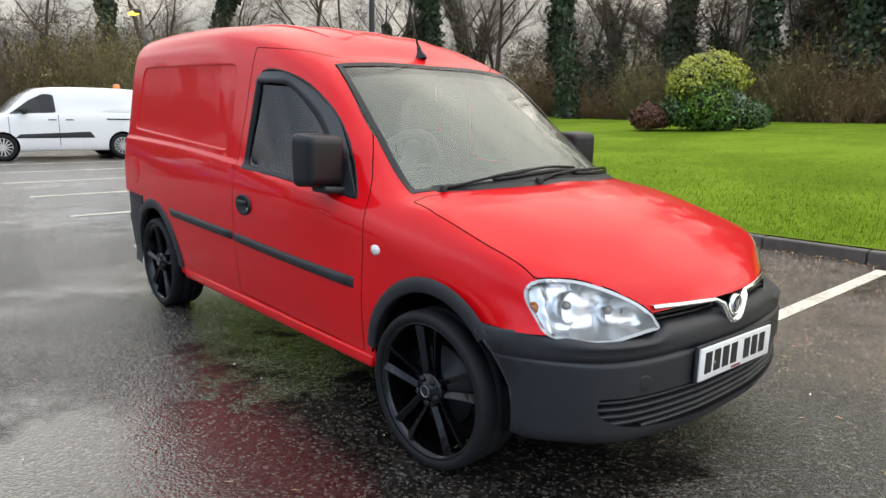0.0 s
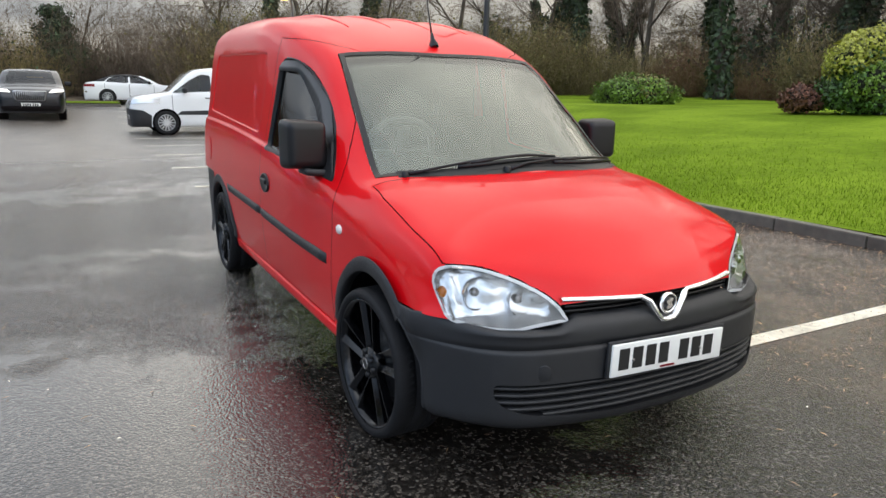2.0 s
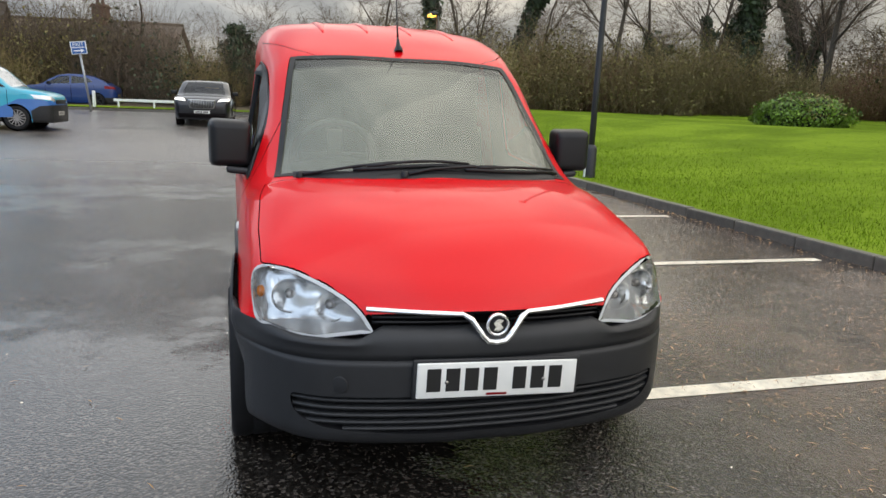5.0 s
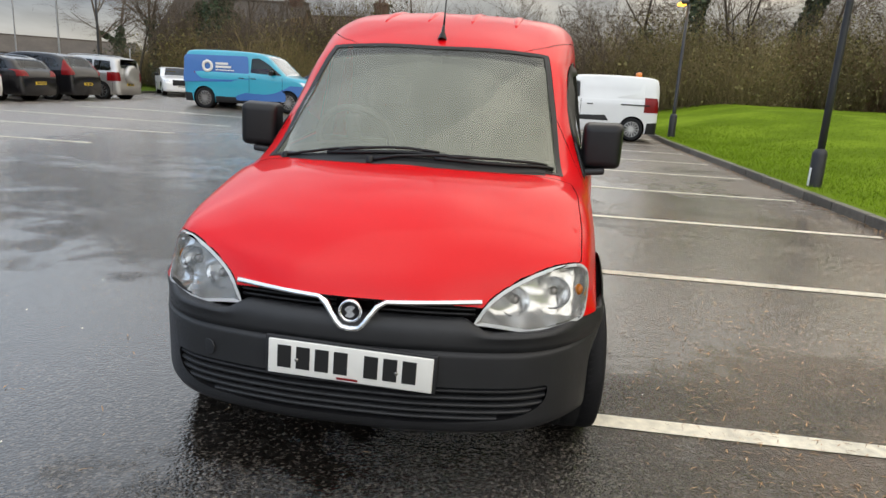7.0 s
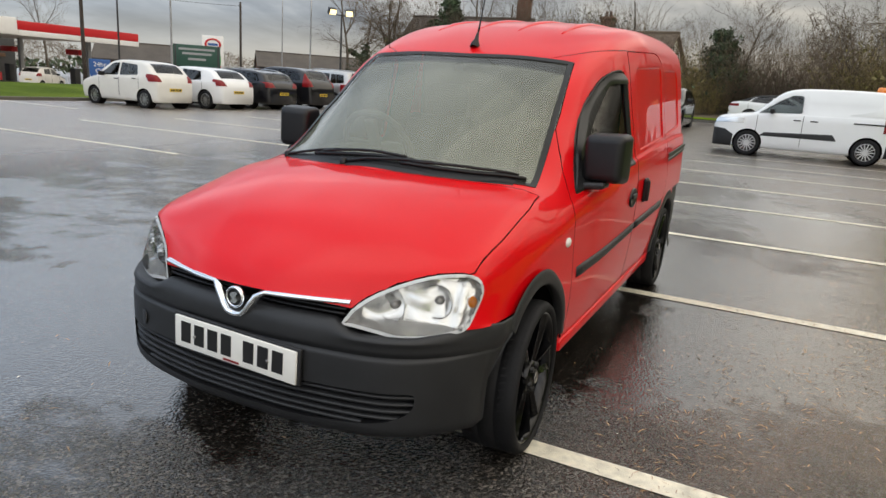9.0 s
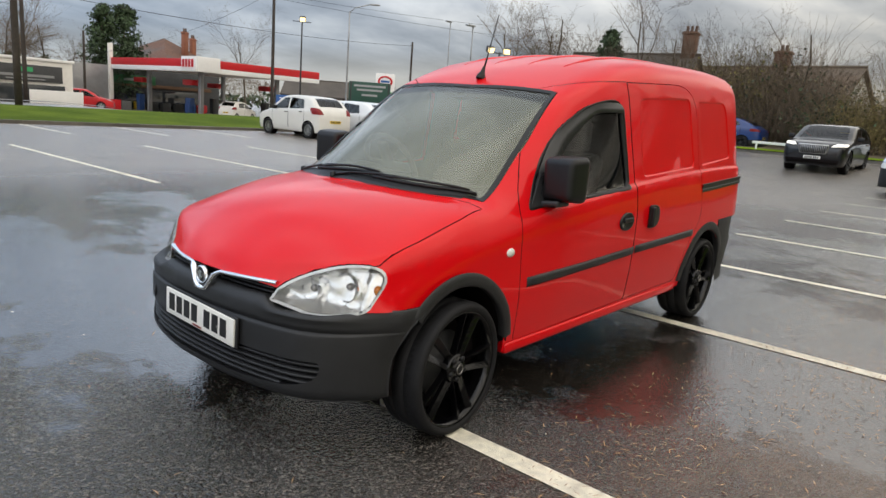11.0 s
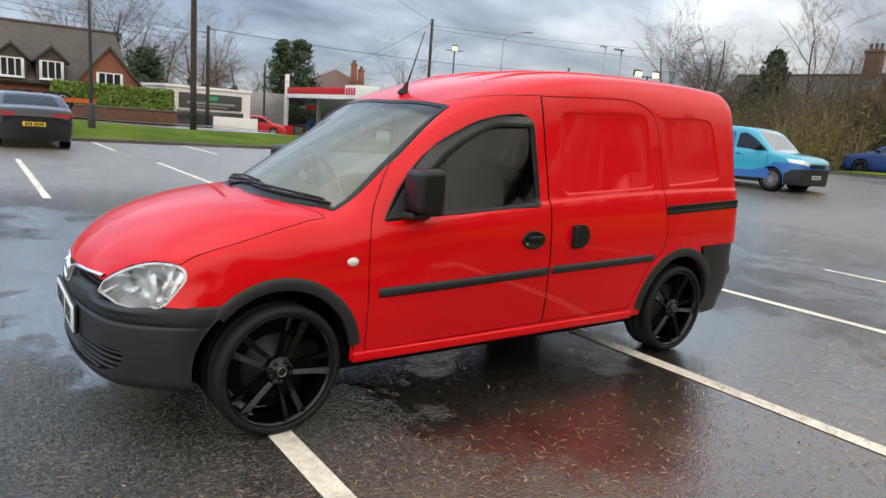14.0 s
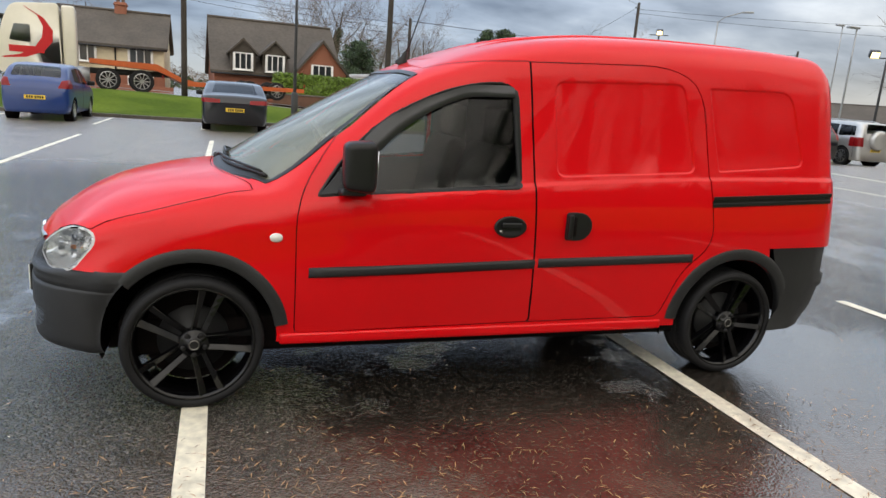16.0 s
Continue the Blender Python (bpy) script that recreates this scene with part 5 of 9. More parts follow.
def asphalt_material():
    m = bpy.data.materials.new("wet_tarmac")
    m.use_nodes = True
    nt = m.node_tree
    n, l = nt.nodes.new, nt.links.new
    b = nt.nodes["Principled BSDF"]
    tc = n("ShaderNodeTexCoord")

    def tex(scale, detail=4, rough=0.55, stretch=None):
        t = n("ShaderNodeTexNoise")
        t.inputs["Scale"].default_value, t.inputs["Detail"].default_value, t.inputs["Roughness"].default_value = scale, detail, rough
        if stretch:
            mp = n("ShaderNodeMapping")
            mp.inputs["Scale"].default_value = stretch
            l(tc.outputs["Object"], mp.inputs[0])
            l(mp.outputs[0], t.inputs["Vector"])
        else:
            l(tc.outputs["Object"], t.inputs["Vector"])
        return t.outputs["Fac"]

    def rng(v, a, b_, c, d):
        r = n("ShaderNodeMapRange")
        r.inputs["From Min"].default_value, r.inputs["From Max"].default_value = a, b_
        r.inputs["To Min"].default_value, r.inputs["To Max"].default_value = c, d
        l(v, r.inputs["Value"])
        return r.outputs[0]

    def math_(op, a, b_):
        k = n("ShaderNodeMath")
        k.operation = op
        for i, v in enumerate((a, b_)):
            if isinstance(v, (int, float)):
                k.inputs[i].default_value = v
            else:
                l(v, k.inputs[i])
        return k.outputs[0]
    wet = tex(0.33, 5, 0.6, (1.0, 0.55, 1.0))
    # the aisle holds more standing water than the bays
    sep = n("ShaderNodeSeparateXYZ")
    l(tc.outputs["Object"], sep.inputs[0])
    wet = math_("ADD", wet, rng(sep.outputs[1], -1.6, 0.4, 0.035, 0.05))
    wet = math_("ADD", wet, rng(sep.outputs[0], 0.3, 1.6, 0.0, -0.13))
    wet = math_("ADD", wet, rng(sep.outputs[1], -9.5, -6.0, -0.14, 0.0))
    # far off: fewer pools, rougher film, and a sky sheen painted into the tone
    damp_and_painted_sheen = math_("MAXIMUM", rng(sep.outputs[1], -9.5, -6.0, 1.0, 0.0), rng(sep.outputs[0], -13.0, -4.0, 0.75, 0.0))
    wet = math_("ADD", wet, math_("MULTIPLY", damp_and_painted_sheen, -0.16))
    wet = math_("ADD", wet, rng(tex(2.4, 6, 0.7), 0.3, 0.7, -0.07, 0.07))
    pool = rng(wet, 0.475, 0.56, 0.0, 1.0)
    # chippings
    vo = n("ShaderNodeTexVoronoi")
    vo.inputs["Scale"].default_value = 95
    l(tc.outputs["Object"], vo.inputs["Vector"])
    vcol = n("ShaderNodeSeparateColor")
    l(vo.outputs["Color"], vcol.inputs[0])
    grain = tex(260, 3)
    speck = math_("ADD", math_("MULTIPLY", math_("POWER", vcol.outputs[0], 3.0), 3.0), 0.22)
    patch = rng(tex(1.3, 5), 0.3, 0.7, 0.75, 1.3)
    tone = math_("MULTIPLY", math_("MULTIPLY", speck, patch), rng(grain, 0.3, 0.7, 0.7, 1.3))
    sc = n("ShaderNodeVectorMath")
    sc.operation = "SCALE"
    sc.inputs[0].default_value = (0.042, 0.036, 0.030)
    # tone falls towards the bays; far off up to fourfold, as painted sky sheen
    l(math_("MULTIPLY", math_("MULTIPLY", tone, rng(sep.outputs[1], -1.4, 0.2, 1.35, 0.85)), rng(damp_and_painted_sheen, 0.0, 1.0, 1.0, 4.0)), sc.inputs["Scale"])
    darker = n("ShaderNodeMix")
    darker.data_type = "RGBA"
    l(pool, darker.inputs["Factor"])
    silt = n("ShaderNodeMix")
    silt.data_type = "RGBA"
    silt.inputs["B"].default_value = (0.150, 0.108, 0.078, 1)
    silty = math_("MULTIPLY", rng(sep.outputs[1], 0.8, 1.8, 0.0, 0.85), rng(tex(1.7, 6, 0.65), 0.32, 0.56, 0.0, 1.0))
    l(silty, silt.inputs["Factor"])
    l(sc.outputs[0], silt.inputs["A"])
    l(silt.outputs["Result"], darker.inputs["A"])
    sc2 = n("ShaderNodeVectorMath")
    sc2.operation = "SCALE"
    sc2.inputs["Scale"].default_value = 0.65
    l(silt.outputs["Result"], sc2.inputs[0])
    l(sc2.outputs[0], darker.inputs["B"])
    l(darker.outputs["Result"], b.inputs["Base Color"])
    l(math_("ADD", rng(pool, 0, 1, 0.10, 0.04), math_("MULTIPLY", vcol.outputs[1], rng(pool, 0, 1, 0.16, 0.05))), b.inputs["Roughness"])
    b.inputs["Specular IOR Level"].default_value = 0.5
    # the water film over the chippings
    b.inputs["Coat Weight"].default_value, b.inputs["Coat IOR"].default_value = 1.0, 1.45
    l(math_("ADD", math_("ADD", rng(pool, 0, 1, 0.09, 0.07), math_("MULTIPLY", damp_and_painted_sheen, 0.30)), math_("MULTIPLY", silty, 0.16)), b.inputs["Coat Roughness"])
    film = n("ShaderNodeBump")
    film.inputs["Distance"].default_value = 0.020
    l(math_("ADD", tex(45, 2), math_("MULTIPLY", vo.outputs["Distance"], -0.5)), film.inputs["Height"])
    l(rng(pool, 0, 1, 1.0, 0.16), film.inputs["Strength"])
    l(film.outputs[0], b.inputs["Coat Normal"])
    h = math_("ADD", math_("ADD", math_("MULTIPLY", vo.outputs["Distance"], -0.8), math_("MULTIPLY", grain, 0.4)), math_("MULTIPLY", tex(28, 3), 0.9))
    bp = n("ShaderNodeBump")
    bp.inputs["Distance"].default_value = 0.006
    l(h, bp.inputs["Height"])
    l(rng(pool, 0, 1, 0.9, 0.2), bp.inputs["Strength"])
    l(bp.outputs[0], b.inputs["Normal"])
    return m


TARMAC = asphalt_material()
PAINT = material("worn_white_line_paint", (0.76, 0.71, 0.57), 0.4, vary=0.35, scale=22, bump=0.3, bump_scale=180, coarse=3)
KERB = material("wet_concrete_kerb", (0.105, 0.094, 0.078), 0.45, vary=0.3, scale=12, bump=0.3, bump_scale=120, object_random=0.25)
GRASS = material("winter_grass", (0.128, 0.200, 0.012), 0.9, spec=0.05, vary=0.28, scale=9, bump=0.9, bump_scale=45, spread=(0.155, 0.230, 0.016), coarse=0.5)
BLADE = material("grass_blade", (0.150, 0.235, 0.014), 0.9, spec=0.05, vary=0.2, scale=6, island_random=0.45)
VERGE = material("rough_verge_grass", (0.070, 0.112, 0.012), 0.9, spec=0.05, vary=0.3, scale=9, bump=0.9, bump_scale=45, spread=(0.095, 0.135, 0.016), coarse=0.4)
EARTH = material("leaf_litter_ground", (0.10, 0.075, 0.045), 0.9, vary=0.35, scale=5, bump=0.8, bump_scale=30)
PAVE = material("pavement_slabs", (0.16, 0.155, 0.15), 0.6, vary=0.2, scale=4, bump=0.2, bump_scale=90)
LEAF_BROWN = material("fallen_needles", (0.30, 0.17, 0.07), 0.6, vary=0.3, scale=20, island_random=0.6)


def sheet(name, xs, ys, height, mat, label, cat, sink=0.0):
    verts = [(x, y, height(x, y) - sink) for y in ys for x in xs]
    w = len(xs)
    faces = [(j * w + i, j * w + i + 1, (j + 1) * w + i + 1, (j + 1) * w + i) for j in range(len(ys) - 1) for i in range(w - 1)]
    return tagged(raw(name, verts, faces, mat, smooth=True), label, cat, kind="structure")


def steps(a, b, d):
    return list(np.linspace(a, b, max(2, int(abs(b - a) / d) + 1)))


def ground_all(x, y):
    if y > 4.5:
        return -0.05
    return g(x, y)


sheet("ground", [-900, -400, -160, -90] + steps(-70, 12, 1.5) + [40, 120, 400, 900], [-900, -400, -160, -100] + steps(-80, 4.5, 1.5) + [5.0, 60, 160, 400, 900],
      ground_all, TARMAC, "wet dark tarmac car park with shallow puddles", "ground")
sheet("lawn", [-34.0, -32.0] + steps(-30, 14, 0.8) + [40], steps(4.56, 12, 0.5) + steps(12.8, 46, 1.6), lambda x, y: lawn(x, y), GRASS, "bright green mown grass bank behind the kerb", "lawn")


def verge(x, y):
    d = -20.95 - y
    return g(x, -20.8) + 0.11 + (0.22 + 0.42 * ss((x + 7) / 11)) * ss(d / 6)


def road_lift(x):
    """The road climbs gently away from the filling station."""
    return 0.42 * ss((x + 7) / 11)


sheet("grass_verge", steps(-46, 30, 1.5), steps(-27.9, -20.93, 0.7), verge, VERGE, "green grass strip between car park and road", "verge")
sheet("pavement", steps(-70, 40, 3), [-38.2, -36.4], lambda x, y: 0.26 + road_lift(x) - 0.8 * ss((-x - 12) / 14), PAVE, "grey footway along the far side of the road", "pavement")
sheet("road", steps(-80, 60, 3), steps(-36.4, -27.95, 2), lambda x, y: 0.18 + road_lift(x) - 0.75 * ss((-x - 12) / 14) * ss((-29 - y) / 6), TARMAC, "wet dark main road beyond the verge", "road")
sheet("back_verge", steps(-60, -30.2, 1.5), steps(-15, 0.2, 1.5), lambda x, y: g(x, y) + 0.12 + 0.25 * ss((-31 - x) / 6), EARTH, "bare earth and litter under the boundary shrubs", "verge")
sheet("corner_verge", steps(-60, -37.2, 1.5), steps(0.2, 9, 1.5), lambda x, y: g(x, y) + 0.12 + 0.25 * ss((-38 - x) / 6), GRASS, "green verge behind the far parking bay", "verge")
sheet("exit_verge", steps(-32.4, -30.17, 0.7), steps(-15, 0.2, 1.2), lambda x, y: g(x, y) + 0.145 + 0.25 * ss((-31 - x) / 6), GRASS, "narrow green grass edge behind the kerb", "verge")
sheet("wood_floor", steps(-80, 40, 3), [30, 36, 46, 60, 90], lambda x, y: lawn(min(x, 0), 30) - 0.03 + 0.01 * (y - 30), EARTH, "brown leaf-littered woodland floor", "ground")

# kerbs, stone by stone
KERB_MESH = {}


def kerb_stone(length):
    k = round(length, 2)
    if k not in KERB_MESH:
        bm = box_bm(k - 0.012, 0.125, 0.24, (0, 0, 0), 0.014, 2)
        me = bpy.data.meshes.new("kerb_stone")
        bm.to_mesh(me)
        bm.free()
        me.materials.append(KERB)
        KERB_MESH[k] = me
    return KERB_MESH[k]


def kerb_run(owner, a, b, top):
    a, b = Vector(a), Vector(b)
    n = max(1, int((b - a).length / 0.915))
    d = (b - a) / n
    ang = math.atan2(d.y, d.x)
    for i in range(n):
        p = a + d * (i + 0.5)
        ob = new("kerb_stone", kerb_stone(d.length))
        ob.matrix_basis = pose(p.x, p.y, top(p.x, p.y) - 0.12 + random.uniform(-0.004, 0.004), random.uniform(-1, 1), random.uniform(-0.5, 0.5), math.degrees(ang) + random.uniform(-0.6, 0.6))
        ob.parent = owner


# bay markings
def stripe(xa, ya, xb, yb, width=0.095, owner=None):
    a, b = Vector((xa, ya)), Vector((xb, yb))
    d = (b - a)
    n = max(2, int(d.length / 0.5))
    side = Vector((-d.y, d.x)).normalized() * width / 2
    verts, faces = [], []
    for i in range(n + 1):
        p = a + d * i / n
        wob = 1 + 0.10 * noise.noise((p.x * 3, p.y * 3, 5))
        for s in (1, -1):
            q = p + side * s * wob
            verts.append((q.x, q.y, g(q.x, q.y) + 0.004))
        if i:
            faces.append((2 * i - 2, 2 * i - 1, 2 * i + 1, 2 * i))
    ob = raw("bay_line", verts, faces, PAINT)
    if owner:
        ob.parent = owner
    return ob


lines = thing("bay_markings", "worn white painted parking bay lines on wet tarmac", "road marking", kind="structure")
for i in range(-1, 14):
    x = -2.425 * i
    stripe(x, -0.32, x, 4.22, 0.105 if i < 3 else 0.095, lines)
for i in range(-4, 7):
    x = -2.78 * i + 0.12
    stripe(x, -7.0, x - 0.06, -13.3, 0.10, lines)
for i in range(-4, 13):
    x = -2.78 * i + 0.35
    stripe(x, -16.9, x, -20.6, 0.10, lines)
kerb_near = thing("kerb", "wet grey concrete kerb along the grass bank", "kerb", kind="structure")
kerb_run(kerb_near, (9, 4.50), (-31.5, 4.50), lambda x, y: g(x, 4.4) + 0.115)
kerb_far = thing("kerb", "wet concrete kerb along the road verge", "kerb", kind="structure")
kerb_run(kerb_far, (24, -20.86), (-42, -20.86), lambda x, y: g(x, -20.8) + 0.11)
kerb_back = thing("kerb", "low concrete kerb at the back of the car park", "kerb", kind="structure")
kerb_run(kerb_back, (-30.1, -14.5), (-30.1, 0.2), lambda x, y: g(x, y) + 0.11)


def cards(name, mat, centres, normals, size, aspect=0.55, parent=None, label="", jitter=0.7, rng_seed=1):
    """Many small leaf-shaped faces at centres, facing roughly along normals."""
    rs = np.random.RandomState(rng_seed)
    c = np.asarray(centres, float)
    n = np.asarray(normals, float) + rs.normal(0, jitter, c.shape)
    n /= np.linalg.norm(n, axis=1)[:, None] + 1e-9
    t = np.cross(n, rs.normal(0, 1, c.shape))
    t /= np.linalg.norm(t, axis=1)[:, None] + 1e-9
    b = np.cross(n, t)
    s = (size * rs.uniform(0.6, 1.4, len(c)))[:, None]
    v = np.stack([c - t * s, c + b * s * aspect + n * s * 0.12, c + t * s, c - b * s * aspect + n * s * 0.12], 1).reshape(-1, 3)
    me = bpy.data.meshes.new(name)
    k = len(c)
    me.vertices.add(4 * k)
    me.vertices.foreach_set("co", v.ravel())
    me.loops.add(4 * k)
    me.loops.foreach_set("vertex_index", np.arange(4 * k, dtype=np.int32))
    me.polygons.add(k)
    me.polygons.foreach_set("loop_start", np.arange(0, 4 * k, 4, dtype=np.int32))
    me.update()
    me.validate()
    me.materials.append(mat)
    ob = new(name, me)
    if parent is not None:
        ob.parent = parent
    if label:
        ob["label"] = label
    return ob


def litter():
    rs = np.random.RandomState(4)
    pts = []
    while len(pts) < 11000:
        x, y = rs.uniform(-6, 3), rs.uniform(-3.5, 4.2)
        dens = 0.015 + 0.985 * ss((y - 0.9) / 0.6) * (0.25 + 0.75 * max(0, noise.noise((x * 1.1, y * 1.1, 2)) + 0.35))
        if y > 3.4:
            dens *= 1.3
        if rs.uniform() < dens:
            pts.append((x, y, g(x, y) + 0.006))
    p = np.array(pts)
    ob = cards("leaf_litter", LEAF_BROWN, p, np.tile((0, 0, 1.0), (len(p), 1)), 0.018, 0.10, jitter=0.12, rng_seed=3)
    tagged(ob, "scattered brown needles and leaf bits on tarmac", "litter", kind="stuff")
    q = np.array([(rs.uniform(-25, 5), 4.42 - abs(rs.normal(0, 0.10)), 0) for _ in range(2500)])
    q[:, 2] = [g(a, b) + 0.008 for a, b in q[:, :2]]
    ob = cards("leaf_litter", LEAF_BROWN, q, np.tile((0, 0, 1.0), (len(q), 1)), 0.016, 0.35, jitter=0.3, rng_seed=5)
    tagged(ob, "brown leaf litter washed against the kerb", "litter", kind="stuff")
    w = np.array([(rs.uniform(-4, 4), rs.uniform(-3, 4), 0) for _ in range(90)])
    w[:, 2] = [g(a, b) + 0.008 for a, b in w[:, :2]]
    ob = cards("pale_debris", PAINT, w, np.tile((0, 0, 1.0), (len(w), 1)), 0.006, 0.5, jitter=0.2, rng_seed=6)
    tagged(ob, "tiny pale bits of debris on tarmac", "litter", kind="stuff")


litter()


def grass_blades():
    rs = np.random.RandomState(8)
    n = 60000
    y = 4.62 + np.abs(rs.normal(0, 1, n)) * 2.6
    x = rs.uniform(-24, 4, n)
    z = np.array([lawn(a, b) for a, b in zip(x, y)])
    h = rs.uniform(0.025, 0.07, n)
    lean = rs.normal(0, 0.022, (n, 2))
    ang = rs.uniform(0, 2 * math.pi, n)
    w = 0.0045
    a = np.stack([x - w * np.cos(ang), y - w * np.sin(ang), z - 0.005], 1)
    b = np.stack([x + w * np.cos(ang), y + w * np.sin(ang), z - 0.005], 1)
    c = np.stack([x + lean[:, 0], y + lean[:, 1], z + h], 1)
    v = np.stack([a, b, c], 1).reshape(-1, 3)
    me = bpy.data.meshes.new("grass_blades")
    me.vertices.add(3 * n)
    me.vertices.foreach_set("co", v.ravel())
    me.loops.add(3 * n)
    me.loops.foreach_set("vertex_index", np.arange(3 * n, dtype=np.int32))
    me.polygons.add(n)
    me.polygons.foreach_set("loop_start", np.arange(0, 3 * n, 3, dtype=np.int32))
    me.update()
    me.validate()
    me.materials.append(BLADE)
    tagged(new("grass_blades", me), "short bright green grass blades along the bank", "grass", kind="stuff")


grass_blades()

# ---------------------------------------------------------------- other vehicles
ALLOY = material("silver_alloy", (0.55, 0.56, 0.57), 0.3, 0.9, vary=0.1, scale=30)
STEEL_BLACK = material("black_wheel", (0.02, 0.02, 0.021), 0.4, vary=0.2, scale=30)
WHITE_PAINT = material("white_car_paint", (0.78, 0.79, 0.79), 0.3, vary=0.04, scale=2, coat=0.8)
DIRTY_WHITE = material("dirty_white_car_paint", (0.70, 0.69, 0.65), 0.4, vary=0.08, scale=3, coat=0.4)
BLACK_PAINT = material("black_car_paint", (0.009, 0.009, 0.011), 0.3, vary=0.1, scale=3, coat=0.9, spec=0.15)
NAVY_PAINT = material("dark_blue_black_paint", (0.010, 0.012, 0.018), 0.3, vary=0.1, scale=3, coat=0.9, spec=0.15)
SILVER_PAINT = material("silver_car_paint", (0.50, 0.50, 0.49), 0.3, 0.6, vary=0.05, scale=3, coat=0.6)
BLUE_PAINT = material("bright_blue_car_paint", (0.004, 0.032, 0.16), 0.3, 0.0, vary=0.05, scale=3, coat=0.5)
TEAL_PAINT = material("turquoise_van_paint", (0.02, 0.36, 0.50), 0.3, vary=0.04, scale=2, coat=0.8)
MIDBLUE_PAINT = material("mid_blue_van_paint", (0.03, 0.14, 0.42), 0.3, vary=0.04, scale=2, coat=0.8)
# opaque grey in place of glass: the sky's reflection is put into the colour
PALE_SCREEN = material("painted_sky_windscreen", (0.22, 0.24, 0.24), 0.10, vary=0.15, scale=2, coat=1.0)
LAMP_GLASS = material("car_lamp_glass", (0.62, 0.65, 0.67), 0.12, 0.6, vary=0.2, scale=25, coat=1.0)
LAMP_ON = glowing("lit_headlamp", (1.0, 0.97, 0.9), 1.2)
BRAKE_ON = glowing("lit_brake_lamp", (1.0, 0.06, 0.03), 3.0)


def car_wheel(owner, x, y, r, sign, rim_mat, spokes=10):
    w = part("wheel", lathe([(r * 0.60, -0.2), (r, -0.19), (r * 1.0, -0.02), (r * 0.96, 0.0), (r * 0.72, 0.004), (r * 0.70, -0.01), (r * 0.66, -0.02)], 28, "y"), RUBBER, owner,
             matrix=pose(x, sign * y, r, 0, 0, 180 * (sign < 0)))
    part("wheel_dish", lathe([(r * 0.63, -0.03), (r * 0.60, -0.09), (0.0, -0.1)], 28, "y"), BLACK, w)
    bm = lathe([(r * 0.70, -0.012), (r * 0.66, -0.006), (r * 0.63, -0.03)], 28, "y")
    for i in range(spokes):
        a = 2 * math.pi * i / spokes
        b = box_bm(r * 0.58, 0.02, r * 0.085, (r * 0.36, -0.016, 0), 0)
        bmesh.ops.transform(b, matrix=Matrix.Rotation(a, 4, "Y"), verts=b.verts)
        join(bm, b)
    join(bm, lathe([(r * 0.16, -0.03), (r * 0.15, -0.002), (0.0, 0.0)], 14, "y"))
    part("rim", bm, rim_mat, w, smooth=False)
    return w


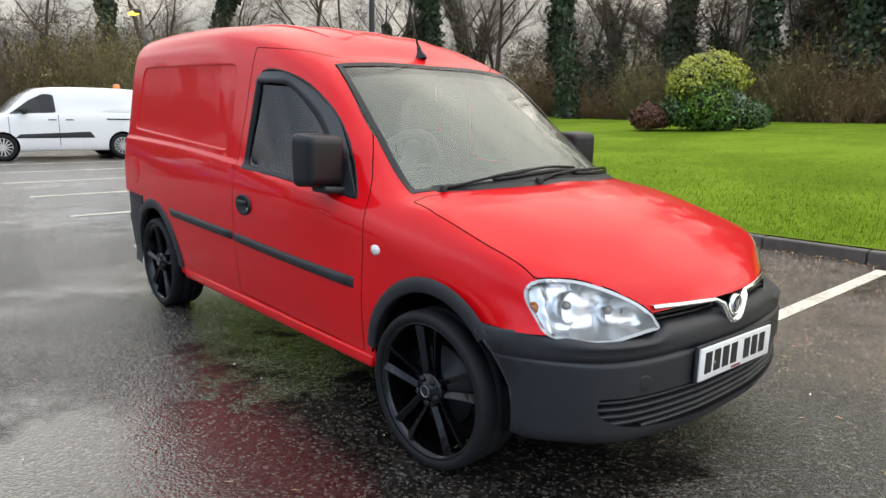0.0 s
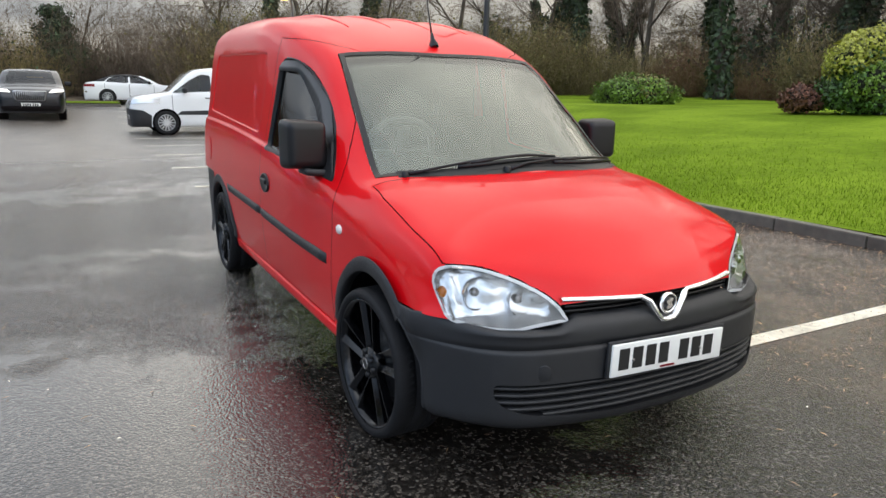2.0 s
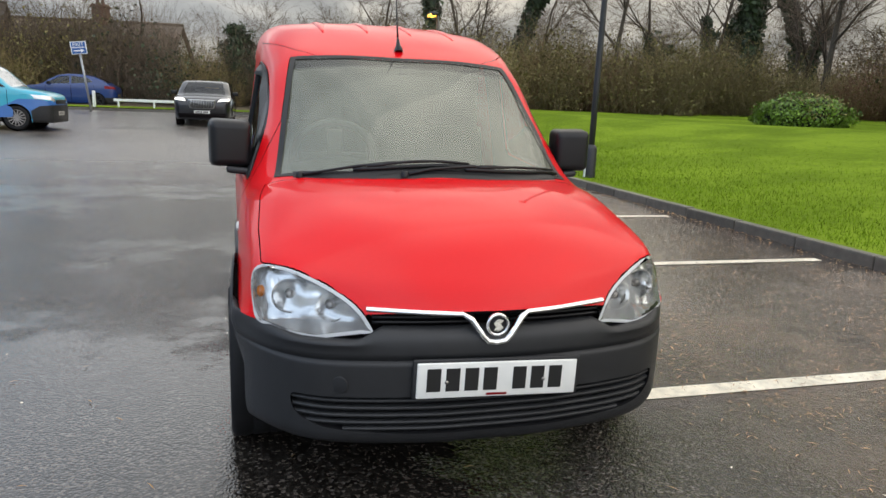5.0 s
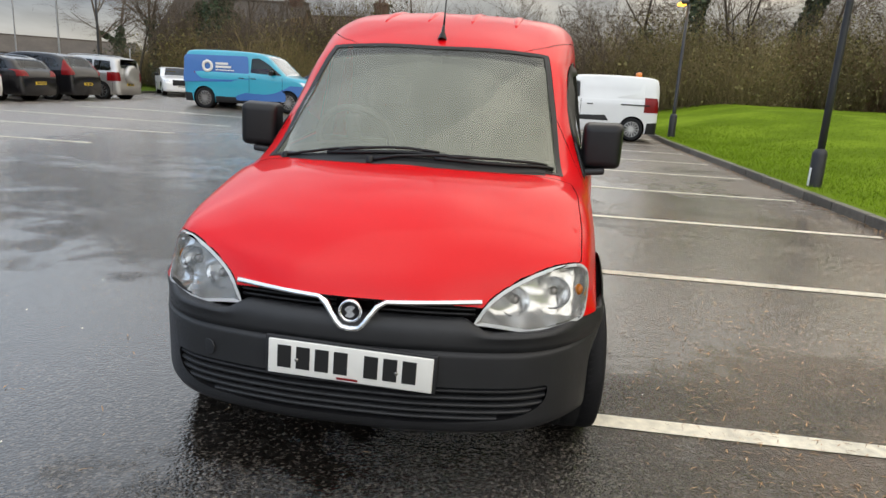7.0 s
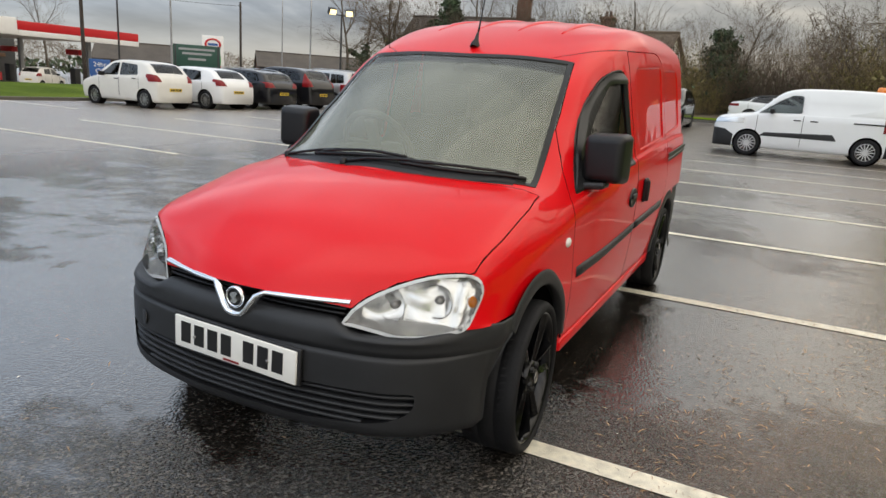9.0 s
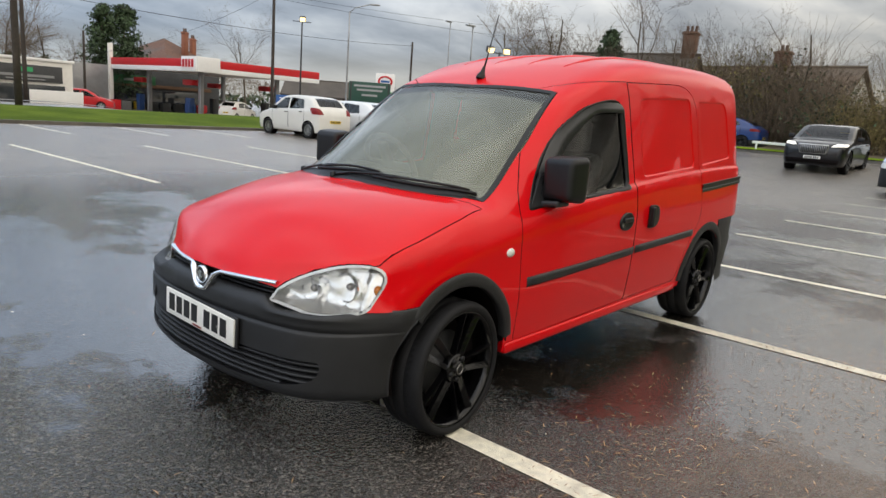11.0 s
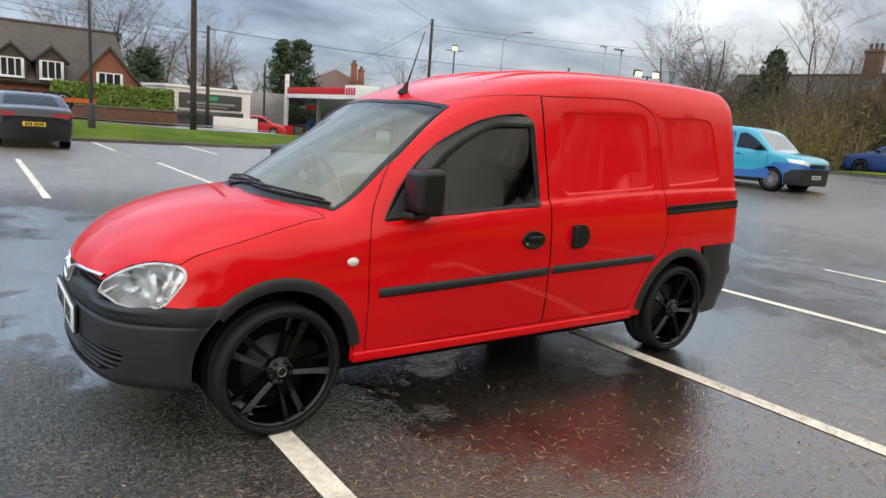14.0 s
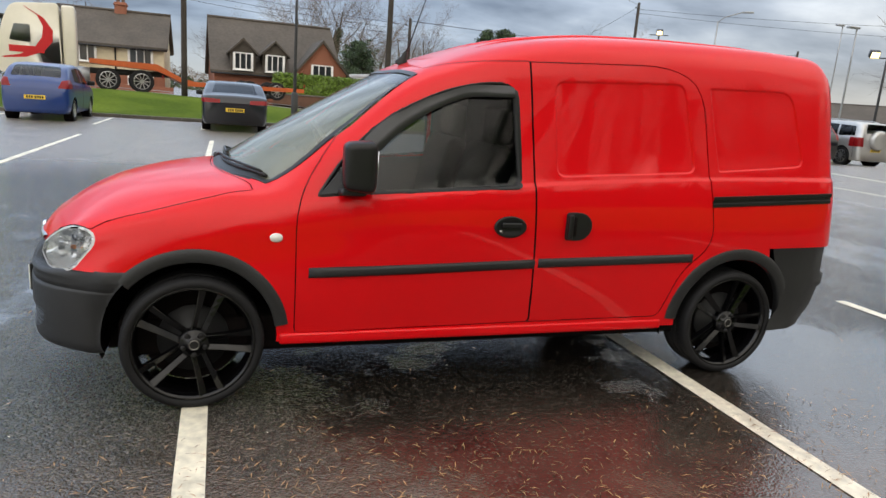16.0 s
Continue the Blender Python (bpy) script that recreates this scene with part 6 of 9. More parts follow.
def make_car(name, label, category, paint, m, L, W, H, wb, fo, r, top, belt, windows, ws=None, rs=None, clad=(), front_lamp=None, tail_lamp=None,
             rim=ALLOY, spokes=10, plates=(PLATE_WHITE, PLATE_YELLOW), glass_mat=None, lamp_mat=None, tail_mat=None, grille=None, handles=(), strip=None, group="", tumble=0.27, clad_mat=None, rails=False, screen_mat=None, bands=()):
    """A whole car from its side outline. u runs from the nose (0) to the tail (L)."""
    car = thing(name, label, category, m, group)
    glass_mat = glass_mat or DARK_GLASS
    tf, bf = curve(*top), curve(*belt)
    plan = curve((0, 0.76), (0.06, 0.87), (0.2, 0.945), (0.5, 0.985), (L * 0.4, 1.0), (L - 0.7, 0.99), (L - 0.2, 0.95), (L - 0.05, 0.90), (L, 0.84))

    def section(u):
        w, zt = W / 2 * plan(u), tf(u)
        zb = min(bf(u), zt - 0.03)
        cab = max(zt - bf(u), 0)
        c = min(1.0, cab / 0.22)
        yt = w * 0.88 * (1 - c) + (w * 0.955 - tumble * cab) * c
        k = [(w * 0.93, 0.21), (w * 0.985, 0.36), (w, 0.22 + 0.55 * (zb - 0.22)), (w * 0.99, zb - 0.05), (w * 0.965, zb),
             (yt + 0.02, zt - 0.02 - 0.05 * c), (yt - 0.06, zt - 0.008), (yt * 0.5, zt + 0.008), (0, zt + 0.014)]
        pts = [Vector((a, b, 0)) for a, b in k]
        out = []
        for i in range(8):
            a, b, cc, d = pts[max(i - 1, 0)], pts[i], pts[i + 1], pts[min(i + 2, 8)]
            ta, tb = (cc - a) * 0.4, (d - b) * 0.4
            ln = (cc - b).length
            ta = ta.normalized() * ln if ta.length > ln else ta
            tb = tb.normalized() * ln if tb.length > ln else tb
            for t in (0, 0.5):
                out.append(b * (1 + 2 * t) * (1 - t) ** 2 + ta * t * (1 - t) ** 2 + cc * t * t * (3 - 2 * t) + tb * t * t * (t - 1))
        out.append(pts[8])
        return out
    bm = bmesh.new()
    rows = []
    us = [0, 0.02, 0.05, 0.1, 0.16] + list(np.arange(0.24, L - 0.15, 0.085)) + [L - 0.12, L - 0.06, L - 0.02, L]
    for u in us:
        half = section(u)
        rows.append([bm.verts.new((fo - u, p.x, p.y)) for p in half] + [bm.verts.new((fo - u, -p.x, p.y)) for p in half[-2::-1]])
    for a, b in zip(rows, rows[1:]):
        for i in range(len(a) - 1):
            bm.faces.new((a[i], a[i + 1], b[i + 1], b[i]))
    bm.faces.new(rows[0][::-1])
    bm.faces.new(rows[-1])
    for row in zip(rows, rows[1:]):
        bm.faces.new((row[0][-1], row[0][0], row[1][0], row[1][-1]))
    bmesh.ops.recalc_face_normals(bm, faces=bm.faces[:])
    for cx in (0, -wb):
        for t in (left, right):
            fs = cut(bm, circle_poly(cx, r + 0.01, r + 0.045, 18), (0, 2), lambda c, t=t: t(c) and abs(c.y) > W * 0.3)
            bmesh.ops.delete(bm, geom=fs, context="FACES")
    body_parts = []
    for i, poly in enumerate(windows):
        p = rounded([(fo - u, z) for u, z in poly], 0.05, 3)
        for t in (left, right):
            body_parts.append(("side_window", lift(bm, cut(bm, p, (0, 2), lambda c, t=t: t(c) and abs(c.y) > W * 0.28)), glass_mat))
    # shut lines of the doors
    for poly in windows:
        for u in (min(q[0] for q in poly) - 0.02, max(q[0] for q in poly) + 0.035):
            zb = bf(u) - 0.03
            p = [(fo - u, 0.33), (fo - u, zb), (fo - u - 0.013, zb), (fo - u - 0.013, 0.33)]
            for t in (left, right):
                body_parts.append(("door_gap", lift(bm, cut(bm, p, (0, 2), lambda c, t=t: t(c) and abs(c.y) > W * 0.28)), GAP))
    for span, nm in ((ws, "windscreen"), (rs, "rear_window")):
        if span:
            a, b = fo - span[0], fo - span[1]
            q = rounded([(a, -span[2]), (a, span[2]), (b, span[3]), (b, -span[3])], 0.06, 3)
            body_parts.append((nm, lift(bm, cut(bm, q, (0, 1), lambda c: c.z > belt[0][1] - 0.1)), screen_mat if screen_mat and nm == "windscreen" else glass_mat))
    for poly, mt in bands:
        body_parts.append(("painted_band", lift(bm, cut(bm, [(fo - u, z) for u, z in poly], (0, 2), lambda c: True)), mt))
    for poly in clad:
        p = [(fo - u, z) for u, z in poly]
        body_parts.append(("cladding", lift(bm, cut(bm, p, (0, 2), lambda c: True)), clad_mat or PLASTIC))
    for poly, nm, mt, test in ((front_lamp, "headlamp", lamp_mat or LAMP_GLASS, lambda c: c.x > fo - 0.75), (tail_lamp, "tail_lamp", tail_mat or RED_LENS, lambda c: c.x < fo - L + 0.45)):
        if poly:
            for s in (1, -1):
                p = [(s * y, z) for y, z in poly]
                lamp = lift(bm, cut(bm, p, (1, 2), lambda c, test=test, s=s: test(c) and c.y * s > 0))
                lamp.normal_update()
                for v in lamp.verts:
                    v.co += v.normal * 0.004
                body_parts.append((nm, lamp, mt))
    body = part("body", bm, paint, car)
    for nm, b, mt in body_parts:
        if len(b.faces):
            part(nm, b, mt, car)
        else:
            b.free()
    for cx in (0, -wb):
        for s in (1, -1):
            car_wheel(car, cx, W / 2 - 0.03, r, s, rim, spokes)
            part("wheel_well", lathe([(r + 0.045, 0.0), (r + 0.045, -0.22), (0.0, -0.22)], 20, "y"), GAP, car, matrix=pose(cx, s * (W / 2 - 0.04), r + 0.01, 0, 0, 180 * (s < 0)))
    part("cabin", box_bm(L * 0.42, W * 0.62, 0.25, (fo - L * 0.55, 0, bf(L * 0.5) - 0.22), 0.05), CLOTH, car)
    for s, x, pm in ((1, fo + 0.004, plates[0]), (-1, fo - L - 0.004, plates[1])):
        if pm:
            pl = part("number_plate", box_bm(0.012, 0.50, 0.105, (x, 0, 0.46 if s > 0 else 0.62), 0.003), pm, car, smooth=False)
            yy = -0.21
            for i in range(7):
                part("character_bar", box_bm(0.004, 0.04, 0.07, (x + s * 0.006, yy + 0.02, 0.46 if s > 0 else 0.62)), INK, pl, smooth=False)
                yy += 0.057 if i != 3 else 0.08
    if grille:
        gw, g0, g1, gm = grille
        part("grille", box_bm(0.03, gw, g1 - g0, (fo - 0.005, 0, (g0 + g1) / 2), 0.01), gm, car)
    for s in (1, -1):
        um = (ws[0] + 0.42) if ws else L * 0.3
        part("door_mirror", box_bm(0.10, 0.2, 0.14, (fo - um, s * (W / 2 + 0.09), bf(um) + 0.07), 0.03), clad_mat or BLACK, car)
        for u, z in handles:
            part("door_handle", box_bm(0.18, 0.03, 0.03, (fo - u, s * (W / 2 * 0.995), z), 0.008), BLACK, car)
        if strip:
            part("side_strip", extrude_poly(rounded([(fo - u, z) for u, z in strip], 0.02, 2), 0.03, "y", s * (W / 2 - 0.015) - 0.015, 0.006), PLASTIC, car)
    if rails:
        for s in (1, -1):
            pts = [(fo - u, s * (W / 2 * 0.72), tf(u) + 0.045 * (1 if 0 < i < 6 else -0.3)) for i, u in enumerate(np.linspace(L * 0.38, L * 0.86, 7))]
            part("roof_rail", tube_bm(pts, 0.014, 6), ALLOY, car)
    return car


def at(x, y, heading, dz=0.0):
    return pose(x, y, g(x, y) + dz, 0, 0, heading)


# white panel van, parked in the near row with its nose to the aisle
VAN_TOP = [(0, 0.80), (0.04, 0.92), (0.20, 1.02), (0.60, 1.09), (0.95, 1.14), (1.27, 1.40), (1.62, 1.70), (1.85, 1.78), (2.3, 1.825), (3.2, 1.84), (4.0, 1.82), (4.25, 1.79), (4.36, 1.70), (4.40, 1.45)]
VAN_BELT = [(0, 0.85), (1.0, 1.10), (2.2, 1.16), (4.4, 1.18)]
VAN_WINDOWS = [[(1.08, 1.13), (2.12, 1.18), (2.10, 1.62), (1.86, 1.64), (1.55, 1.48)]]
white_van = make_car("white_van", "white panel van with grey bumpers and an amber beacon", "van", WHITE_PAINT, at(-18.85, 0.60, -90), 4.40, 1.85, 1.84, 2.79, 0.89, 0.325, VAN_TOP, VAN_BELT, VAN_WINDOWS,
                     (0.98, 1.66, 0.70, 0.60), None, [[(-0.1, 0.15), (0.50, 0.15), (0.52, 0.52), (0.30, 0.66), (-0.1, 0.70)], [(4.08, 0.15), (4.6, 0.15), (4.6, 0.56), (4.10, 0.52)]],
                     [(0.46, 0.84), (0.62, 0.92), (0.92, 0.98), (0.92, 0.84), (0.62, 0.78)], [(0.78, 0.82), (0.95, 0.82), (0.95, 1.24), (0.80, 1.24)],
                     spokes=14, handles=((2.02, 1.0), (2.42, 1.0)), strip=[(1.16, 0.54), (3.0, 0.54), (2.88, 0.70), (1.28, 0.64)], tumble=0.16, screen_mat=PALE_SCREEN)
part("slide_rail", box_bm(0.82, 0.02, 0.035, (0.89 - 3.72, 0.915, 1.02), 0.005), BLACK, white_van)
beacon = part("beacon", lathe([(0.10, 0), (0.10, 0.05), (0.085, 0.11), (0.05, 0.13), (0.0, 0.13)], 20), AMBER, white_van, "amber roof beacon", matrix=pose(-2.95, 0.1, 1.84))
for u0, u1 in ((2.32, 3.05), (3.18, 3.95)):
    b = extrude_poly(rounded([(0.89 - u0, 1.20), (0.89 - u1, 1.20), (0.89 - u1, 1.62), (0.89 - u0, 1.62)], 0.06, 3), 0.012, "y", 0.0, 0.004)
    for v in b.verts:
        v.co.y += 0.93 - 0.16 * max(v.co.z - 1.17, 0) * 1.15 - 0.052
    part("pressed_panel", b, WHITE_PAINT, white_van)

teal_van = make_car("turquoise_van", "turquoise and blue panel van with a white round emblem", "van", TEAL_PAINT, at(-19.4, -7.25, 90), 4.40, 1.85, 1.84, 2.79, 0.89, 0.325, VAN_TOP, VAN_BELT, VAN_WINDOWS,
                    (0.98, 1.66, 0.70, 0.60), None, [[(-0.1, 0.15), (0.50, 0.15), (0.52, 0.52), (0.30, 0.66), (-0.1, 0.70)], [(4.08, 0.15), (4.6, 0.15), (4.6, 0.50), (4.10, 0.46)], [(1.24, 0.15), (3.3, 0.15), (3.3, 0.40), (1.24, 0.40)]],
                    [(0.46, 0.82), (0.62, 0.91), (0.90, 0.96), (0.90, 0.85), (0.62, 0.78)], [(0.78, 0.82), (0.95, 0.82), (0.95, 1.24), (0.80, 1.24)],
                    rim=BRUSHED, spokes=14, handles=((2.02, 1.0), (2.42, 1.0)), tumble=0.16, screen_mat=PALE_SCREEN, grille=(0.92, 0.72, 0.84, BLACK),
                    bands=[([(-0.1, 0.70), (0.30, 0.66), (0.52, 0.52), (0.52, 0.15), (1.15, 0.15), (1.15, 0.66), (0.80, 0.84), (0.35, 0.84), (-0.1, 0.78)], MIDBLUE_PAINT)])
for s in (1, -1):
    for nm, poly, mt in (("blue_panel", [(2.16, 0.90), (4.37, 0.80), (4.35, 1.66), (2.22, 1.68)], MIDBLUE_PAINT), ("blue_swoosh", [(0.95, 0.60), (1.5, 0.80), (2.6, 0.45), (2.6, 0.30), (0.95, 0.34)], MIDBLUE_PAINT)):
        b = extrude_poly(rounded([(0.89 - u, z) for u, z in poly], 0.08, 3), 0.008 * s, "y", 0.0)
        for v in b.verts:
            v.co.y += s * (0.917 - 0.16 * max(v.co.z - 1.17, 0) * 1.1 - 0.004)
        part(nm, b, mt, teal_van, smooth=False)
    em = lathe([(0.19, 0.0), (0.19, 0.006), (0.10, 0.006), (0.10, 0.0)], 28, "y")
    bmesh.ops.transform(em, matrix=Matrix.Translation((0.89 - 3.55, s * 0.905, 1.33)) @ Matrix.Diagonal((1, s, 1, 1)), verts=em.verts)
    part("emblem_ring", em, PLATE_WHITE, teal_van, "white ring emblem")
    for z, wd, hh in ((1.42, 0.42, 0.07), (1.32, 0.52, 0.07), (1.22, 0.62, 0.03)):
        part("lettering_bar", box_bm(wd, 0.006, hh, (0.89 - 3.28 + wd / 2, s * 0.908, z)), PLATE_WHITE, teal_van, smooth=False)

HATCH_TOP = [(0, 0.62), (0.1, 0.74), (0.5, 0.88), (0.80, 0.96), (1.2, 1.26), (1.55, 1.44), (2.0, 1.50), (2.7, 1.48), (3.15, 1.38), (3.45, 1.12), (3.60, 0.98), (3.67, 0.80)]
HATCH_BELT = [(0, 0.72), (0.9, 0.93), (2.2, 0.98), (3.67, 1.04)]
HATCH_WIN = [[(1.02, 0.97), (1.92, 1.0), (1.92, 1.40), (1.62, 1.38)], [(2.0, 1.0), (2.85, 1.04), (2.75, 1.36), (2.0, 1.41)]]
hatch = dict(top=HATCH_TOP, belt=HATCH_BELT, windows=HATCH_WIN, ws=(0.86, 1.52, 0.62, 0.52), rs=(3.06, 3.44, 0.50, 0.56),
             front_lamp=[(0.42, 0.66), (0.74, 0.72), (0.80, 0.86), (0.60, 0.82)], tail_lamp=[(0.52, 0.86), (0.80, 0.86), (0.80, 1.10), (0.60, 1.06)])
make_car("white_hatchback", "muddy white five-door hatchback parked by the verge", "car", DIRTY_WHITE, at(-14.1, -19.55, -90), 3.67, 1.66, 1.50, 2.39, 0.72, 0.29, group="cars parked along the verge", plates=(PLATE_WHITE, PLATE_YELLOW), handles=((1.85, 0.88), (2.7, 0.92)), **hatch)


def scaled(pts, kx, kz):
    return [(u * kx, z * kz) for u, z in pts]


def scaled_hatch(L, H):
    kx, kz = L / 3.67, H / 1.50
    h = hatch
    return dict(top=scaled(h["top"], kx, kz), belt=scaled(h["belt"], kx, kz), windows=[scaled(w, kx, kz) for w in h["windows"]],
                ws=(h["ws"][0] * kx, h["ws"][1] * kx, 0.64, 0.54), rs=(h["rs"][0] * kx, h["rs"][1] * kx, 0.52, 0.60),
                front_lamp=h["front_lamp"], tail_lamp=[(y * 1.06, z * kz) for y, z in h["tail_lamp"]])


make_car("white_hatchback", "clean white three-door hatchback parked by the verge", "car", WHITE_PAINT, at(-16.6, -19.6, -90), 4.24, 1.78, 1.43, 2.60, 0.86, 0.315, group="cars parked along the verge", **scaled_hatch(4.24, 1.43))
make_car("black_estate_car", "black estate car with silver roof rails", "car", BLACK_PAINT, at(-19.0, -19.9, -90), 4.70, 1.82, 1.48, 2.69, 0.95, 0.32, group="cars parked along the verge", rails=True,
         top=[(0, 0.62), (0.1, 0.74), (0.6, 0.90), (1.2, 0.98), (1.7, 1.26), (2.05, 1.43), (2.6, 1.48), (3.8, 1.44), (4.25, 1.36), (4.5, 1.08), (4.64, 0.98), (4.70, 0.78)],
         belt=[(0, 0.72), (1.2, 0.95), (4.7, 1.04)], windows=[[(1.5, 0.98), (2.5, 1.0), (2.5, 1.38), (2.1, 1.36)], [(2.58, 1.0), (3.4, 1.02), (3.4, 1.37), (2.58, 1.39)], [(3.48, 1.02), (4.2, 1.06), (4.0, 1.33), (3.48, 1.36)]],
         ws=(1.25, 2.02, 0.66, 0.56), rs=(4.22, 4.50, 0.54, 0.62), front_lamp=[(0.45, 0.66), (0.8, 0.72), (0.84, 0.86), (0.6, 0.82)], tail_lamp=[(0.5, 0.84), (0.86, 0.84), (0.86, 1.04), (0.6, 1.02)])
SUV = dict(top=[(0, 0.74), (0.08, 0.86), (0.5, 1.0), (1.05, 1.08), (1.5, 1.36), (1.85, 1.58), (2.4, 1.68), (3.4, 1.66), (3.95, 1.56), (4.25, 1.25), (4.42, 1.08), (4.50, 0.85)],
           belt=[(0, 0.82), (1.1, 1.06), (4.5, 1.14)], windows=[[(1.3, 1.09), (2.25, 1.11), (2.25, 1.56), (1.9, 1.52)], [(2.33, 1.11), (3.15, 1.13), (3.15, 1.56), (2.33, 1.58)], [(3.23, 1.13), (3.95, 1.2), (3.75, 1.48), (3.23, 1.54)]],
           ws=(1.1, 1.83, 0.68, 0.58), rs=(3.92, 4.28, 0.54, 0.62), front_lamp=[(0.48, 0.74), (0.8, 0.8), (0.86, 0.96), (0.62, 0.92)], tail_lamp=[(0.68, 0.95), (0.90, 0.92), (0.88, 1.5), (0.70, 1.45)])
make_car("black_suv", "black sport utility car with tall red tail lamps", "car", BLACK_PAINT, at(-21.5, -19.7, -90), 4.50, 1.82, 1.68, 2.62, 0.93, 0.35, group="cars parked along the verge", **SUV)
silver = make_car("silver_suv", "silver off-road car with a covered spare wheel", "car", SILVER_PAINT, at(-24.1, -19.3, -90), 4.10, 1.80, 1.70, 2.50, 0.85, 0.35, group="cars parked along the verge", rails=True, tumble=0.16,
                  top=[(0, 0.80), (0.08, 0.92), (0.5, 1.02), (1.05, 1.10), (1.45, 1.42), (1.75, 1.62), (2.2, 1.70), (3.6, 1.68), (3.98, 1.60), (4.07, 1.30), (4.10, 0.85)],
                  belt=SUV["belt"], windows=[[(1.3, 1.09), (2.15, 1.11), (2.15, 1.56), (1.8, 1.52)], [(2.23, 1.11), (3.0, 1.13), (3.0, 1.56), (2.23, 1.58)], [(3.08, 1.13), (3.8, 1.16), (3.75, 1.52), (3.08, 1.55)]],
                  ws=(1.1, 1.7, 0.68, 0.58), front_lamp=SUV["front_lamp"], tail_lamp=[(0.66, 0.75), (0.9, 0.75), (0.9, 1.1), (0.7, 1.1)])
part("spare_wheel", lathe([(0.36, 0), (0.37, -0.05), (0.36, -0.17), (0.30, -0.20), (0.0, -0.20)], 28, "x"), SILVER_PAINT, silver, "white-silver spare wheel cover", matrix=pose(-3.25, 0.05, 1.02))
part("rear_window", box_bm(0.02, 1.15, 0.42, (-3.21, 0, 1.40), 0.008), DARK_GLASS, silver)

SALOON = dict(top=[(0, 0.62), (0.1, 0.74), (0.6, 0.88), (1.35, 0.96), (1.9, 1.22), (2.3, 1.36), (2.8, 1.40), (3.4, 1.36), (4.0, 1.18), (4.4, 1.04), (4.66, 0.98), (4.75, 0.80)],
              belt=[(0, 0.70), (1.3, 0.92), (4.75, 1.0)], windows=[[(1.65, 0.96), (2.65, 0.98), (2.65, 1.32), (2.25, 1.28)], [(2.73, 0.98), (3.7, 1.02), (3.5, 1.22), (2.73, 1.32)]],
              ws=(1.42, 2.25, 0.68, 0.54), rs=(3.42, 4.30, 0.52, 0.62), front_lamp=[(0.46, 0.64), (0.82, 0.68), (0.86, 0.80), (0.62, 0.78)], tail_lamp=[(0.40, 0.80), (0.92, 0.80), (0.92, 0.92), (0.40, 0.90)])
make_car("black_fastback_car", "black fastback saloon parked with its tail to the aisle", "car", NAVY_PAINT, at(-0.53, -20.4, -90), 4.75, 1.86, 1.40, 2.79, 0.92, 0.34, group="cars parked along the verge", rim=STEEL_BLACK, **SALOON)
make_car("blue_hatchback", "bright blue tall hatchback parked by the verge", "car", BLUE_PAINT, at(4.55, -20.35, -90), 4.03, 1.70, 1.53, 2.53, 0.83, 0.30, group="cars parked along the verge", **scaled_hatch(4.03, 1.53))

electric = make_car("black_electric_suv", "black electric car with chrome slatted grille, headlamps lit", "car", BLACK_PAINT, at(-23.0, -2.75, 0), 4.68, 1.90, 1.56, 2.99, 0.84, 0.37, rim=STEEL_BLACK, spokes=5,
         top=[(0, 0.72), (0.06, 0.86), (0.4, 0.96), (1.0, 1.05), (1.6, 1.34), (2.0, 1.50), (2.6, 1.56), (3.5, 1.52), (4.1, 1.36), (4.45, 1.15), (4.62, 1.0), (4.68, 0.85)],
         belt=[(0, 0.80), (1.1, 1.02), (4.68, 1.12)], windows=[[(1.4, 1.06), (2.5, 1.08), (2.5, 1.48), (2.0, 1.42)], [(2.58, 1.08), (3.75, 1.14), (3.4, 1.42), (2.58, 1.48)]],
         ws=(1.08, 1.98, 0.72, 0.58), rs=(3.7, 4.4, 0.52, 0.62), front_lamp=[(0.50, 0.82), (0.90, 0.86), (0.90, 0.93), (0.60, 0.91)], lamp_mat=LAMP_ON, tail_lamp=[(0.45, 0.98), (0.92, 0.98), (0.92, 1.06), (0.45, 1.06)],
         grille=(0.84, 0.60, 0.86, BLACK), handles=((2.35, 0.92), (3.3, 0.95)))
surround = part("grille_surround", extrude_poly(rounded([(-0.46, 0.88), (0.46, 0.88), (0.40, 0.58), (-0.40, 0.58)], 0.07, 4), 0.02, "x", 0.835), ALLOY, electric, "chrome grille surround")
part("grille_mesh", extrude_poly(rounded([(-0.43, 0.855), (0.43, 0.855), (0.375, 0.605), (-0.375, 0.605)], 0.06, 4), 0.012, "x", 0.846), BLACK, surround)
for k in range(15):
    yy = -0.37 + 0.74 * k / 14
    part("grille_slat", box_bm(0.012, 0.014, 0.23, (0.862, yy, 0.73), 0.003, 1), ALLOY, surround)
part("lower_intake", extrude_poly(rounded([(-0.80, 0.42), (0.80, 0.42), (0.74, 0.27), (-0.74, 0.27)], 0.05, 3), 0.015, "x", 0.836), GAP, electric)
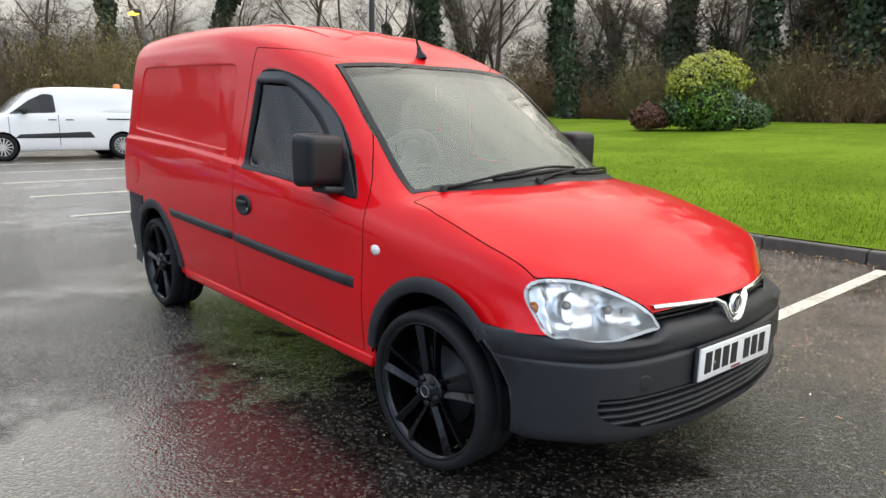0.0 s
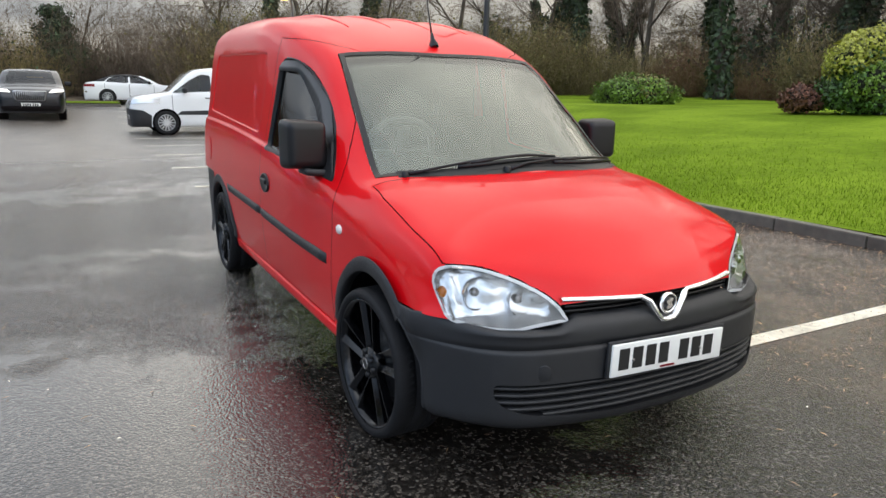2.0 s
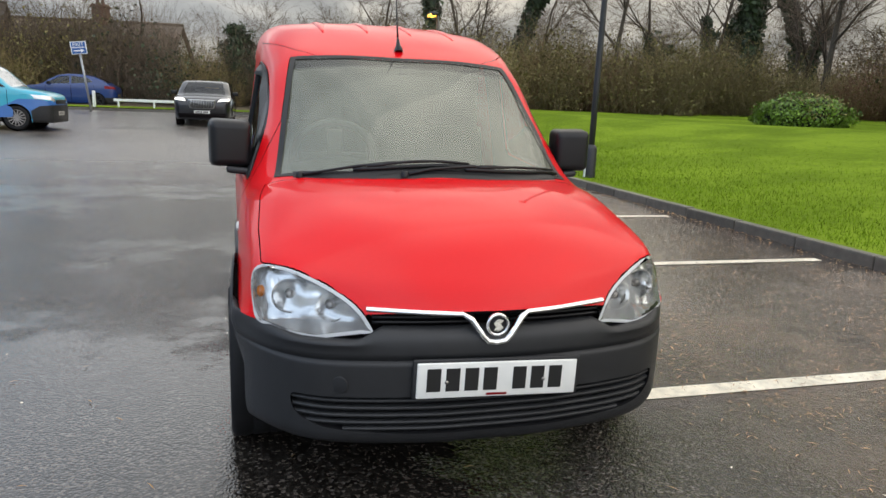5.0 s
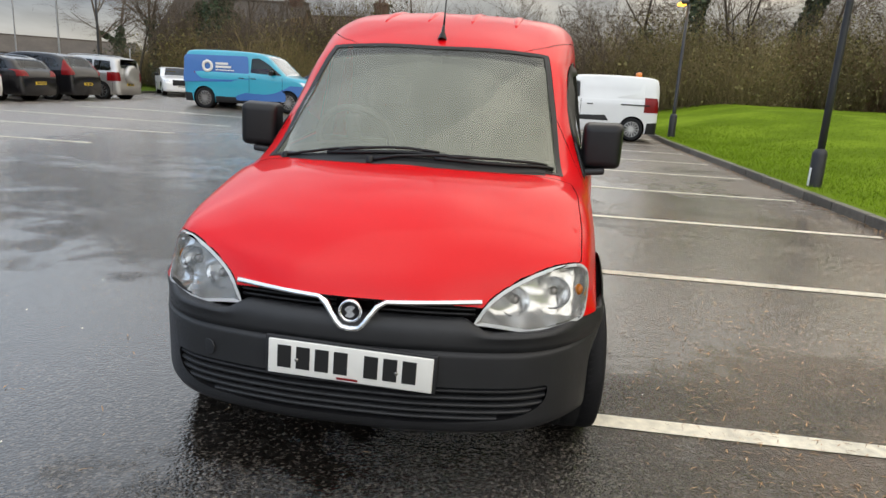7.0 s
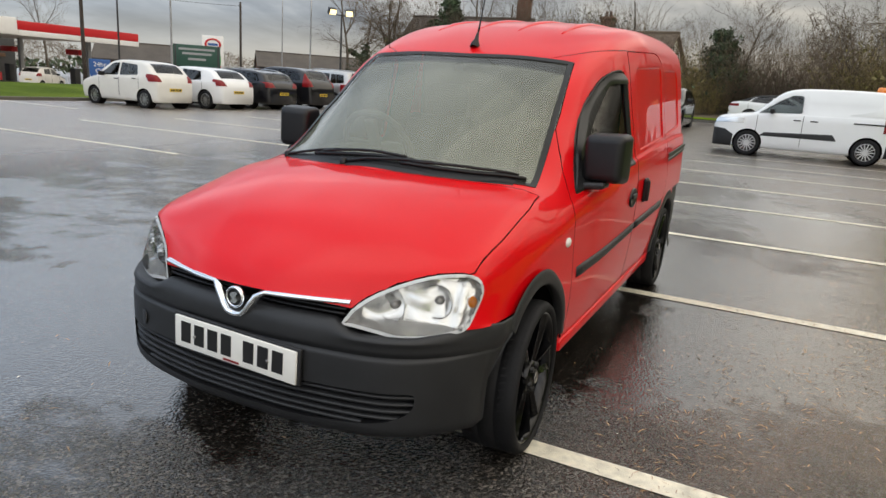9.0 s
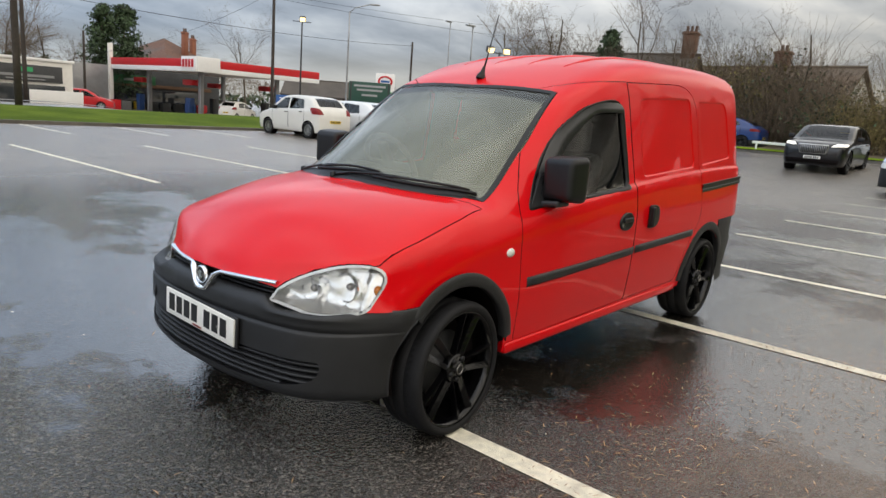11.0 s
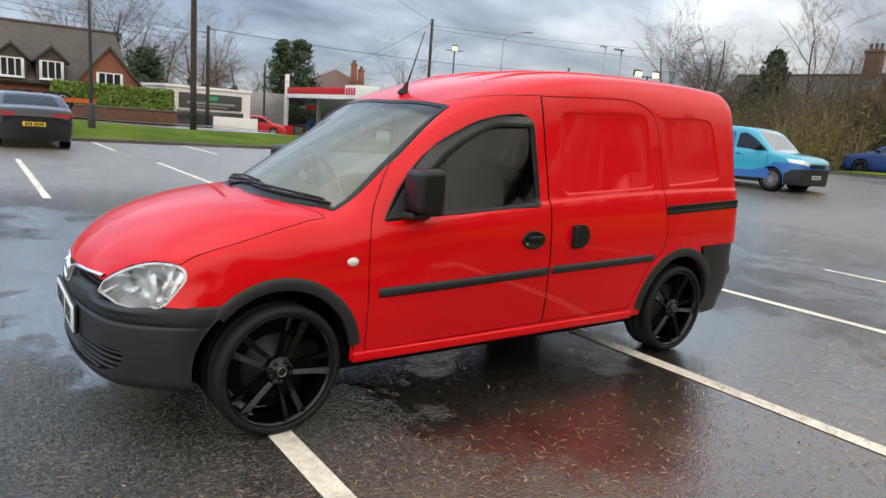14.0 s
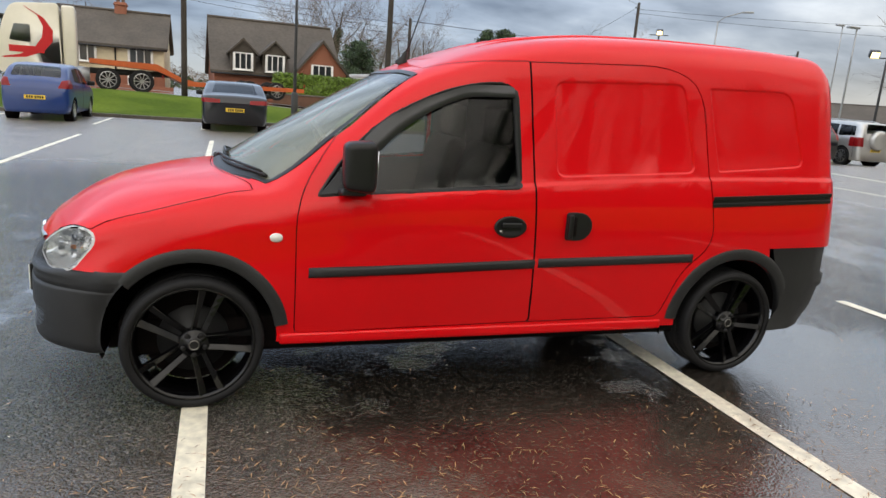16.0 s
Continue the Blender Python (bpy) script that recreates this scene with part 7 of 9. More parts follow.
make_car("blue_crossover", "bright blue crossover with black roof spoiler, parked behind the verge", "car", BLUE_PAINT, at(-34.0, -11.0, -90, 0.05), 4.36, 1.80, 1.56, 2.64, 0.90, 0.34, rim=STEEL_BLACK, spokes=5,
         top=[(0, 0.72), (0.06, 0.84), (0.5, 0.96), (1.1, 1.04), (1.6, 1.32), (2.0, 1.50), (2.5, 1.56), (3.3, 1.48), (3.9, 1.26), (4.15, 1.08), (4.32, 1.0), (4.36, 0.8)],
         belt=[(0, 0.80), (1.1, 1.02), (4.36, 1.12)], windows=[[(1.4, 1.06), (2.4, 1.10), (2.4, 1.46), (1.95, 1.42)], [(2.48, 1.10), (3.4, 1.2), (3.2, 1.38), (2.48, 1.46)]],
         ws=(1.12, 1.98, 0.66, 0.56), rs=(3.4, 4.0, 0.50, 0.58), clad=[[(3.9, 0.15), (4.6, 0.15), (4.6, 0.55), (3.9, 0.50)]], tail_lamp=[(0.56, 0.88), (0.88, 0.92), (0.88, 1.05), (0.62, 0.98)], front_lamp=[(0.5, 0.8), (0.85, 0.84), (0.85, 0.92), (0.6, 0.9)])
make_car("white_convertible", "white convertible with a black fabric roof", "car", WHITE_PAINT, at(-34.0, 2.6, 90, 0.02), 4.60, 1.84, 1.38, 2.75, 0.90, 0.33, **{**SALOON, "top": scaled(SALOON["top"], 0.968, 0.985), "belt": SALOON["belt"]}, clad=[[(2.25, 1.26), (2.25, 1.6), (4.2, 1.6), (4.2, 1.03), (3.75, 1.04), (3.5, 1.24)]], clad_mat=BLACK)
make_car("white_saloon", "white saloon with a dark grille by the exit verge", "car", WHITE_PAINT, at(-31.0, -17.6, 35, 0.06), 4.70, 1.84, 1.42, 2.80, 0.90, 0.33, grille=(0.9, 0.5, 0.78, BLACK), **SALOON)

# ---------------------------------------------------------------- posts, signs, wires
POST = material("black_post_paint", (0.022, 0.022, 0.024), 0.45, vary=0.25, scale=9, bump=0.1, bump_scale=90)
WOOD_POLE = material("creosoted_pole", (0.045, 0.036, 0.03), 0.85, vary=0.3, scale=14, bump=0.4, bump_scale=60)
GALV = material("galvanised_steel", (0.33, 0.34, 0.35), 0.45, 0.7, vary=0.15, scale=12)
LAMP_AMBER = glowing("lit_amber_lamp", (1.0, 0.52, 0.08), 2.2)
LAMP_WARM = glowing("lit_floodlamp", (1.0, 0.80, 0.42), 2.0)
SIGN_BLUE = material("blue_sign", (0.02, 0.10, 0.33), 0.4, vary=0.05, scale=8)
SIGN_WHITE = material("white_sign", (0.78, 0.79, 0.78), 0.4, vary=0.05, scale=8)


def post_thing(name, label, x, y, z, height, r0, r1, lean=(0, 0), mat=None, category="lamp post", base=0.0):
    t = thing(name, label, category, pose(x, y, z))
    pts = [(lean[0] * k * k, lean[1] * k * k, height * k) for k in (0, 0.25, 0.5, 0.75, 1.0)]
    part("pole", tube_bm(pts, [r0 + (r1 - r0) * k for k in (0, 0.25, 0.5, 0.75, 1.0)], 14), mat or POST, t)
    if base:
        part("base_sleeve", lathe([(r0 * 1.9, -0.05), (r0 * 1.9, base), (r0 * 1.5, base + 0.06), (r0, base + 0.08)], 20), mat or POST, t)
    return t


near_post = post_thing("lamp_post", "black steel lamp post standing on the grass edge", -8.35, 4.86, lawn(-8.35, 4.86) - 0.05, 6.5, 0.055, 0.045, (-0.1, 0.16), base=0.55)
part("peeling_patch", box_bm(0.06, 0.012, 0.28, (0.03, -0.105, 0.2), 0.004), SIGN_WHITE, near_post, "peeled white notice")
part("lamp_head", box_bm(0.5, 0.2, 0.12, (-0.3, 0.16, 6.5), 0.04), POST, near_post)
lean_post = post_thing("lamp_post", "leaning black lamp post with a lit amber lantern", -20.0, 4.95, lawn(-20.0, 4.95) - 0.05, 4.3, 0.06, 0.045, (-1.75, 0.35), base=0.7)
part("lantern", box_bm(0.45, 0.26, 0.14, (-1.75, 0.20, 4.34), 0.05), POST, lean_post)
part("lamp_glass", box_bm(0.40, 0.24, 0.09, (-1.75, 0.14, 4.29), 0.03), LAMP_AMBER, lean_post, "glowing amber lamp")
verge_post = post_thing("lamp_post", "slim black lamp post on the road verge", -2.95, -24.3, verge(-2.95, -24.3) - 0.1, 5.0, 0.07, 0.05, base=0.9)
part("lamp_head", box_bm(0.5, 0.22, 0.1, (0, 0, 5.0), 0.03), POST, verge_post)


def flood_post(x, y, z, h, label, heads):
    t = post_thing("floodlight_post", label, x, y, z, h, 0.07, 0.05, category="floodlight", base=0.8)
    part("cross_arm", tube_bm([(-0.55, 0.3, h - 0.05), (0.55, -0.3, h - 0.05)], 0.03, 8), POST, t)
    for dx, dy, rz, lit in heads:
        f = part("floodlight", box_bm(0.30, 0.42, 0.34, (0, 0, 0), 0.03), POST, t, matrix=pose(dx, dy, h + 0.12, 0, 25, rz))
        part("lamp_glass", box_bm(0.02, 0.36, 0.28, (0.155, 0, 0), 0.004), LAMP_WARM if lit else SIGN_WHITE, f)
    return t


flood_post(-30.4, -21.6, 0.1, 4.75, "black post with lit floodlights at the car park edge", ((-0.4, 0.25, 30, True), (0.5, -0.3, 60, True)))
flood_post(-28.9, -38.0, -0.6, 7.4, "tall black post with a lit floodlight by the road", ((0.1, 0.2, 50, True),))

POLES = {}
for nm, x, y, z, h, r in (("a", -7.45, -27.6, 0.2, 9.0, 0.14), ("b", 1.28, -27.4, 0.2, 8.5, 0.13), ("c", -11.4, -38.9, 0.2, 5.9, 0.12), ("d", -32.3, -46.2, -0.5, 10.6, 0.15), ("e", -23.7, -62.0, -0.7, 6.6, 0.12), ("f", -55, -52, 0, 8.6, 0.14)):
    POLES[nm] = (x, y, z + h)
    t = post_thing("telegraph_pole", "dark wooden telegraph pole carrying wires", x, y, z - 0.2, h + 0.2, r, r * 0.75, mat=WOOD_POLE, category="utility pole")
    for dz in (0.25, 0.7):
        part("step_iron", tube_bm([(-0.28, 0, h - dz), (0.28, 0, h - dz)], 0.02, 6), GALV, t)
    part("insulator", lathe([(0.03, 0), (0.05, 0.05), (0.03, 0.1), (0, 0.12)], 8), BLACK, t, matrix=pose(0.24, 0, h - 0.25))


def wire(a, b, sag, r=0.018):
    a, b = Vector(a), Vector(b)
    pts = []
    for i in range(17):
        t = i / 16
        p = a.lerp(b, t)
        pts.append((p.x, p.y, p.z - sag * 4 * t * (1 - t)))
    tagged(part("overhead_wire", tube_bm(pts, r * 0.6, 5), BLACK), "thin black overhead wire between poles", "wire", "overhead wires")


wire((-11.4, -38.9, 5.95), (-55, -52, 8.2), 0.5, 0.03)
wire((-32.3, -46.2, 9.9), (-8, -34, 17.0), 1.2, 0.02)
wire((-32.3, -46.2, 9.8), (-26, -64, 4.3), 0.8, 0.02)
for k in range(3):
    wire((-11.4, -38.9, 5.7 - 0.3 * k), (16, -44, 9.3 - 0.5 * k), 0.6, 0.02)
wire((-11.4, -38.9, 5.4), (1.3, -27.4, 8.4), 0.4, 0.018)
wire((-32.3, -46.2, 9.6), (-90, -30, 13), 1.0, 0.022)
wire((-32.3, -46.2, 9.3), (-90, -32, 11.5), 1.0, 0.022)
street = post_thing("street_lamp", "grey street lamp with a curved arm", -37.3, -42.6, -0.6, 9.5, 0.09, 0.06, mat=GALV, category="street lamp")
part("arm", tube_bm([(0, 0, 9.4), (-0.3, 0.3, 9.8), (-1.3, 1.1, 10.2)], 0.04, 8), GALV, street)
part("lantern", box_bm(0.8, 0.3, 0.12, (-1.6, 1.35, 10.2), 0.04, 2, None, Euler((0, 0, radians(-40))).to_matrix()), GALV, street)
for x, y, h in ((-31.4, -24.5, 6.5), (-45, -38, 9.0)):
    t = post_thing("street_lamp", "pale grey thin street lamp beside the road", x, y, 0, h, 0.06, 0.04, mat=GALV, category="street lamp")
    part("lantern", box_bm(0.7, 0.25, 0.1, (0.25, 0, h), 0.03), GALV, t)

# exit sign
exit_sign = thing("exit_sign", "blue exit sign with a white arrow on a leaning post", "sign", pose(-28.3, -7.55, g(-28.3, -7.55) - 0.02, 0, 0, 0))
part("post", tube_bm([(0, 0, 0), (0, -0.30, 2.45)], 0.045, 10), GALV, exit_sign)
plate = part("panel", box_bm(0.02, 0.78, 0.66, (0, 0, 0), 0.004), SIGN_WHITE, exit_sign, matrix=pose(0.06, -0.30, 2.50, 7, 0, 4) @ Matrix.Diagonal((1, 0.74, 0.74, 1)))
part("blue_field", box_bm(0.006, 0.70, 0.30, (0.0115, 0, -0.15)), SIGN_BLUE, plate, smooth=False)
part("blue_field", box_bm(0.006, 0.70, 0.26, (0.0115, 0, 0.17)), SIGN_BLUE, plate, smooth=False)


def words(text, size, mat, owner, matrix, name="lettering"):
    cu = bpy.data.curves.new(name, "FONT")
    cu.body, cu.size, cu.align_x, cu.align_y, cu.extrude = text, size, "CENTER", "CENTER", 0.002
    cu.materials.append(mat)
    ob = new(name, cu)
    ob.matrix_basis = matrix
    ob.parent = owner
    return ob


words("EXIT", 0.27, SIGN_WHITE, plate, pose(0.018, 0, 0.17, 90, 0, 90))
arrow = extrude_poly([(-0.26, -0.03), (0.08, -0.03), (0.08, -0.10), (0.28, 0.0), (0.08, 0.10), (0.08, 0.03), (-0.26, 0.03)], 0.004, "x", 0.015)
bmesh.ops.translate(arrow, verts=arrow.verts, vec=(0, 0, -0.15))
part("arrow", arrow, SIGN_WHITE, plate, smooth=False)
for x, y in ((-27.6, -19.6), (-28.1, -20.1)):
    t = thing("bollard", "yellow and white traffic bollard on the verge", "bollard", pose(x, y - 1.5, 0.1))
    part("shell", lathe([(0.13, 0), (0.13, 0.75), (0.10, 0.88), (0, 0.9)], 16), SIGN_WHITE, t)
    part("yellow_band", lathe([(0.134, 0.25), (0.134, 0.6)], 16), PLATE_YELLOW, t)
give_way = post_thing("road_sign", "triangular road sign on a grey post", -32.0, -20.9, 0.1, 2.2, 0.035, 0.03, mat=GALV, category="sign")
part("sign_face", extrude_poly(rounded([(-0.32, 0.55), (0.32, 0.55), (0.0, 0.0)], 0.04, 3), 0.012, "y", 0.04), GALV, give_way)

# ---------------------------------------------------------------- houses
BRICK = material("red_brick", (0.26, 0.10, 0.06), 0.85, vary=0.25, scale=25, bump=0.4, bump_scale=60, coarse=0.7)
BRICK_BROWN = material("brown_brick", (0.125, 0.062, 0.038), 0.85, vary=0.25, scale=25, bump=0.4, bump_scale=60)
RENDER_CREAM = material("cream_render", (0.62, 0.54, 0.38), 0.85, vary=0.08, scale=4, bump=0.15, bump_scale=60)
RENDER_WHITE = material("white_render", (0.72, 0.70, 0.66), 0.85, vary=0.08, scale=4, bump=0.15, bump_scale=60)
TILE = material("grey_brown_roof_tiles", (0.075, 0.062, 0.05), 0.75, vary=0.3, scale=6, bump=0.4, bump_scale=25)
TILE_BROWN = material("brown_clay_tiles", (0.155, 0.105, 0.068), 0.8, vary=0.3, scale=6, bump=0.4, bump_scale=25, spread=(0.12, 0.09, 0.065), coarse=0.5)
TILE_RED = material("weathered_red_tiles", (0.15, 0.075, 0.05), 0.75, vary=0.35, scale=5, bump=0.4, bump_scale=25, spread=(0.08, 0.075, 0.07), coarse=0.25)
UPVC = material("white_window_frame", (0.78, 0.78, 0.77), 0.4, vary=0.04, scale=6)
HOUSE_GLASS = material("house_window_glass", (0.03, 0.035, 0.04), 0.06, vary=0.3, scale=2, coat=1.0)
DARKWOOD = material("dark_grey_cladding", (0.05, 0.052, 0.055), 0.6, vary=0.2, scale=6, bump=0.2, bump_scale=40)


def window(owner, x, y, z, w, h, panes=2, yaw=0.0, arch=0.0):
    """A framed window whose face looks along -y of its owner before yaw."""
    f = new("window")
    f.parent, f.matrix_basis = owner, pose(x, y, z, 0, 0, yaw)
    for sx, sz, cx, cz in ((w, 0.07, 0, h / 2), (w, 0.07, 0, -h / 2), (0.07, h, -w / 2, 0), (0.07, h, w / 2, 0)):
        part("window_frame", box_bm(sx + 0.07, 0.10, sz, (cx, -0.02, cz), 0.008, 1), UPVC, f)
    for i in range(1, panes):
        part("mullion", box_bm(0.06, 0.09, h, (-w / 2 + w * i / panes, -0.02, 0), 0.006, 1), UPVC, f)
    for i in range(panes):
        part("pane", box_bm(w / panes - 0.05, 0.02, h - 0.06, (-w / 2 + w * (i + 0.5) / panes, 0.01, 0)), HOUSE_GLASS, f, smooth=False)
    part("window_sill", box_bm(w + 0.2, 0.18, 0.06, (0, -0.06, -h / 2 - 0.06), 0.01, 1), UPVC, f)
    return f


def gable_house(name, label, m, L, D, eave, ridge, wall, roof, base=-1.0):
    """Walls with gable ends along x, a pitched roof with thickness; the front looks along -y."""
    h = thing(name, label, "house", m)
    bm = bmesh.new()
    v = [(-L / 2, -D / 2, base), (L / 2, -D / 2, base), (L / 2, D / 2, base), (-L / 2, D / 2, base),
         (-L / 2, -D / 2, eave), (L / 2, -D / 2, eave), (L / 2, D / 2, eave), (-L / 2, D / 2, eave), (-L / 2, 0, ridge), (L / 2, 0, ridge)]
    vs = [bm.verts.new(p) for p in v]
    for f in ((0, 1, 5, 4), (2, 3, 7, 6), (1, 2, 6, 9, 5), (3, 0, 4, 8, 7)):
        bm.faces.new([vs[i] for i in f])
    part("wall", bm, wall, h, smooth=False)
    k = (ridge - eave) / (D / 2)
    for s in (-1, 1):
        a = extrude_poly([(s * (D / 2 + 0.35), eave - 0.35 * k), (0, ridge), (0, ridge + 0.16), (s * (D / 2 + 0.35), eave - 0.35 * k + 0.16)], L + 0.5, "x", -L / 2 - 0.25)
        part("roof_slope", a, roof, h, smooth=False)
        part("gutter", tube_bm([(-L / 2 - 0.2, s * (D / 2 + 0.38), eave - 0.36 * k), (L / 2 + 0.2, s * (D / 2 + 0.38), eave - 0.36 * k)], 0.06, 6), BLACK, h)
    part("ridge_tiles", tube_bm([(-L / 2 - 0.25, 0, ridge + 0.17), (L / 2 + 0.25, 0, ridge + 0.17)], 0.1, 8), roof, h)
    return h


def chimney(h, x, y, z0, z1, w=0.55, mat=None, pots=2):
    c = part("chimney", box_bm(w * 1.3, w, z1 - z0, (x, y, (z0 + z1) / 2), 0.02, 1), mat or BRICK, h)
    part("chimney_cap", box_bm(w * 1.5, w * 1.2, 0.14, (x, y, z1 - 0.15), 0.02, 1), mat or BRICK, c)
    for i in range(pots):
        part("chimney_pot", lathe([(0.11, 0), (0.09, 0.3), (0.11, 0.36), (0.08, 0.37)], 12), TILE_RED, c, matrix=pose(x + (i - (pots - 1) / 2) * 0.3, y, z1))


# brick house with two dormers and a brick gable; its front looks to the car park (+y)
brick_house = gable_house("brick_house", "brick house with grey tiled roof, dormers and a front gable", pose(-3.4, -45.2, 0, 0, 0, 183), 7.6, 8.4, 2.2, 5.35, BRICK, TILE)
for x in (1.75, -0.15):
    d = part("dormer", extrude_poly([(-0.72, 1.9), (0.72, 1.9), (0.72, 3.25), (0.0, 3.95), (-0.72, 3.25)], 2.8, "y", -4.5), TILE, brick_house, matrix=pose(-x - 0.4, 0, 0), smooth=False)
    window(brick_house, -x - 0.4, -4.56, 2.72, 1.05, 0.95, 3)
wing = part("gable_wing", extrude_poly([(-1.55, -1.0), (1.55, -1.0), (1.55, 2.35), (0.0, 4.2), (-1.55, 2.35)], 3.0, "y", -5.2), BRICK, brick_house, "red brick gable", matrix=pose(2.55, 0, 0), smooth=False)
for s in (-1, 1):
    part("gable_roof", extrude_poly([(0, 4.2), (s * 1.85, 2.0), (s * 1.85, 2.16), (0, 4.38)], 3.3, "y", -5.4), TILE, wing, smooth=False)
window(brick_house, 2.55, -5.24, 2.35, 1.25, 0.95, 3)
for x in (1.75, -0.15):
    for s in (-1, 1):
        part("dormer_roof", extrude_poly([(0, 3.95), (s * 0.9, 3.10), (s * 0.9, 3.22), (0, 4.1)], 2.6, "y", -4.7), TILE, brick_house, matrix=pose(-x - 0.4, 0, 0), smooth=False)

cream_house = gable_house("cream_house", "cream rendered house with dark tiled roof and brick chimney", pose(6.4, -47.5, 0.9, 0, 0, 180), 6.3, 5.6, 2.4, 4.4, RENDER_CREAM, TILE)
chimney(cream_house, 0.35, 0, 3.8, 5.1, 0.55)
for x, w in ((-1.5, 1.35), (1.75, 1.35)):
    window(cream_house, x, -2.84, 1.66, w, 0.95, 3)
part("down_pipe", tube_bm([(0.3, -2.86, 2.2), (0.3, -2.86, -0.5)], 0.05, 8), BLACK, cream_house)
part("brick_storey", box_bm(6.34, 0.08, 2.2, (0, -2.82, -0.35), 0.01), BRICK, cream_house, "red brick lower storey")
window(cream_house, 1.75, -2.90, 0.1, 1.4, 0.8, 3)
part("garden_wall", box_bm(7.5, 0.25, 1.0, (0, -3.9, -0.6), 0.03), BRICK, cream_house)

back_house = gable_house("back_house", "old cottage with brown tiles, white gable and brick chimneys", pose(-47.2, -11.2, 0.3, 0, 0, 82), 10.5, 7.0, 2.7, 5.3, RENDER_WHITE, TILE_BROWN)
chimney(back_house, 0.4, 0, 4.6, 6.5, 0.7, BRICK_BROWN)
window(back_house, 3.2, -3.54, 1.6, 1.3, 1.1, 2)
window(back_house, -2.0, -3.54, 1.6, 1.3, 1.1, 2)
side_house = gable_house("brown_brick_house", "brown brick house with chimney half hidden by shrubs", pose(-45.2, -20.4, 0.3, 0, 0, 95), 9.0, 7.0, 3.2, 5.9, BRICK_BROWN, TILE)
chimney(side_house, 3.9, 0, 5.2, 7.6, 0.7, BRICK_BROWN, 3)
part("tv_aerial", tube_bm([(3.4, 0.6, 6.6), (3.4, 0.6, 8.5), (3.2, 1.9, 8.6)], 0.02, 5), GALV, side_house)
window(side_house, 0.5, -3.54, 1.8, 1.3, 1.1, 2)
garden = thing("garden_wall", "weathered brick garden wall below the hedge", "wall", pose(-6.2, -37.9, 0, 0, 0, 177))
part("wall_face", box_bm(6.2, 0.3, 0.95, (0, 0, 0.45), 0.03), BRICK_BROWN, garden)
part("coping", box_bm(6.3, 0.4, 0.08, (0, 0, 0.96), 0.02), KERB, garden)

# white single-storey shop with a grey sign board
shop = thing("office_building", "white flat-roofed shop with a grey sign board", "building", pose(-13.6, -49.5, 0, 0, 0, 188))
part("wall", box_bm(6.4, 5.0, 4.0, (0, 0, 0.6), 0.03), RENDER_WHITE, shop)
part("roof_edge", box_bm(6.6, 5.2, 0.18, (0, 0, 2.66), 0.02), UPVC, shop)
sign = part("sign_board", box_bm(4.7, 0.1, 1.05, (0.1, -2.56, 1.75), 0.01), DARKWOOD, shop)
part("lettering_bar", box_bm(3.6, 0.03, 0.16, (0.1, -2.62, 1.6)), GALV, sign, smooth=False)
part("lettering_bar", box_bm(2.4, 0.03, 0.08, (0.1, -2.62, 1.38)), GALV, sign, smooth=False)
part("emblem_shape", box_bm(0.9, 0.03, 0.28, (0.1, -2.62, 1.98)), material("green_emblem", (0.03, 0.32, 0.12), 0.5, vary=0.1, scale=4), sign, smooth=False)
part("shop_front", box_bm(5.0, 0.08, 1.4, (0.1, -2.56, 0.35), 0.01), HOUSE_GLASS, shop)
part("hoarding", box_bm(3.4, 0.1, 1.0, (1.2, -4.2, 0.25), 0.02), UPVC, shop)
part("pier", box_bm(0.8, 0.8, 2.6, (-3.6, -2.5, 0.9), 0.03), DARKWOOD, shop)

# ---------------------------------------------------------------- filling station
PUMP_BLUE = material("dark_blue_pump", (0.012, 0.05, 0.17), 0.4, vary=0.1, scale=8)
ST_RED = material("red_fascia", (0.55, 0.012, 0.018), 0.35, vary=0.05, scale=2)
station = thing("filling_station", "filling station canopy with red and white fascia over pumps", "filling station", pose(0, 0, 0))
CX0, CX1, CY0, CY1 = -38.6, -26.6, -63.6, -48.0
part("canopy_roof", box_bm(CX1 - CX0 - 0.3, CY1 - CY0 - 0.3, 0.7, ((CX0 + CX1) / 2, (CY0 + CY1) / 2, 3.4), 0.02), RENDER_WHITE, station)
for (ax, ay, bx, by) in ((CX1, CY0, CX1, CY1), (CX0, CY1, CX1, CY1)):
    cx, cy, sx, sy = (ax + bx) / 2, (ay + by) / 2, max(abs(bx - ax), 0.25), max(abs(by - ay), 0.25)
    part("red_band", box_bm(sx, sy, 0.62, (cx, cy, 3.60), 0.02), ST_RED, station)
    part("white_band", box_bm(sx + 0.02, sy + 0.02, 0.38, (cx, cy, 3.09), 0.02), UPVC, station)
br = part("brand_panel", box_bm(0.5, 2.2, 1.15, (CX1 + 0.05, CY1 - 0.9, 3.5), 0.03), UPVC, station, "white corner panel with red shapes")
part("brand_panel_side", box_bm(2.0, 0.5, 1.15, (CX1 - 0.8, CY1 + 0.05, 3.5), 0.03), UPVC, br)
for i in range(4):
    part("lettering_bar", box_bm(0.03, 0.30, 0.6, (CX1 + 0.32, CY1 - 1.65 + i * 0.46, 3.55)), ST_RED, br, smooth=False)
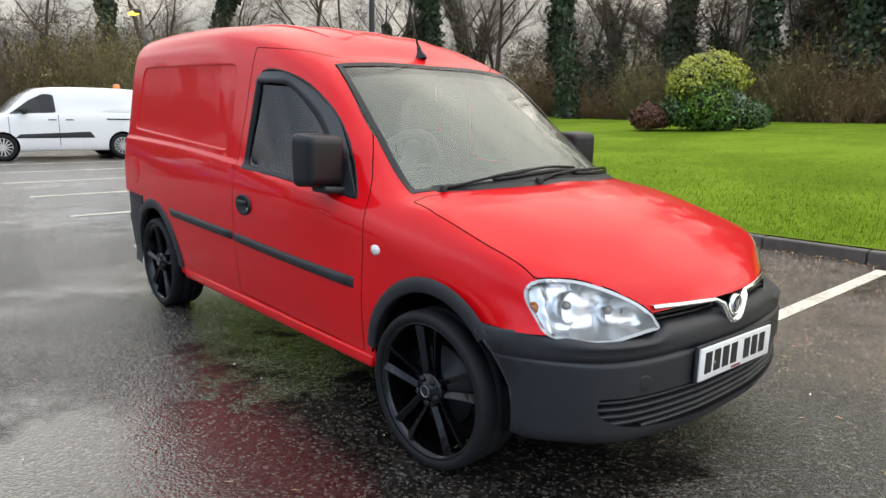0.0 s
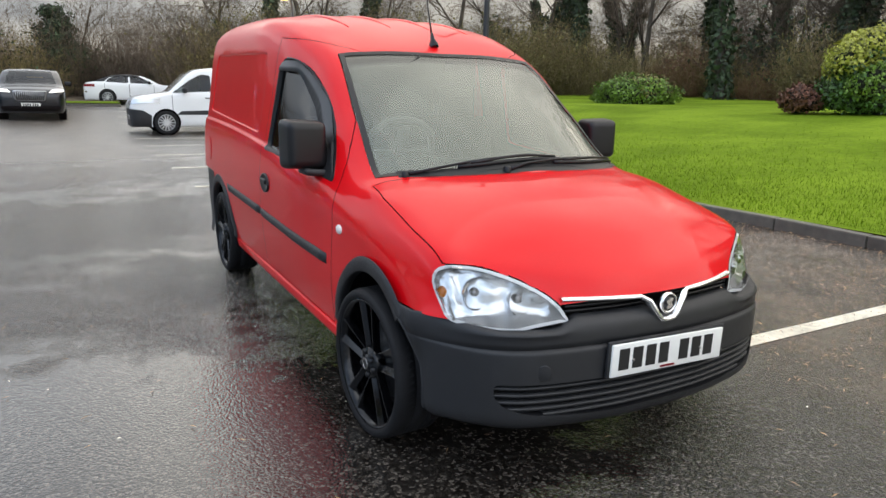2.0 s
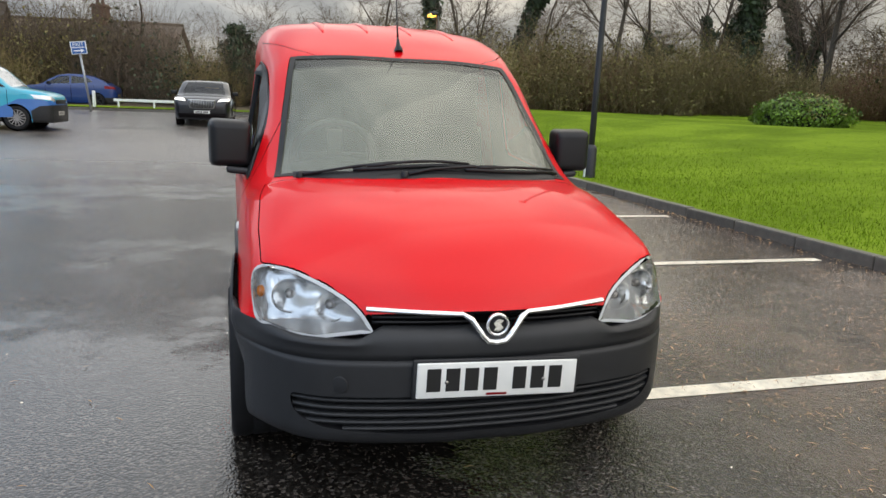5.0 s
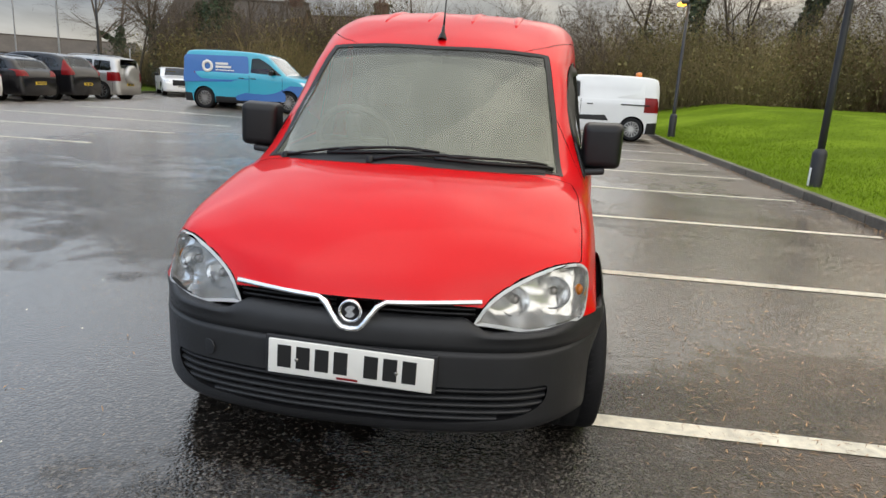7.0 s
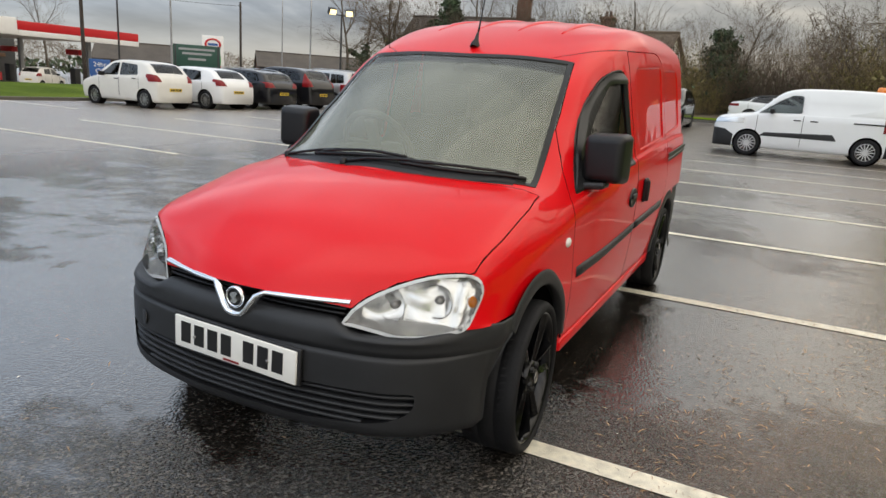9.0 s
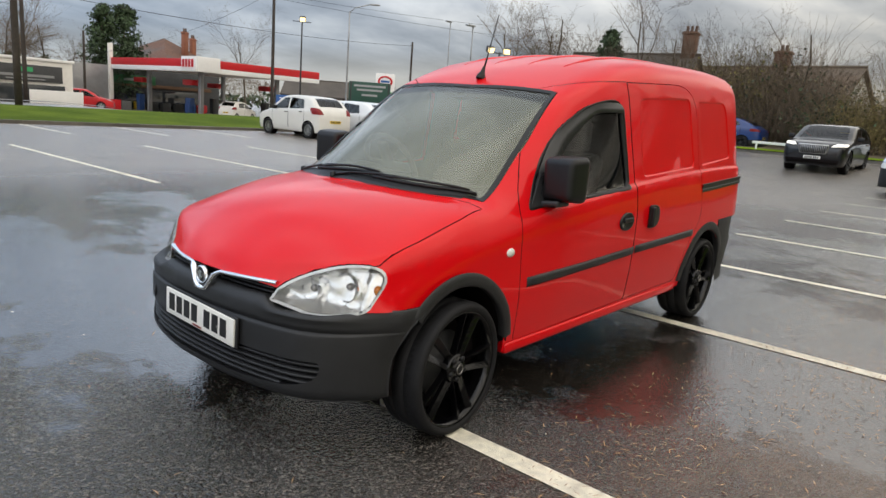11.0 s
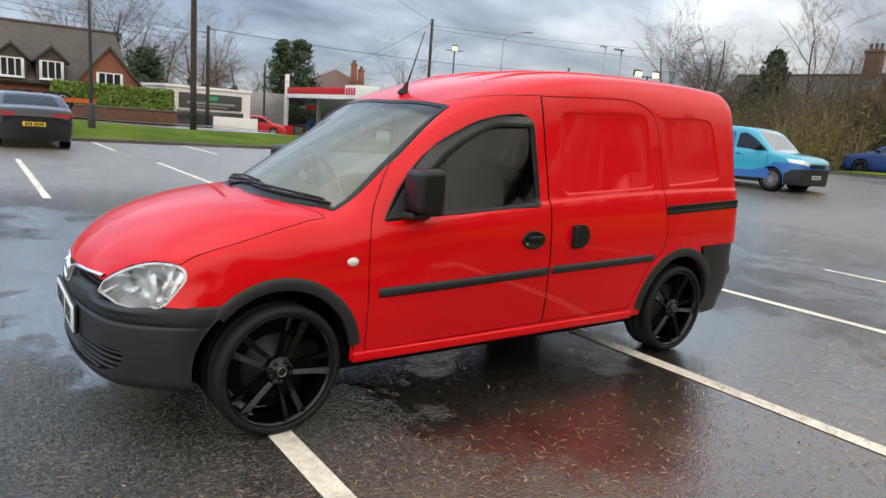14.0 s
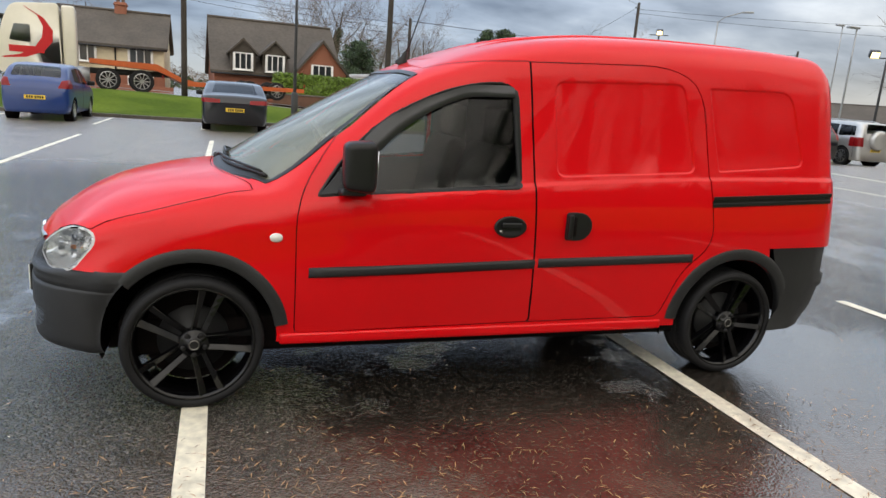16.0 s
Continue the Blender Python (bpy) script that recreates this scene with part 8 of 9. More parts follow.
for x, y in ((-28.6, -51), (-36.2, -51), (-28.6, -60), (-36.2, -60)):
    part("canopy_column", box_bm(0.34, 0.34, 3.8, (x, y, 1.2), 0.03), GALV, station)
    p = part("pump_island", box_bm(0.8, 2.2, 0.2, (x, y - 1.6, -0.8), 0.03), KERB, station)
    part("fuel_pump", box_bm(0.5, 0.7, 1.6, (x, y - 1.8, 0.0), 0.05), PUMP_BLUE if x > -30 else DARKWOOD, p)
    part("pump_header", box_bm(0.7, 1.6, 0.45, (x, y - 1.6, 2.1), 0.03), ST_RED, p)
kiosk = thing("station_shop", "dark-fronted filling station shop under the canopy", "building", pose(-32.5, -68.5, 0, 0, 0, 0))
part("wall", box_bm(13.5, 5.5, 4.6, (0, 0, 1.0), 0.03), DARKWOOD, kiosk)
part("shop_window", box_bm(9.5, 0.1, 1.8, (0.6, 2.78, 0.3), 0.02), HOUSE_GLASS, kiosk)
part("green_sign", box_bm(4.2, 0.12, 0.85, (2.6, 2.82, 2.1), 0.02), material("dark_green_sign", (0.02, 0.12, 0.045), 0.4, vary=0.1, scale=4), kiosk)
part("lettering_bar", box_bm(2.2, 0.03, 0.25, (2.6, 2.9, 2.1)), GALV, kiosk, smooth=False)
part("timber_band", box_bm(11.5, 0.1, 0.35, (0, 2.80, 1.55), 0.02), material("brown_timber", (0.14, 0.075, 0.04), 0.7, vary=0.25, scale=8), kiosk)
for i in range(7):
    part("goods_display", box_bm(0.9, 0.6, 1.1, (-4.2 + i * 1.35, 3.6, -0.55), 0.05), (ST_RED, SIGN_BLUE, LINING, DARKWOOD, LINING, PLATE_YELLOW, GALV)[i], kiosk)
side_wall = thing("grey_clad_wall", "grey clad wall panel beside the canopy", "wall", pose(-24.6, -63.5, 0))
part("panel", box_bm(3.6, 0.3, 4.2, (0, 0, 1.1), 0.02), GALV, side_wall)
part("corner_post", box_bm(0.35, 0.35, 6.6, (-1.9, 0.3, 1.9), 0.02), RENDER_WHITE, side_wall)
red_wall = thing("red_barrier", "low red plastic barrier by the forecourt", "barrier", pose(-22.5, -58.0, -0.7))
part("barrier_panel", box_bm(5.0, 0.3, 0.9, (0, 0, 0.45), 0.05), ST_RED, red_wall)
price = thing("price_sign", "tall white price sign with a red ring emblem", "sign", pose(-53.8, -54.8, -0.4, 0, 0, 45))
part("panel", box_bm(0.3, 2.2, 5.4, (0, 0, 2.7), 0.05), UPVC, price)
part("emblem_ring", lathe([(0.85, 0.17), (0.85, 0.2), (0.62, 0.2), (0.62, 0.17)], 28, "x"), ST_RED, price, matrix=pose(0, 0, 4.5) @ Matrix.Diagonal((1, 1, 0.75, 1)))
part("lettering_bar", box_bm(0.02, 1.0, 0.25, (0.17, 0, 4.5)), SIGN_BLUE, price, smooth=False)
part("green_block", box_bm(0.02, 1.6, 0.9, (0.165, 0, 2.9)), material("green_price_block", (0.08, 0.42, 0.08), 0.4, vary=0.05, scale=3), price, smooth=False)
part("red_block", box_bm(0.02, 1.6, 0.8, (0.165, 0, 1.9)), ST_RED, price, smooth=False)
board = thing("notice_board", "dark green notice board on posts by the road", "sign", pose(-46.2, -49.2, 0, 0, 0, 45))
part("panel", box_bm(0.12, 4.2, 2.0, (0, 0, 2.6), 0.03), material("green_board", (0.015, 0.07, 0.05), 0.5, vary=0.1, scale=3), board)
for s in (-1, 1):
    part("post", box_bm(0.14, 0.14, 3.8, (0, s * 1.9, 1.7), 0.02), POST, board)
for z, w in ((3.2, 3.2), (2.8, 2.6), (2.3, 1.6)):
    part("lettering_bar", box_bm(0.02, w, 0.2, (0.07, 0, z)), GALV, board, smooth=False)
aboard = thing("advert_board", "dark blue free-standing advert board with pale words", "sign", pose(-34.2, -47.0, -0.75, 0, 0, 52))
part("panel", box_bm(0.12, 1.5, 2.3, (0, 0, 1.25), 0.04), SIGN_BLUE, aboard)
for i, wd in enumerate(("24hr", "Off", "Licence")):
    words(wd, 0.5, SIGN_WHITE, aboard, pose(0.075, 0, 2.0 - i * 0.5, 90, 0, 90))
skip_box = thing("storage_container", "white steel storage container by the forecourt", "container", pose(-38.5, -45.3, -0.75, 0, 0, 40))
part("box", box_bm(3.0, 2.2, 2.3, (0, 0, 1.15), 0.03), DIRTY_WHITE, skip_box)
make_car("silver_hatchback", "silver-white hatchback standing at a fuel pump", "car", DIRTY_WHITE, pose(-31.9, -49.6, -0.75, 0, 0, 205), 3.55, 1.6, 1.54, 2.38, 0.72, 0.28, **scaled_hatch(3.55, 1.54))
for i, (x, y, mt, lb) in enumerate(((-21.4, -53.5, WHITE_PAINT, "white car parked beside the forecourt"), (-20.3, -50.5, ST_RED, "red car parked beside the forecourt"), (-19.0, -55.5, SILVER_PAINT, "silver car parked beside the forecourt"))):
    make_car("parked_car", lb + ", far off", "car", mt, pose(x, y, -0.5, 0, 0, 150), 4.0, 1.7, 1.45, 2.5, 0.8, 0.3, **scaled_hatch(4.0, 1.45))
hip = thing("hipped_house", "house with a weathered hipped tile roof behind the station", "house", pose(-37.5, -74.5, 0, 0, 0, 20))
part("wall", box_bm(7, 7, 5.2, (0, 0, 2.0), 0.03), BRICK_BROWN, hip)
bm = bmesh.new()
vs = [bm.verts.new(p) for p in ((-4, -4, 4.5), (4, -4, 4.5), (4, 4, 4.5), (-4, 4, 4.5), (0, 0, 7.1))]
for f in ((0, 1, 4), (1, 2, 4), (2, 3, 4), (3, 0, 4), (3, 2, 1, 0)):
    bm.faces.new([vs[i] for i in f])
part("hip_roof", bm, TILE_RED, hip, smooth=False)
chimney(hip, -2.4, 2.0, 5.0, 7.4, 0.5, BRICK)
chimney(hip, -0.2, 2.8, 5.0, 7.9, 0.5, BRICK)
for x, y, L_, z in ((-60, -70, 14, 2.6), (-80, -60, 18, 3.0)):
    gable_house("far_house", "far low house with a grey roof beyond the road", pose(x, y, -0.6, 0, 0, 135), L_, 8, z, z + 1.9, BRICK_BROWN, TILE)

# ---------------------------------------------------------------- articulated lorry with a low-loader trailer
CAB_WHITE = material("cream_lorry_paint", (0.72, 0.68, 0.58), 0.35, vary=0.06, scale=3, coat=0.5)
ORANGE = material("orange_trailer_paint", (0.50, 0.10, 0.02), 0.5, vary=0.2, scale=5)
lorry = thing("articulated_lorry", "cream lorry cab with red stripe pulling an orange low-loader", "lorry", pose(7.2, -30.3, 0.60, 0, 0.6, 8))
cab = part("cab", extrude_poly(rounded([(1.35, 0.55), (1.38, 1.7), (1.15, 2.6), (0.85, 3.3), (-0.85, 3.45), (-0.9, 0.75), (0.6, 0.75), (0.6, 0.55)], [0.1, 0.1, 0.2, 0.3, 0.15, 0.05, 0.1, 0.05], 4), 2.45, "y", -1.22, 0.04), CAB_WHITE, lorry)
part("side_window", extrude_poly(rounded([(0.95, 1.85), (0.2, 1.8), (0.2, 2.5), (0.75, 2.5)], 0.06, 3), 0.03, "y", 1.215), DARK_GLASS, cab)
part("windscreen", extrude_poly(rounded([(1.40, 1.75), (1.20, 2.6), (1.16, 2.6), (1.36, 1.75)], 0.01, 1), 2.0, "y", -1.0), DARK_GLASS, cab)
stripe_pts = [(0.35, 3.2), (-0.2, 2.85), (-0.45, 2.4), (-0.4, 1.95), (-0.1, 1.55), (0.5, 1.25), (1.2, 1.15)]
bm = bmesh.new()
rows = []
for i, (x, z) in enumerate(stripe_pts):
    wd = 0.05 + 0.14 * math.sin(math.pi * i / 6)
    rows.append([bm.verts.new((x - wd, 1.236, z - wd * 0.4)), bm.verts.new((x + wd, 1.236, z + wd * 0.4))])
for a, b in zip(rows, rows[1:]):
    bm.faces.new((a[0], a[1], b[1], b[0]))
part("red_stripe", bm, ST_RED, cab, smooth=False)
part("lettering_bar", box_bm(1.25, 0.02, 0.26, (0.35, 1.236, 1.52)), ST_RED, cab, smooth=False)
part("air_deflector", box_bm(0.5, 2.2, 2.6, (-1.2, 0, 2.1), 0.1), CAB_WHITE, lorry)
part("sun_visor", box_bm(0.25, 2.3, 0.2, (1.2, 0, 2.75), 0.05), BLACK, cab)
part("fuel_tank", lathe([(0.0, -0.5), (0.32, -0.5), (0.34, 0.0), (0.32, 0.5), (0.0, 0.5)], 20, "x"), GALV, lorry, matrix=pose(-1.4, 0.95, 0.65))
part("chassis", box_bm(6.0, 0.9, 0.25, (-2.4, 0, 0.85), 0.02), STEEL_BLACK, lorry)
deck = extrude_poly([(-1.9, 1.35), (-4.6, 1.28), (-5.6, 0.75), (-6.2, 0.62), (-11.2, 0.60), (-11.2, 0.42), (-5.9, 0.42), (-4.6, 1.0), (-1.9, 1.15)], 2.4, "y", -1.2)
part("trailer_deck", deck, ORANGE, lorry, "orange painted low-loader bed", smooth=False)
for x in (0.45, -2.6, -3.95):
    for s in (1, -1):
        car_wheel(lorry, x, 1.15, 0.5, s, ALLOY, 10)
for x in (-8.6, -9.9):
    for s in (1, -1):
        car_wheel(lorry, x, 1.15, 0.42, s, ALLOY, 10)
for x in (-4.8, -11.2):
    part("marker_lamp", box_bm(0.06, 0.08, 0.16, (x, 1.22, 0.75), 0.01), RED_LENS, lorry)

# low white rail and a stub post by the exit
rail = thing("low_rail", "low white timber rail on the verge by the exit", "rail", pose(-31.4, -5.6, g(-31.4, -5.6) + 0.16))
part("beam", box_bm(0.07, 3.4, 0.12, (0, 0, 0.30), 0.01), SIGN_WHITE, rail)
for yy in (-1.5, 0.0, 1.5):
    part("leg", box_bm(0.08, 0.08, 0.34, (0, yy, 0.14), 0.01), SIGN_WHITE, rail)
stub = thing("marker_post", "short pale timber marker post on the verge", "post", pose(-30.9, -8.0, g(-30.9, -8.0) + 0.12))
part("shaft", box_bm(0.12, 0.12, 0.72, (0, 0, 0.36), 0.015), SIGN_WHITE, stub)

# ---------------------------------------------------------------- trees and shrubs
BARK = material("wet_bark", (0.085, 0.068, 0.05), 0.9, vary=0.35, scale=9, bump=0.7, bump_scale=40, object_random=0.25)
TWIG = material("bare_twigs", (0.135, 0.10, 0.070), 0.9, vary=0.25, scale=3, object_random=0.3, island_random=0.25)
TWIG_OLIVE = material("olive_twigs", (0.22, 0.165, 0.075), 0.9, vary=0.25, scale=3, object_random=0.45, island_random=0.35)
TWIG_RUST = material("rusty_twigs", (0.21, 0.115, 0.062), 0.9, vary=0.25, scale=3, object_random=0.3, island_random=0.35)
IVY = material("dark_ivy_leaves", (0.034, 0.054, 0.020), 0.65, vary=0.3, scale=4, island_random=0.6)
LAUREL = material("glossy_evergreen_leaves", (0.065, 0.13, 0.025), 0.4, vary=0.3, scale=4, island_random=0.55)
YELLOW_LEAF = material("variegated_yellow_leaves", (0.36, 0.36, 0.045), 0.5, vary=0.3, scale=4, island_random=0.5)
PALE_LEAF = material("grey_green_leaves", (0.16, 0.21, 0.12), 0.6, vary=0.3, scale=4, island_random=0.5)
RUST_LEAF = material("rust_brown_leaves", (0.13, 0.05, 0.028), 0.7, vary=0.3, scale=4, island_random=0.5)
OLIVE_LEAF = material("withered_olive_leaves", (0.17, 0.145, 0.045), 0.75, vary=0.3, scale=4, island_random=0.55)
OCHRE_LEAF = material("ochre_autumn_leaves", (0.24, 0.14, 0.035), 0.7, vary=0.3, scale=4, island_random=0.5)
CONIFER = material("conifer_needles", (0.032, 0.060, 0.022), 0.7, vary=0.3, scale=4, island_random=0.5)
YEW = material("yew_needles", (0.055, 0.075, 0.032), 0.7, vary=0.35, scale=3, island_random=0.6)
HEDGE_LEAF = material("clipped_hedge_leaves", (0.12, 0.20, 0.02), 0.5, vary=0.3, scale=4, island_random=0.55)
# near-black fill for solid cores: the shade among leaves put into the colour
CORE = material("painted_inner_shade", (0.020, 0.020, 0.012), 1.0, vary=0.3, scale=6)


def prisms(name, segs, sides, mat, parent=None):
    """One mesh of tapered sticks from rows of (x0, y0, z0, x1, y1, z1, r0, r1)."""
    s = np.asarray(segs, float)
    a, b, r0, r1 = s[:, :3], s[:, 3:6], s[:, 6], s[:, 7]
    d = b - a
    d /= np.linalg.norm(d, axis=1)[:, None] + 1e-9
    ref = np.where(np.abs(d[:, 2:3]) < 0.9, np.array([[0, 0, 1.0]]), np.array([[1.0, 0, 0]]))
    u = np.cross(d, ref)
    u /= np.linalg.norm(u, axis=1)[:, None] + 1e-9
    w = np.cross(d, u)
    n = len(s)
    v = np.zeros((n, 2 * sides, 3))
    for k in range(sides):
        c, q = math.cos(2 * math.pi * k / sides), math.sin(2 * math.pi * k / sides)
        o = u * c + w * q
        v[:, k] = a + o * r0[:, None]
        v[:, sides + k] = b + o * r1[:, None]
    base = (np.arange(n) * 2 * sides)[:, None, None]
    quad = np.array([[k, (k + 1) % sides, sides + (k + 1) % sides, sides + k] for k in range(sides)])[None]
    idx = (base + quad).reshape(-1)
    me = bpy.data.meshes.new(name)
    me.vertices.add(n * 2 * sides)
    me.vertices.foreach_set("co", v.ravel())
    me.loops.add(len(idx))
    me.loops.foreach_set("vertex_index", idx.astype(np.int32))
    me.polygons.add(n * sides)
    me.polygons.foreach_set("loop_start", np.arange(0, len(idx), 4, dtype=np.int32))
    me.update()
    me.validate()
    me.materials.append(mat)
    me.shade_smooth()
    ob = new(name, me)
    if parent is not None:
        ob.parent = parent
    return ob


def grow(seed, height, r, forks, first=0.25, droop=0.0, spread=0.75, limit=4800, stems=1):
    rs = np.random.RandomState(seed)
    thick, thin = [], []

    def limb(p, d, length, rad, level):
        if len(thin) > limit:
            return
        n = 5 if level < 2 else 4
        for i in range(n):
            q = p + d * (length / n)
            r1 = rad * (0.80 if level else 0.76)
            (thick if rad > 0.028 else thin).append((*p, *q, rad, r1 if i < n - 1 else rad * 0.7))
            if level < forks and (level > 0 or i >= int(n * first)):
                for _ in range(2 if level else 2 + (rs.rand() < 0.5)):
                    if rs.rand() < (0.85 if level < 3 else 0.62):
                        az = rs.uniform(0, 2 * math.pi)
                        side = np.array([math.cos(az), math.sin(az), rs.uniform(-0.1, 0.45) - droop * 0.2 * level])
                        nd = d * (1 - spread * 0.55) + side * spread
                        nd /= np.linalg.norm(nd)
                        limb(q, nd, length * rs.uniform(0.42, 0.66), max(rad * rs.uniform(0.38, 0.58), 0.006), level + 1)
            p, rad = q, r1
            d = d + rs.normal(0, 0.10 + 0.05 * level, 3) + np.array([0, 0, 0.05 - droop * 0.06 * level])
            d = d / np.linalg.norm(d)
    for k in range(stems):
        lean = rs.normal(0, 0.04 if stems == 1 else 0.22, 3)
        lean[2] = 1
        limb(np.array([rs.normal(0, 0.15 * (stems > 1)), rs.normal(0, 0.15 * (stems > 1)), -0.2]), lean / np.linalg.norm(lean), height * (1 if stems == 1 else rs.uniform(0.7, 1.0)), r, 0)
    return thick, thin


PROTO = -60.0
TREES = []


def tree_proto(seed, height, r, ivy=0.0, label="", **kw):
    t = thing("bare_tree", label, "tree", pose(0, 0, PROTO))
    thick, thin = grow(seed, height, r, 4, **kw)
    prisms("trunk", thick, 7, BARK, t)
    prisms("crown", thin, 3, TWIG, t)
    if ivy:
        rs = np.random.RandomState(seed + 50)
        n = int(2600 * ivy / 6)
        seg = [s for s in thick if s[2] < ivy and s[6] > 0.05] or thick[:3]
        pick = rs.randint(0, len(seg), n)
        pts, nor = [], []
        for k in pick:
            s = np.array(seg[k])
            f = rs.rand()
            c = s[:3] * (1 - f) + s[3:6] * f
            az = rs.uniform(0, 2 * math.pi)
            o = np.array([math.cos(az), math.sin(az), rs.uniform(-0.3, 0.5)])
            lump = 0.22 + 0.25 * max(0, noise.noise((c[2] * 0.9, az, seed)) + 0.3)
            pts.append(c + o * (s[6] + lump * rs.uniform(0.3, 1.0)))
            nor.append(o)
        cards("ivy", IVY, pts, nor, 0.10, 0.75, t, "dark ivy clinging to the trunk", 0.6, seed)
    TREES.append(t)
    return t


tree_proto(11, 7.4, 0.17, 0, "tall bare winter tree with fine dark twigs", spread=0.62)
tree_proto(12, 8.2, 0.21, 5.8, "bare winter tree with an ivy-clad trunk", spread=0.6, first=0.45)
tree_proto(13, 6.8, 0.14, 0, "slender bare winter tree at the wood edge", spread=0.75)
tree_proto(14, 7.8, 0.24, 7.5, "bare tree thickly wrapped in dark ivy", spread=0.55, first=0.55)
tree_proto(15, 6.0, 0.10, 0, "small many-stemmed bare tree", spread=0.6, stems=4)
tree_proto(16, 7.0, 0.18, 3.5, "spreading bare tree with drooping limbs", spread=0.95, droop=0.35)


def shrub_proto(seed, height, width, n, mat, leaf=None, leaves=0, label="", leaf_size=0.05):
    rs = np.random.RandomState(seed)
    t = thing("shrub", label, "shrub", pose(0, 0, PROTO))
    segs = []
    for _ in range(n):
        az, rad = rs.uniform(0, 2 * math.pi), math.sqrt(rs.rand()) * width * 0.5
        p = np.array([math.cos(az) * rad, math.sin(az) * rad * 0.7, rs.uniform(-0.1, height * 0.25)])
        d = np.array([math.cos(az) * 0.35 * rad / width, math.sin(az) * 0.35 * rad / width, 1.0]) + rs.normal(0, 0.28, 3)
        ln = height * rs.uniform(0.35, 1.0) * (1 - 0.45 * (2 * rad / width) ** 2) / 4
        r = rs.uniform(0.006, 0.014)
        for k in range(4):
            d = d / np.linalg.norm(d)
            q = p + d * ln
            segs.append((*p, *q, r, r * 0.72))
            if k > 0 and rs.rand() < 0.8:
                e = d + rs.normal(0, 0.6, 3)
                e = e / np.linalg.norm(e)
                segs.append((*p, *(p + e * ln * 0.9), r * 0.6, r * 0.3))
            p, r = q, r * 0.72
            d = d + rs.normal(0, 0.22, 3)
    tagged(prisms("stem", [s for s in segs if s[6] >= 0.0075], 3, mat, t), kind="stuff")
    tagged(prisms("branchwork", [s for s in segs if s[6] < 0.0075], 3, mat, t), kind="stuff")
    if leaves:
        pts, nor = [], []
        for _ in range(leaves):
            s = segs[rs.randint(0, len(segs))]
            pts.append(np.array(s[3:6]) + rs.normal(0, 0.06, 3))
            nor.append((rs.normal(0, 0.5), rs.normal(0, 0.5), 0.6))
        cards("foliage", leaf, pts, nor, leaf_size, 0.6, t, "", 0.8, seed)
    return t


SHRUBS = [
    shrub_proto(21, 3.4, 3.6, 640, TWIG_OLIVE, OLIVE_LEAF, 3600, "dense olive-brown shrub with small withered leaves", 0.045),
    shrub_proto(22, 3.0, 3.8, 560, TWIG, IVY, 1600, "dark tangled undergrowth with ivy leaves", 0.07),
    shrub_proto(23, 2.6, 3.4, 620, TWIG_RUST, OLIVE_LEAF, 1200, "rusty brown thicket of thin stems"),
    shrub_proto(24, 4.6, 3.2, 480, TWIG, None, 0, "tall upright bare thicket"),
    shrub_proto(25, 2.2, 3.2, 420, TWIG_OLIVE, LAUREL, 2200, "leafy dark green shrub", 0.08),
]


def put(proto, x, y, z, size=1.0, turn=None, group="woodland trees"):
    ob = copy_thing(proto, pose(x, y, z, 0, 0, random.uniform(0, 360) if turn is None else turn) @ Matrix.Diagonal((size, size, size * random.uniform(0.92, 1.1), 1)))
    ob["group"] = group
    return ob


random.seed(5)
# the wood behind the lawn
for i in range(30):
    x = -50 + i * 1.95 + random.uniform(-0.8, 0.8)
    y = 31 + random.uniform(-1.5, 9) + max(0, (x + 14)) * 0.12
    k = random.choice((0, 1, 2, 3, 0, 5, 1))
    put(TREES[k], x, y, lawn(min(x, 0), min(y, 34)) - 0.1, random.uniform(1.15, 1.55))
for x, y, s in ((-10.5, 32.5, 1.9), (-6.5, 33.0, 2.0), (-2.5, 32.5, 1.9), (1.5, 32.0, 2.0), (4.5, 33, 1.8), (-14.5, 33.5, 1.8), (-18, 33.0, 1.7), (-23, 32.5, 1.7), (-27, 32, 1.6)):
    put(SHRUBS[random.choice((0, 2, 1))], x, y, 0.9, s, group="wood edge shrubs")
put(TREES[3], -22.1, 27.6, 1.2, 1.35)
put(TREES[3], -13.2, 30.5, 1.2, 1.5)
put(TREES[3], -9.2, 31.5, 1.2, 1.6)
put(TREES[3], -3.0, 31.0, 1.2, 1.6)
put(TREES[1], -2.0, 34.0, 1.2, 1.5)
for i in range(26):
    x = -46 + i * 2.05 + random.uniform(-0.7, 0.7)
    y = 27.6 + random.uniform(-0.6, 1.8) + (2.0 if -24 < x < -6 else 0)
    k = random.choice((0, 1, 2, 1, 2, 0)) if x > -20 else random.choice((0, 2, 2, 0))
    put(SHRUBS[k], x, y, lawn(min(x, 0), min(y, 30)) - 0.1, random.uniform(0.8, 1.25), group="wood edge shrubs")
# the thicket between lawn and back hedge
for i in range(17):
    t = i / 16
    x, y = -30.0 - 9 * t + random.uniform(-1, 1), 24.5 - 17.5 * t + random.uniform(-1, 1)
    put(SHRUBS[random.choice((0, 2, 0, 0))], x, y, lawn(max(x, -33), min(y, 30)) - 0.15, random.uniform(1.15, 1.55), group="wood edge shrubs")
for x, y, k, s in ((-36, 20, 0, 1.4), (-39, 15, 1, 1.4), (-41.7, 9.7, 3, 1.35), (-38, 24, 5, 1.3), (-43, 12.5, 0, 1.3), (-44, 18, 2, 1.4), (-37.5, 11.5, 2, 1.1), (-46, 8, 5, 1.3), (-33, 27, 1, 1.4)):
    put(TREES[k], x, y, 0.9, s)
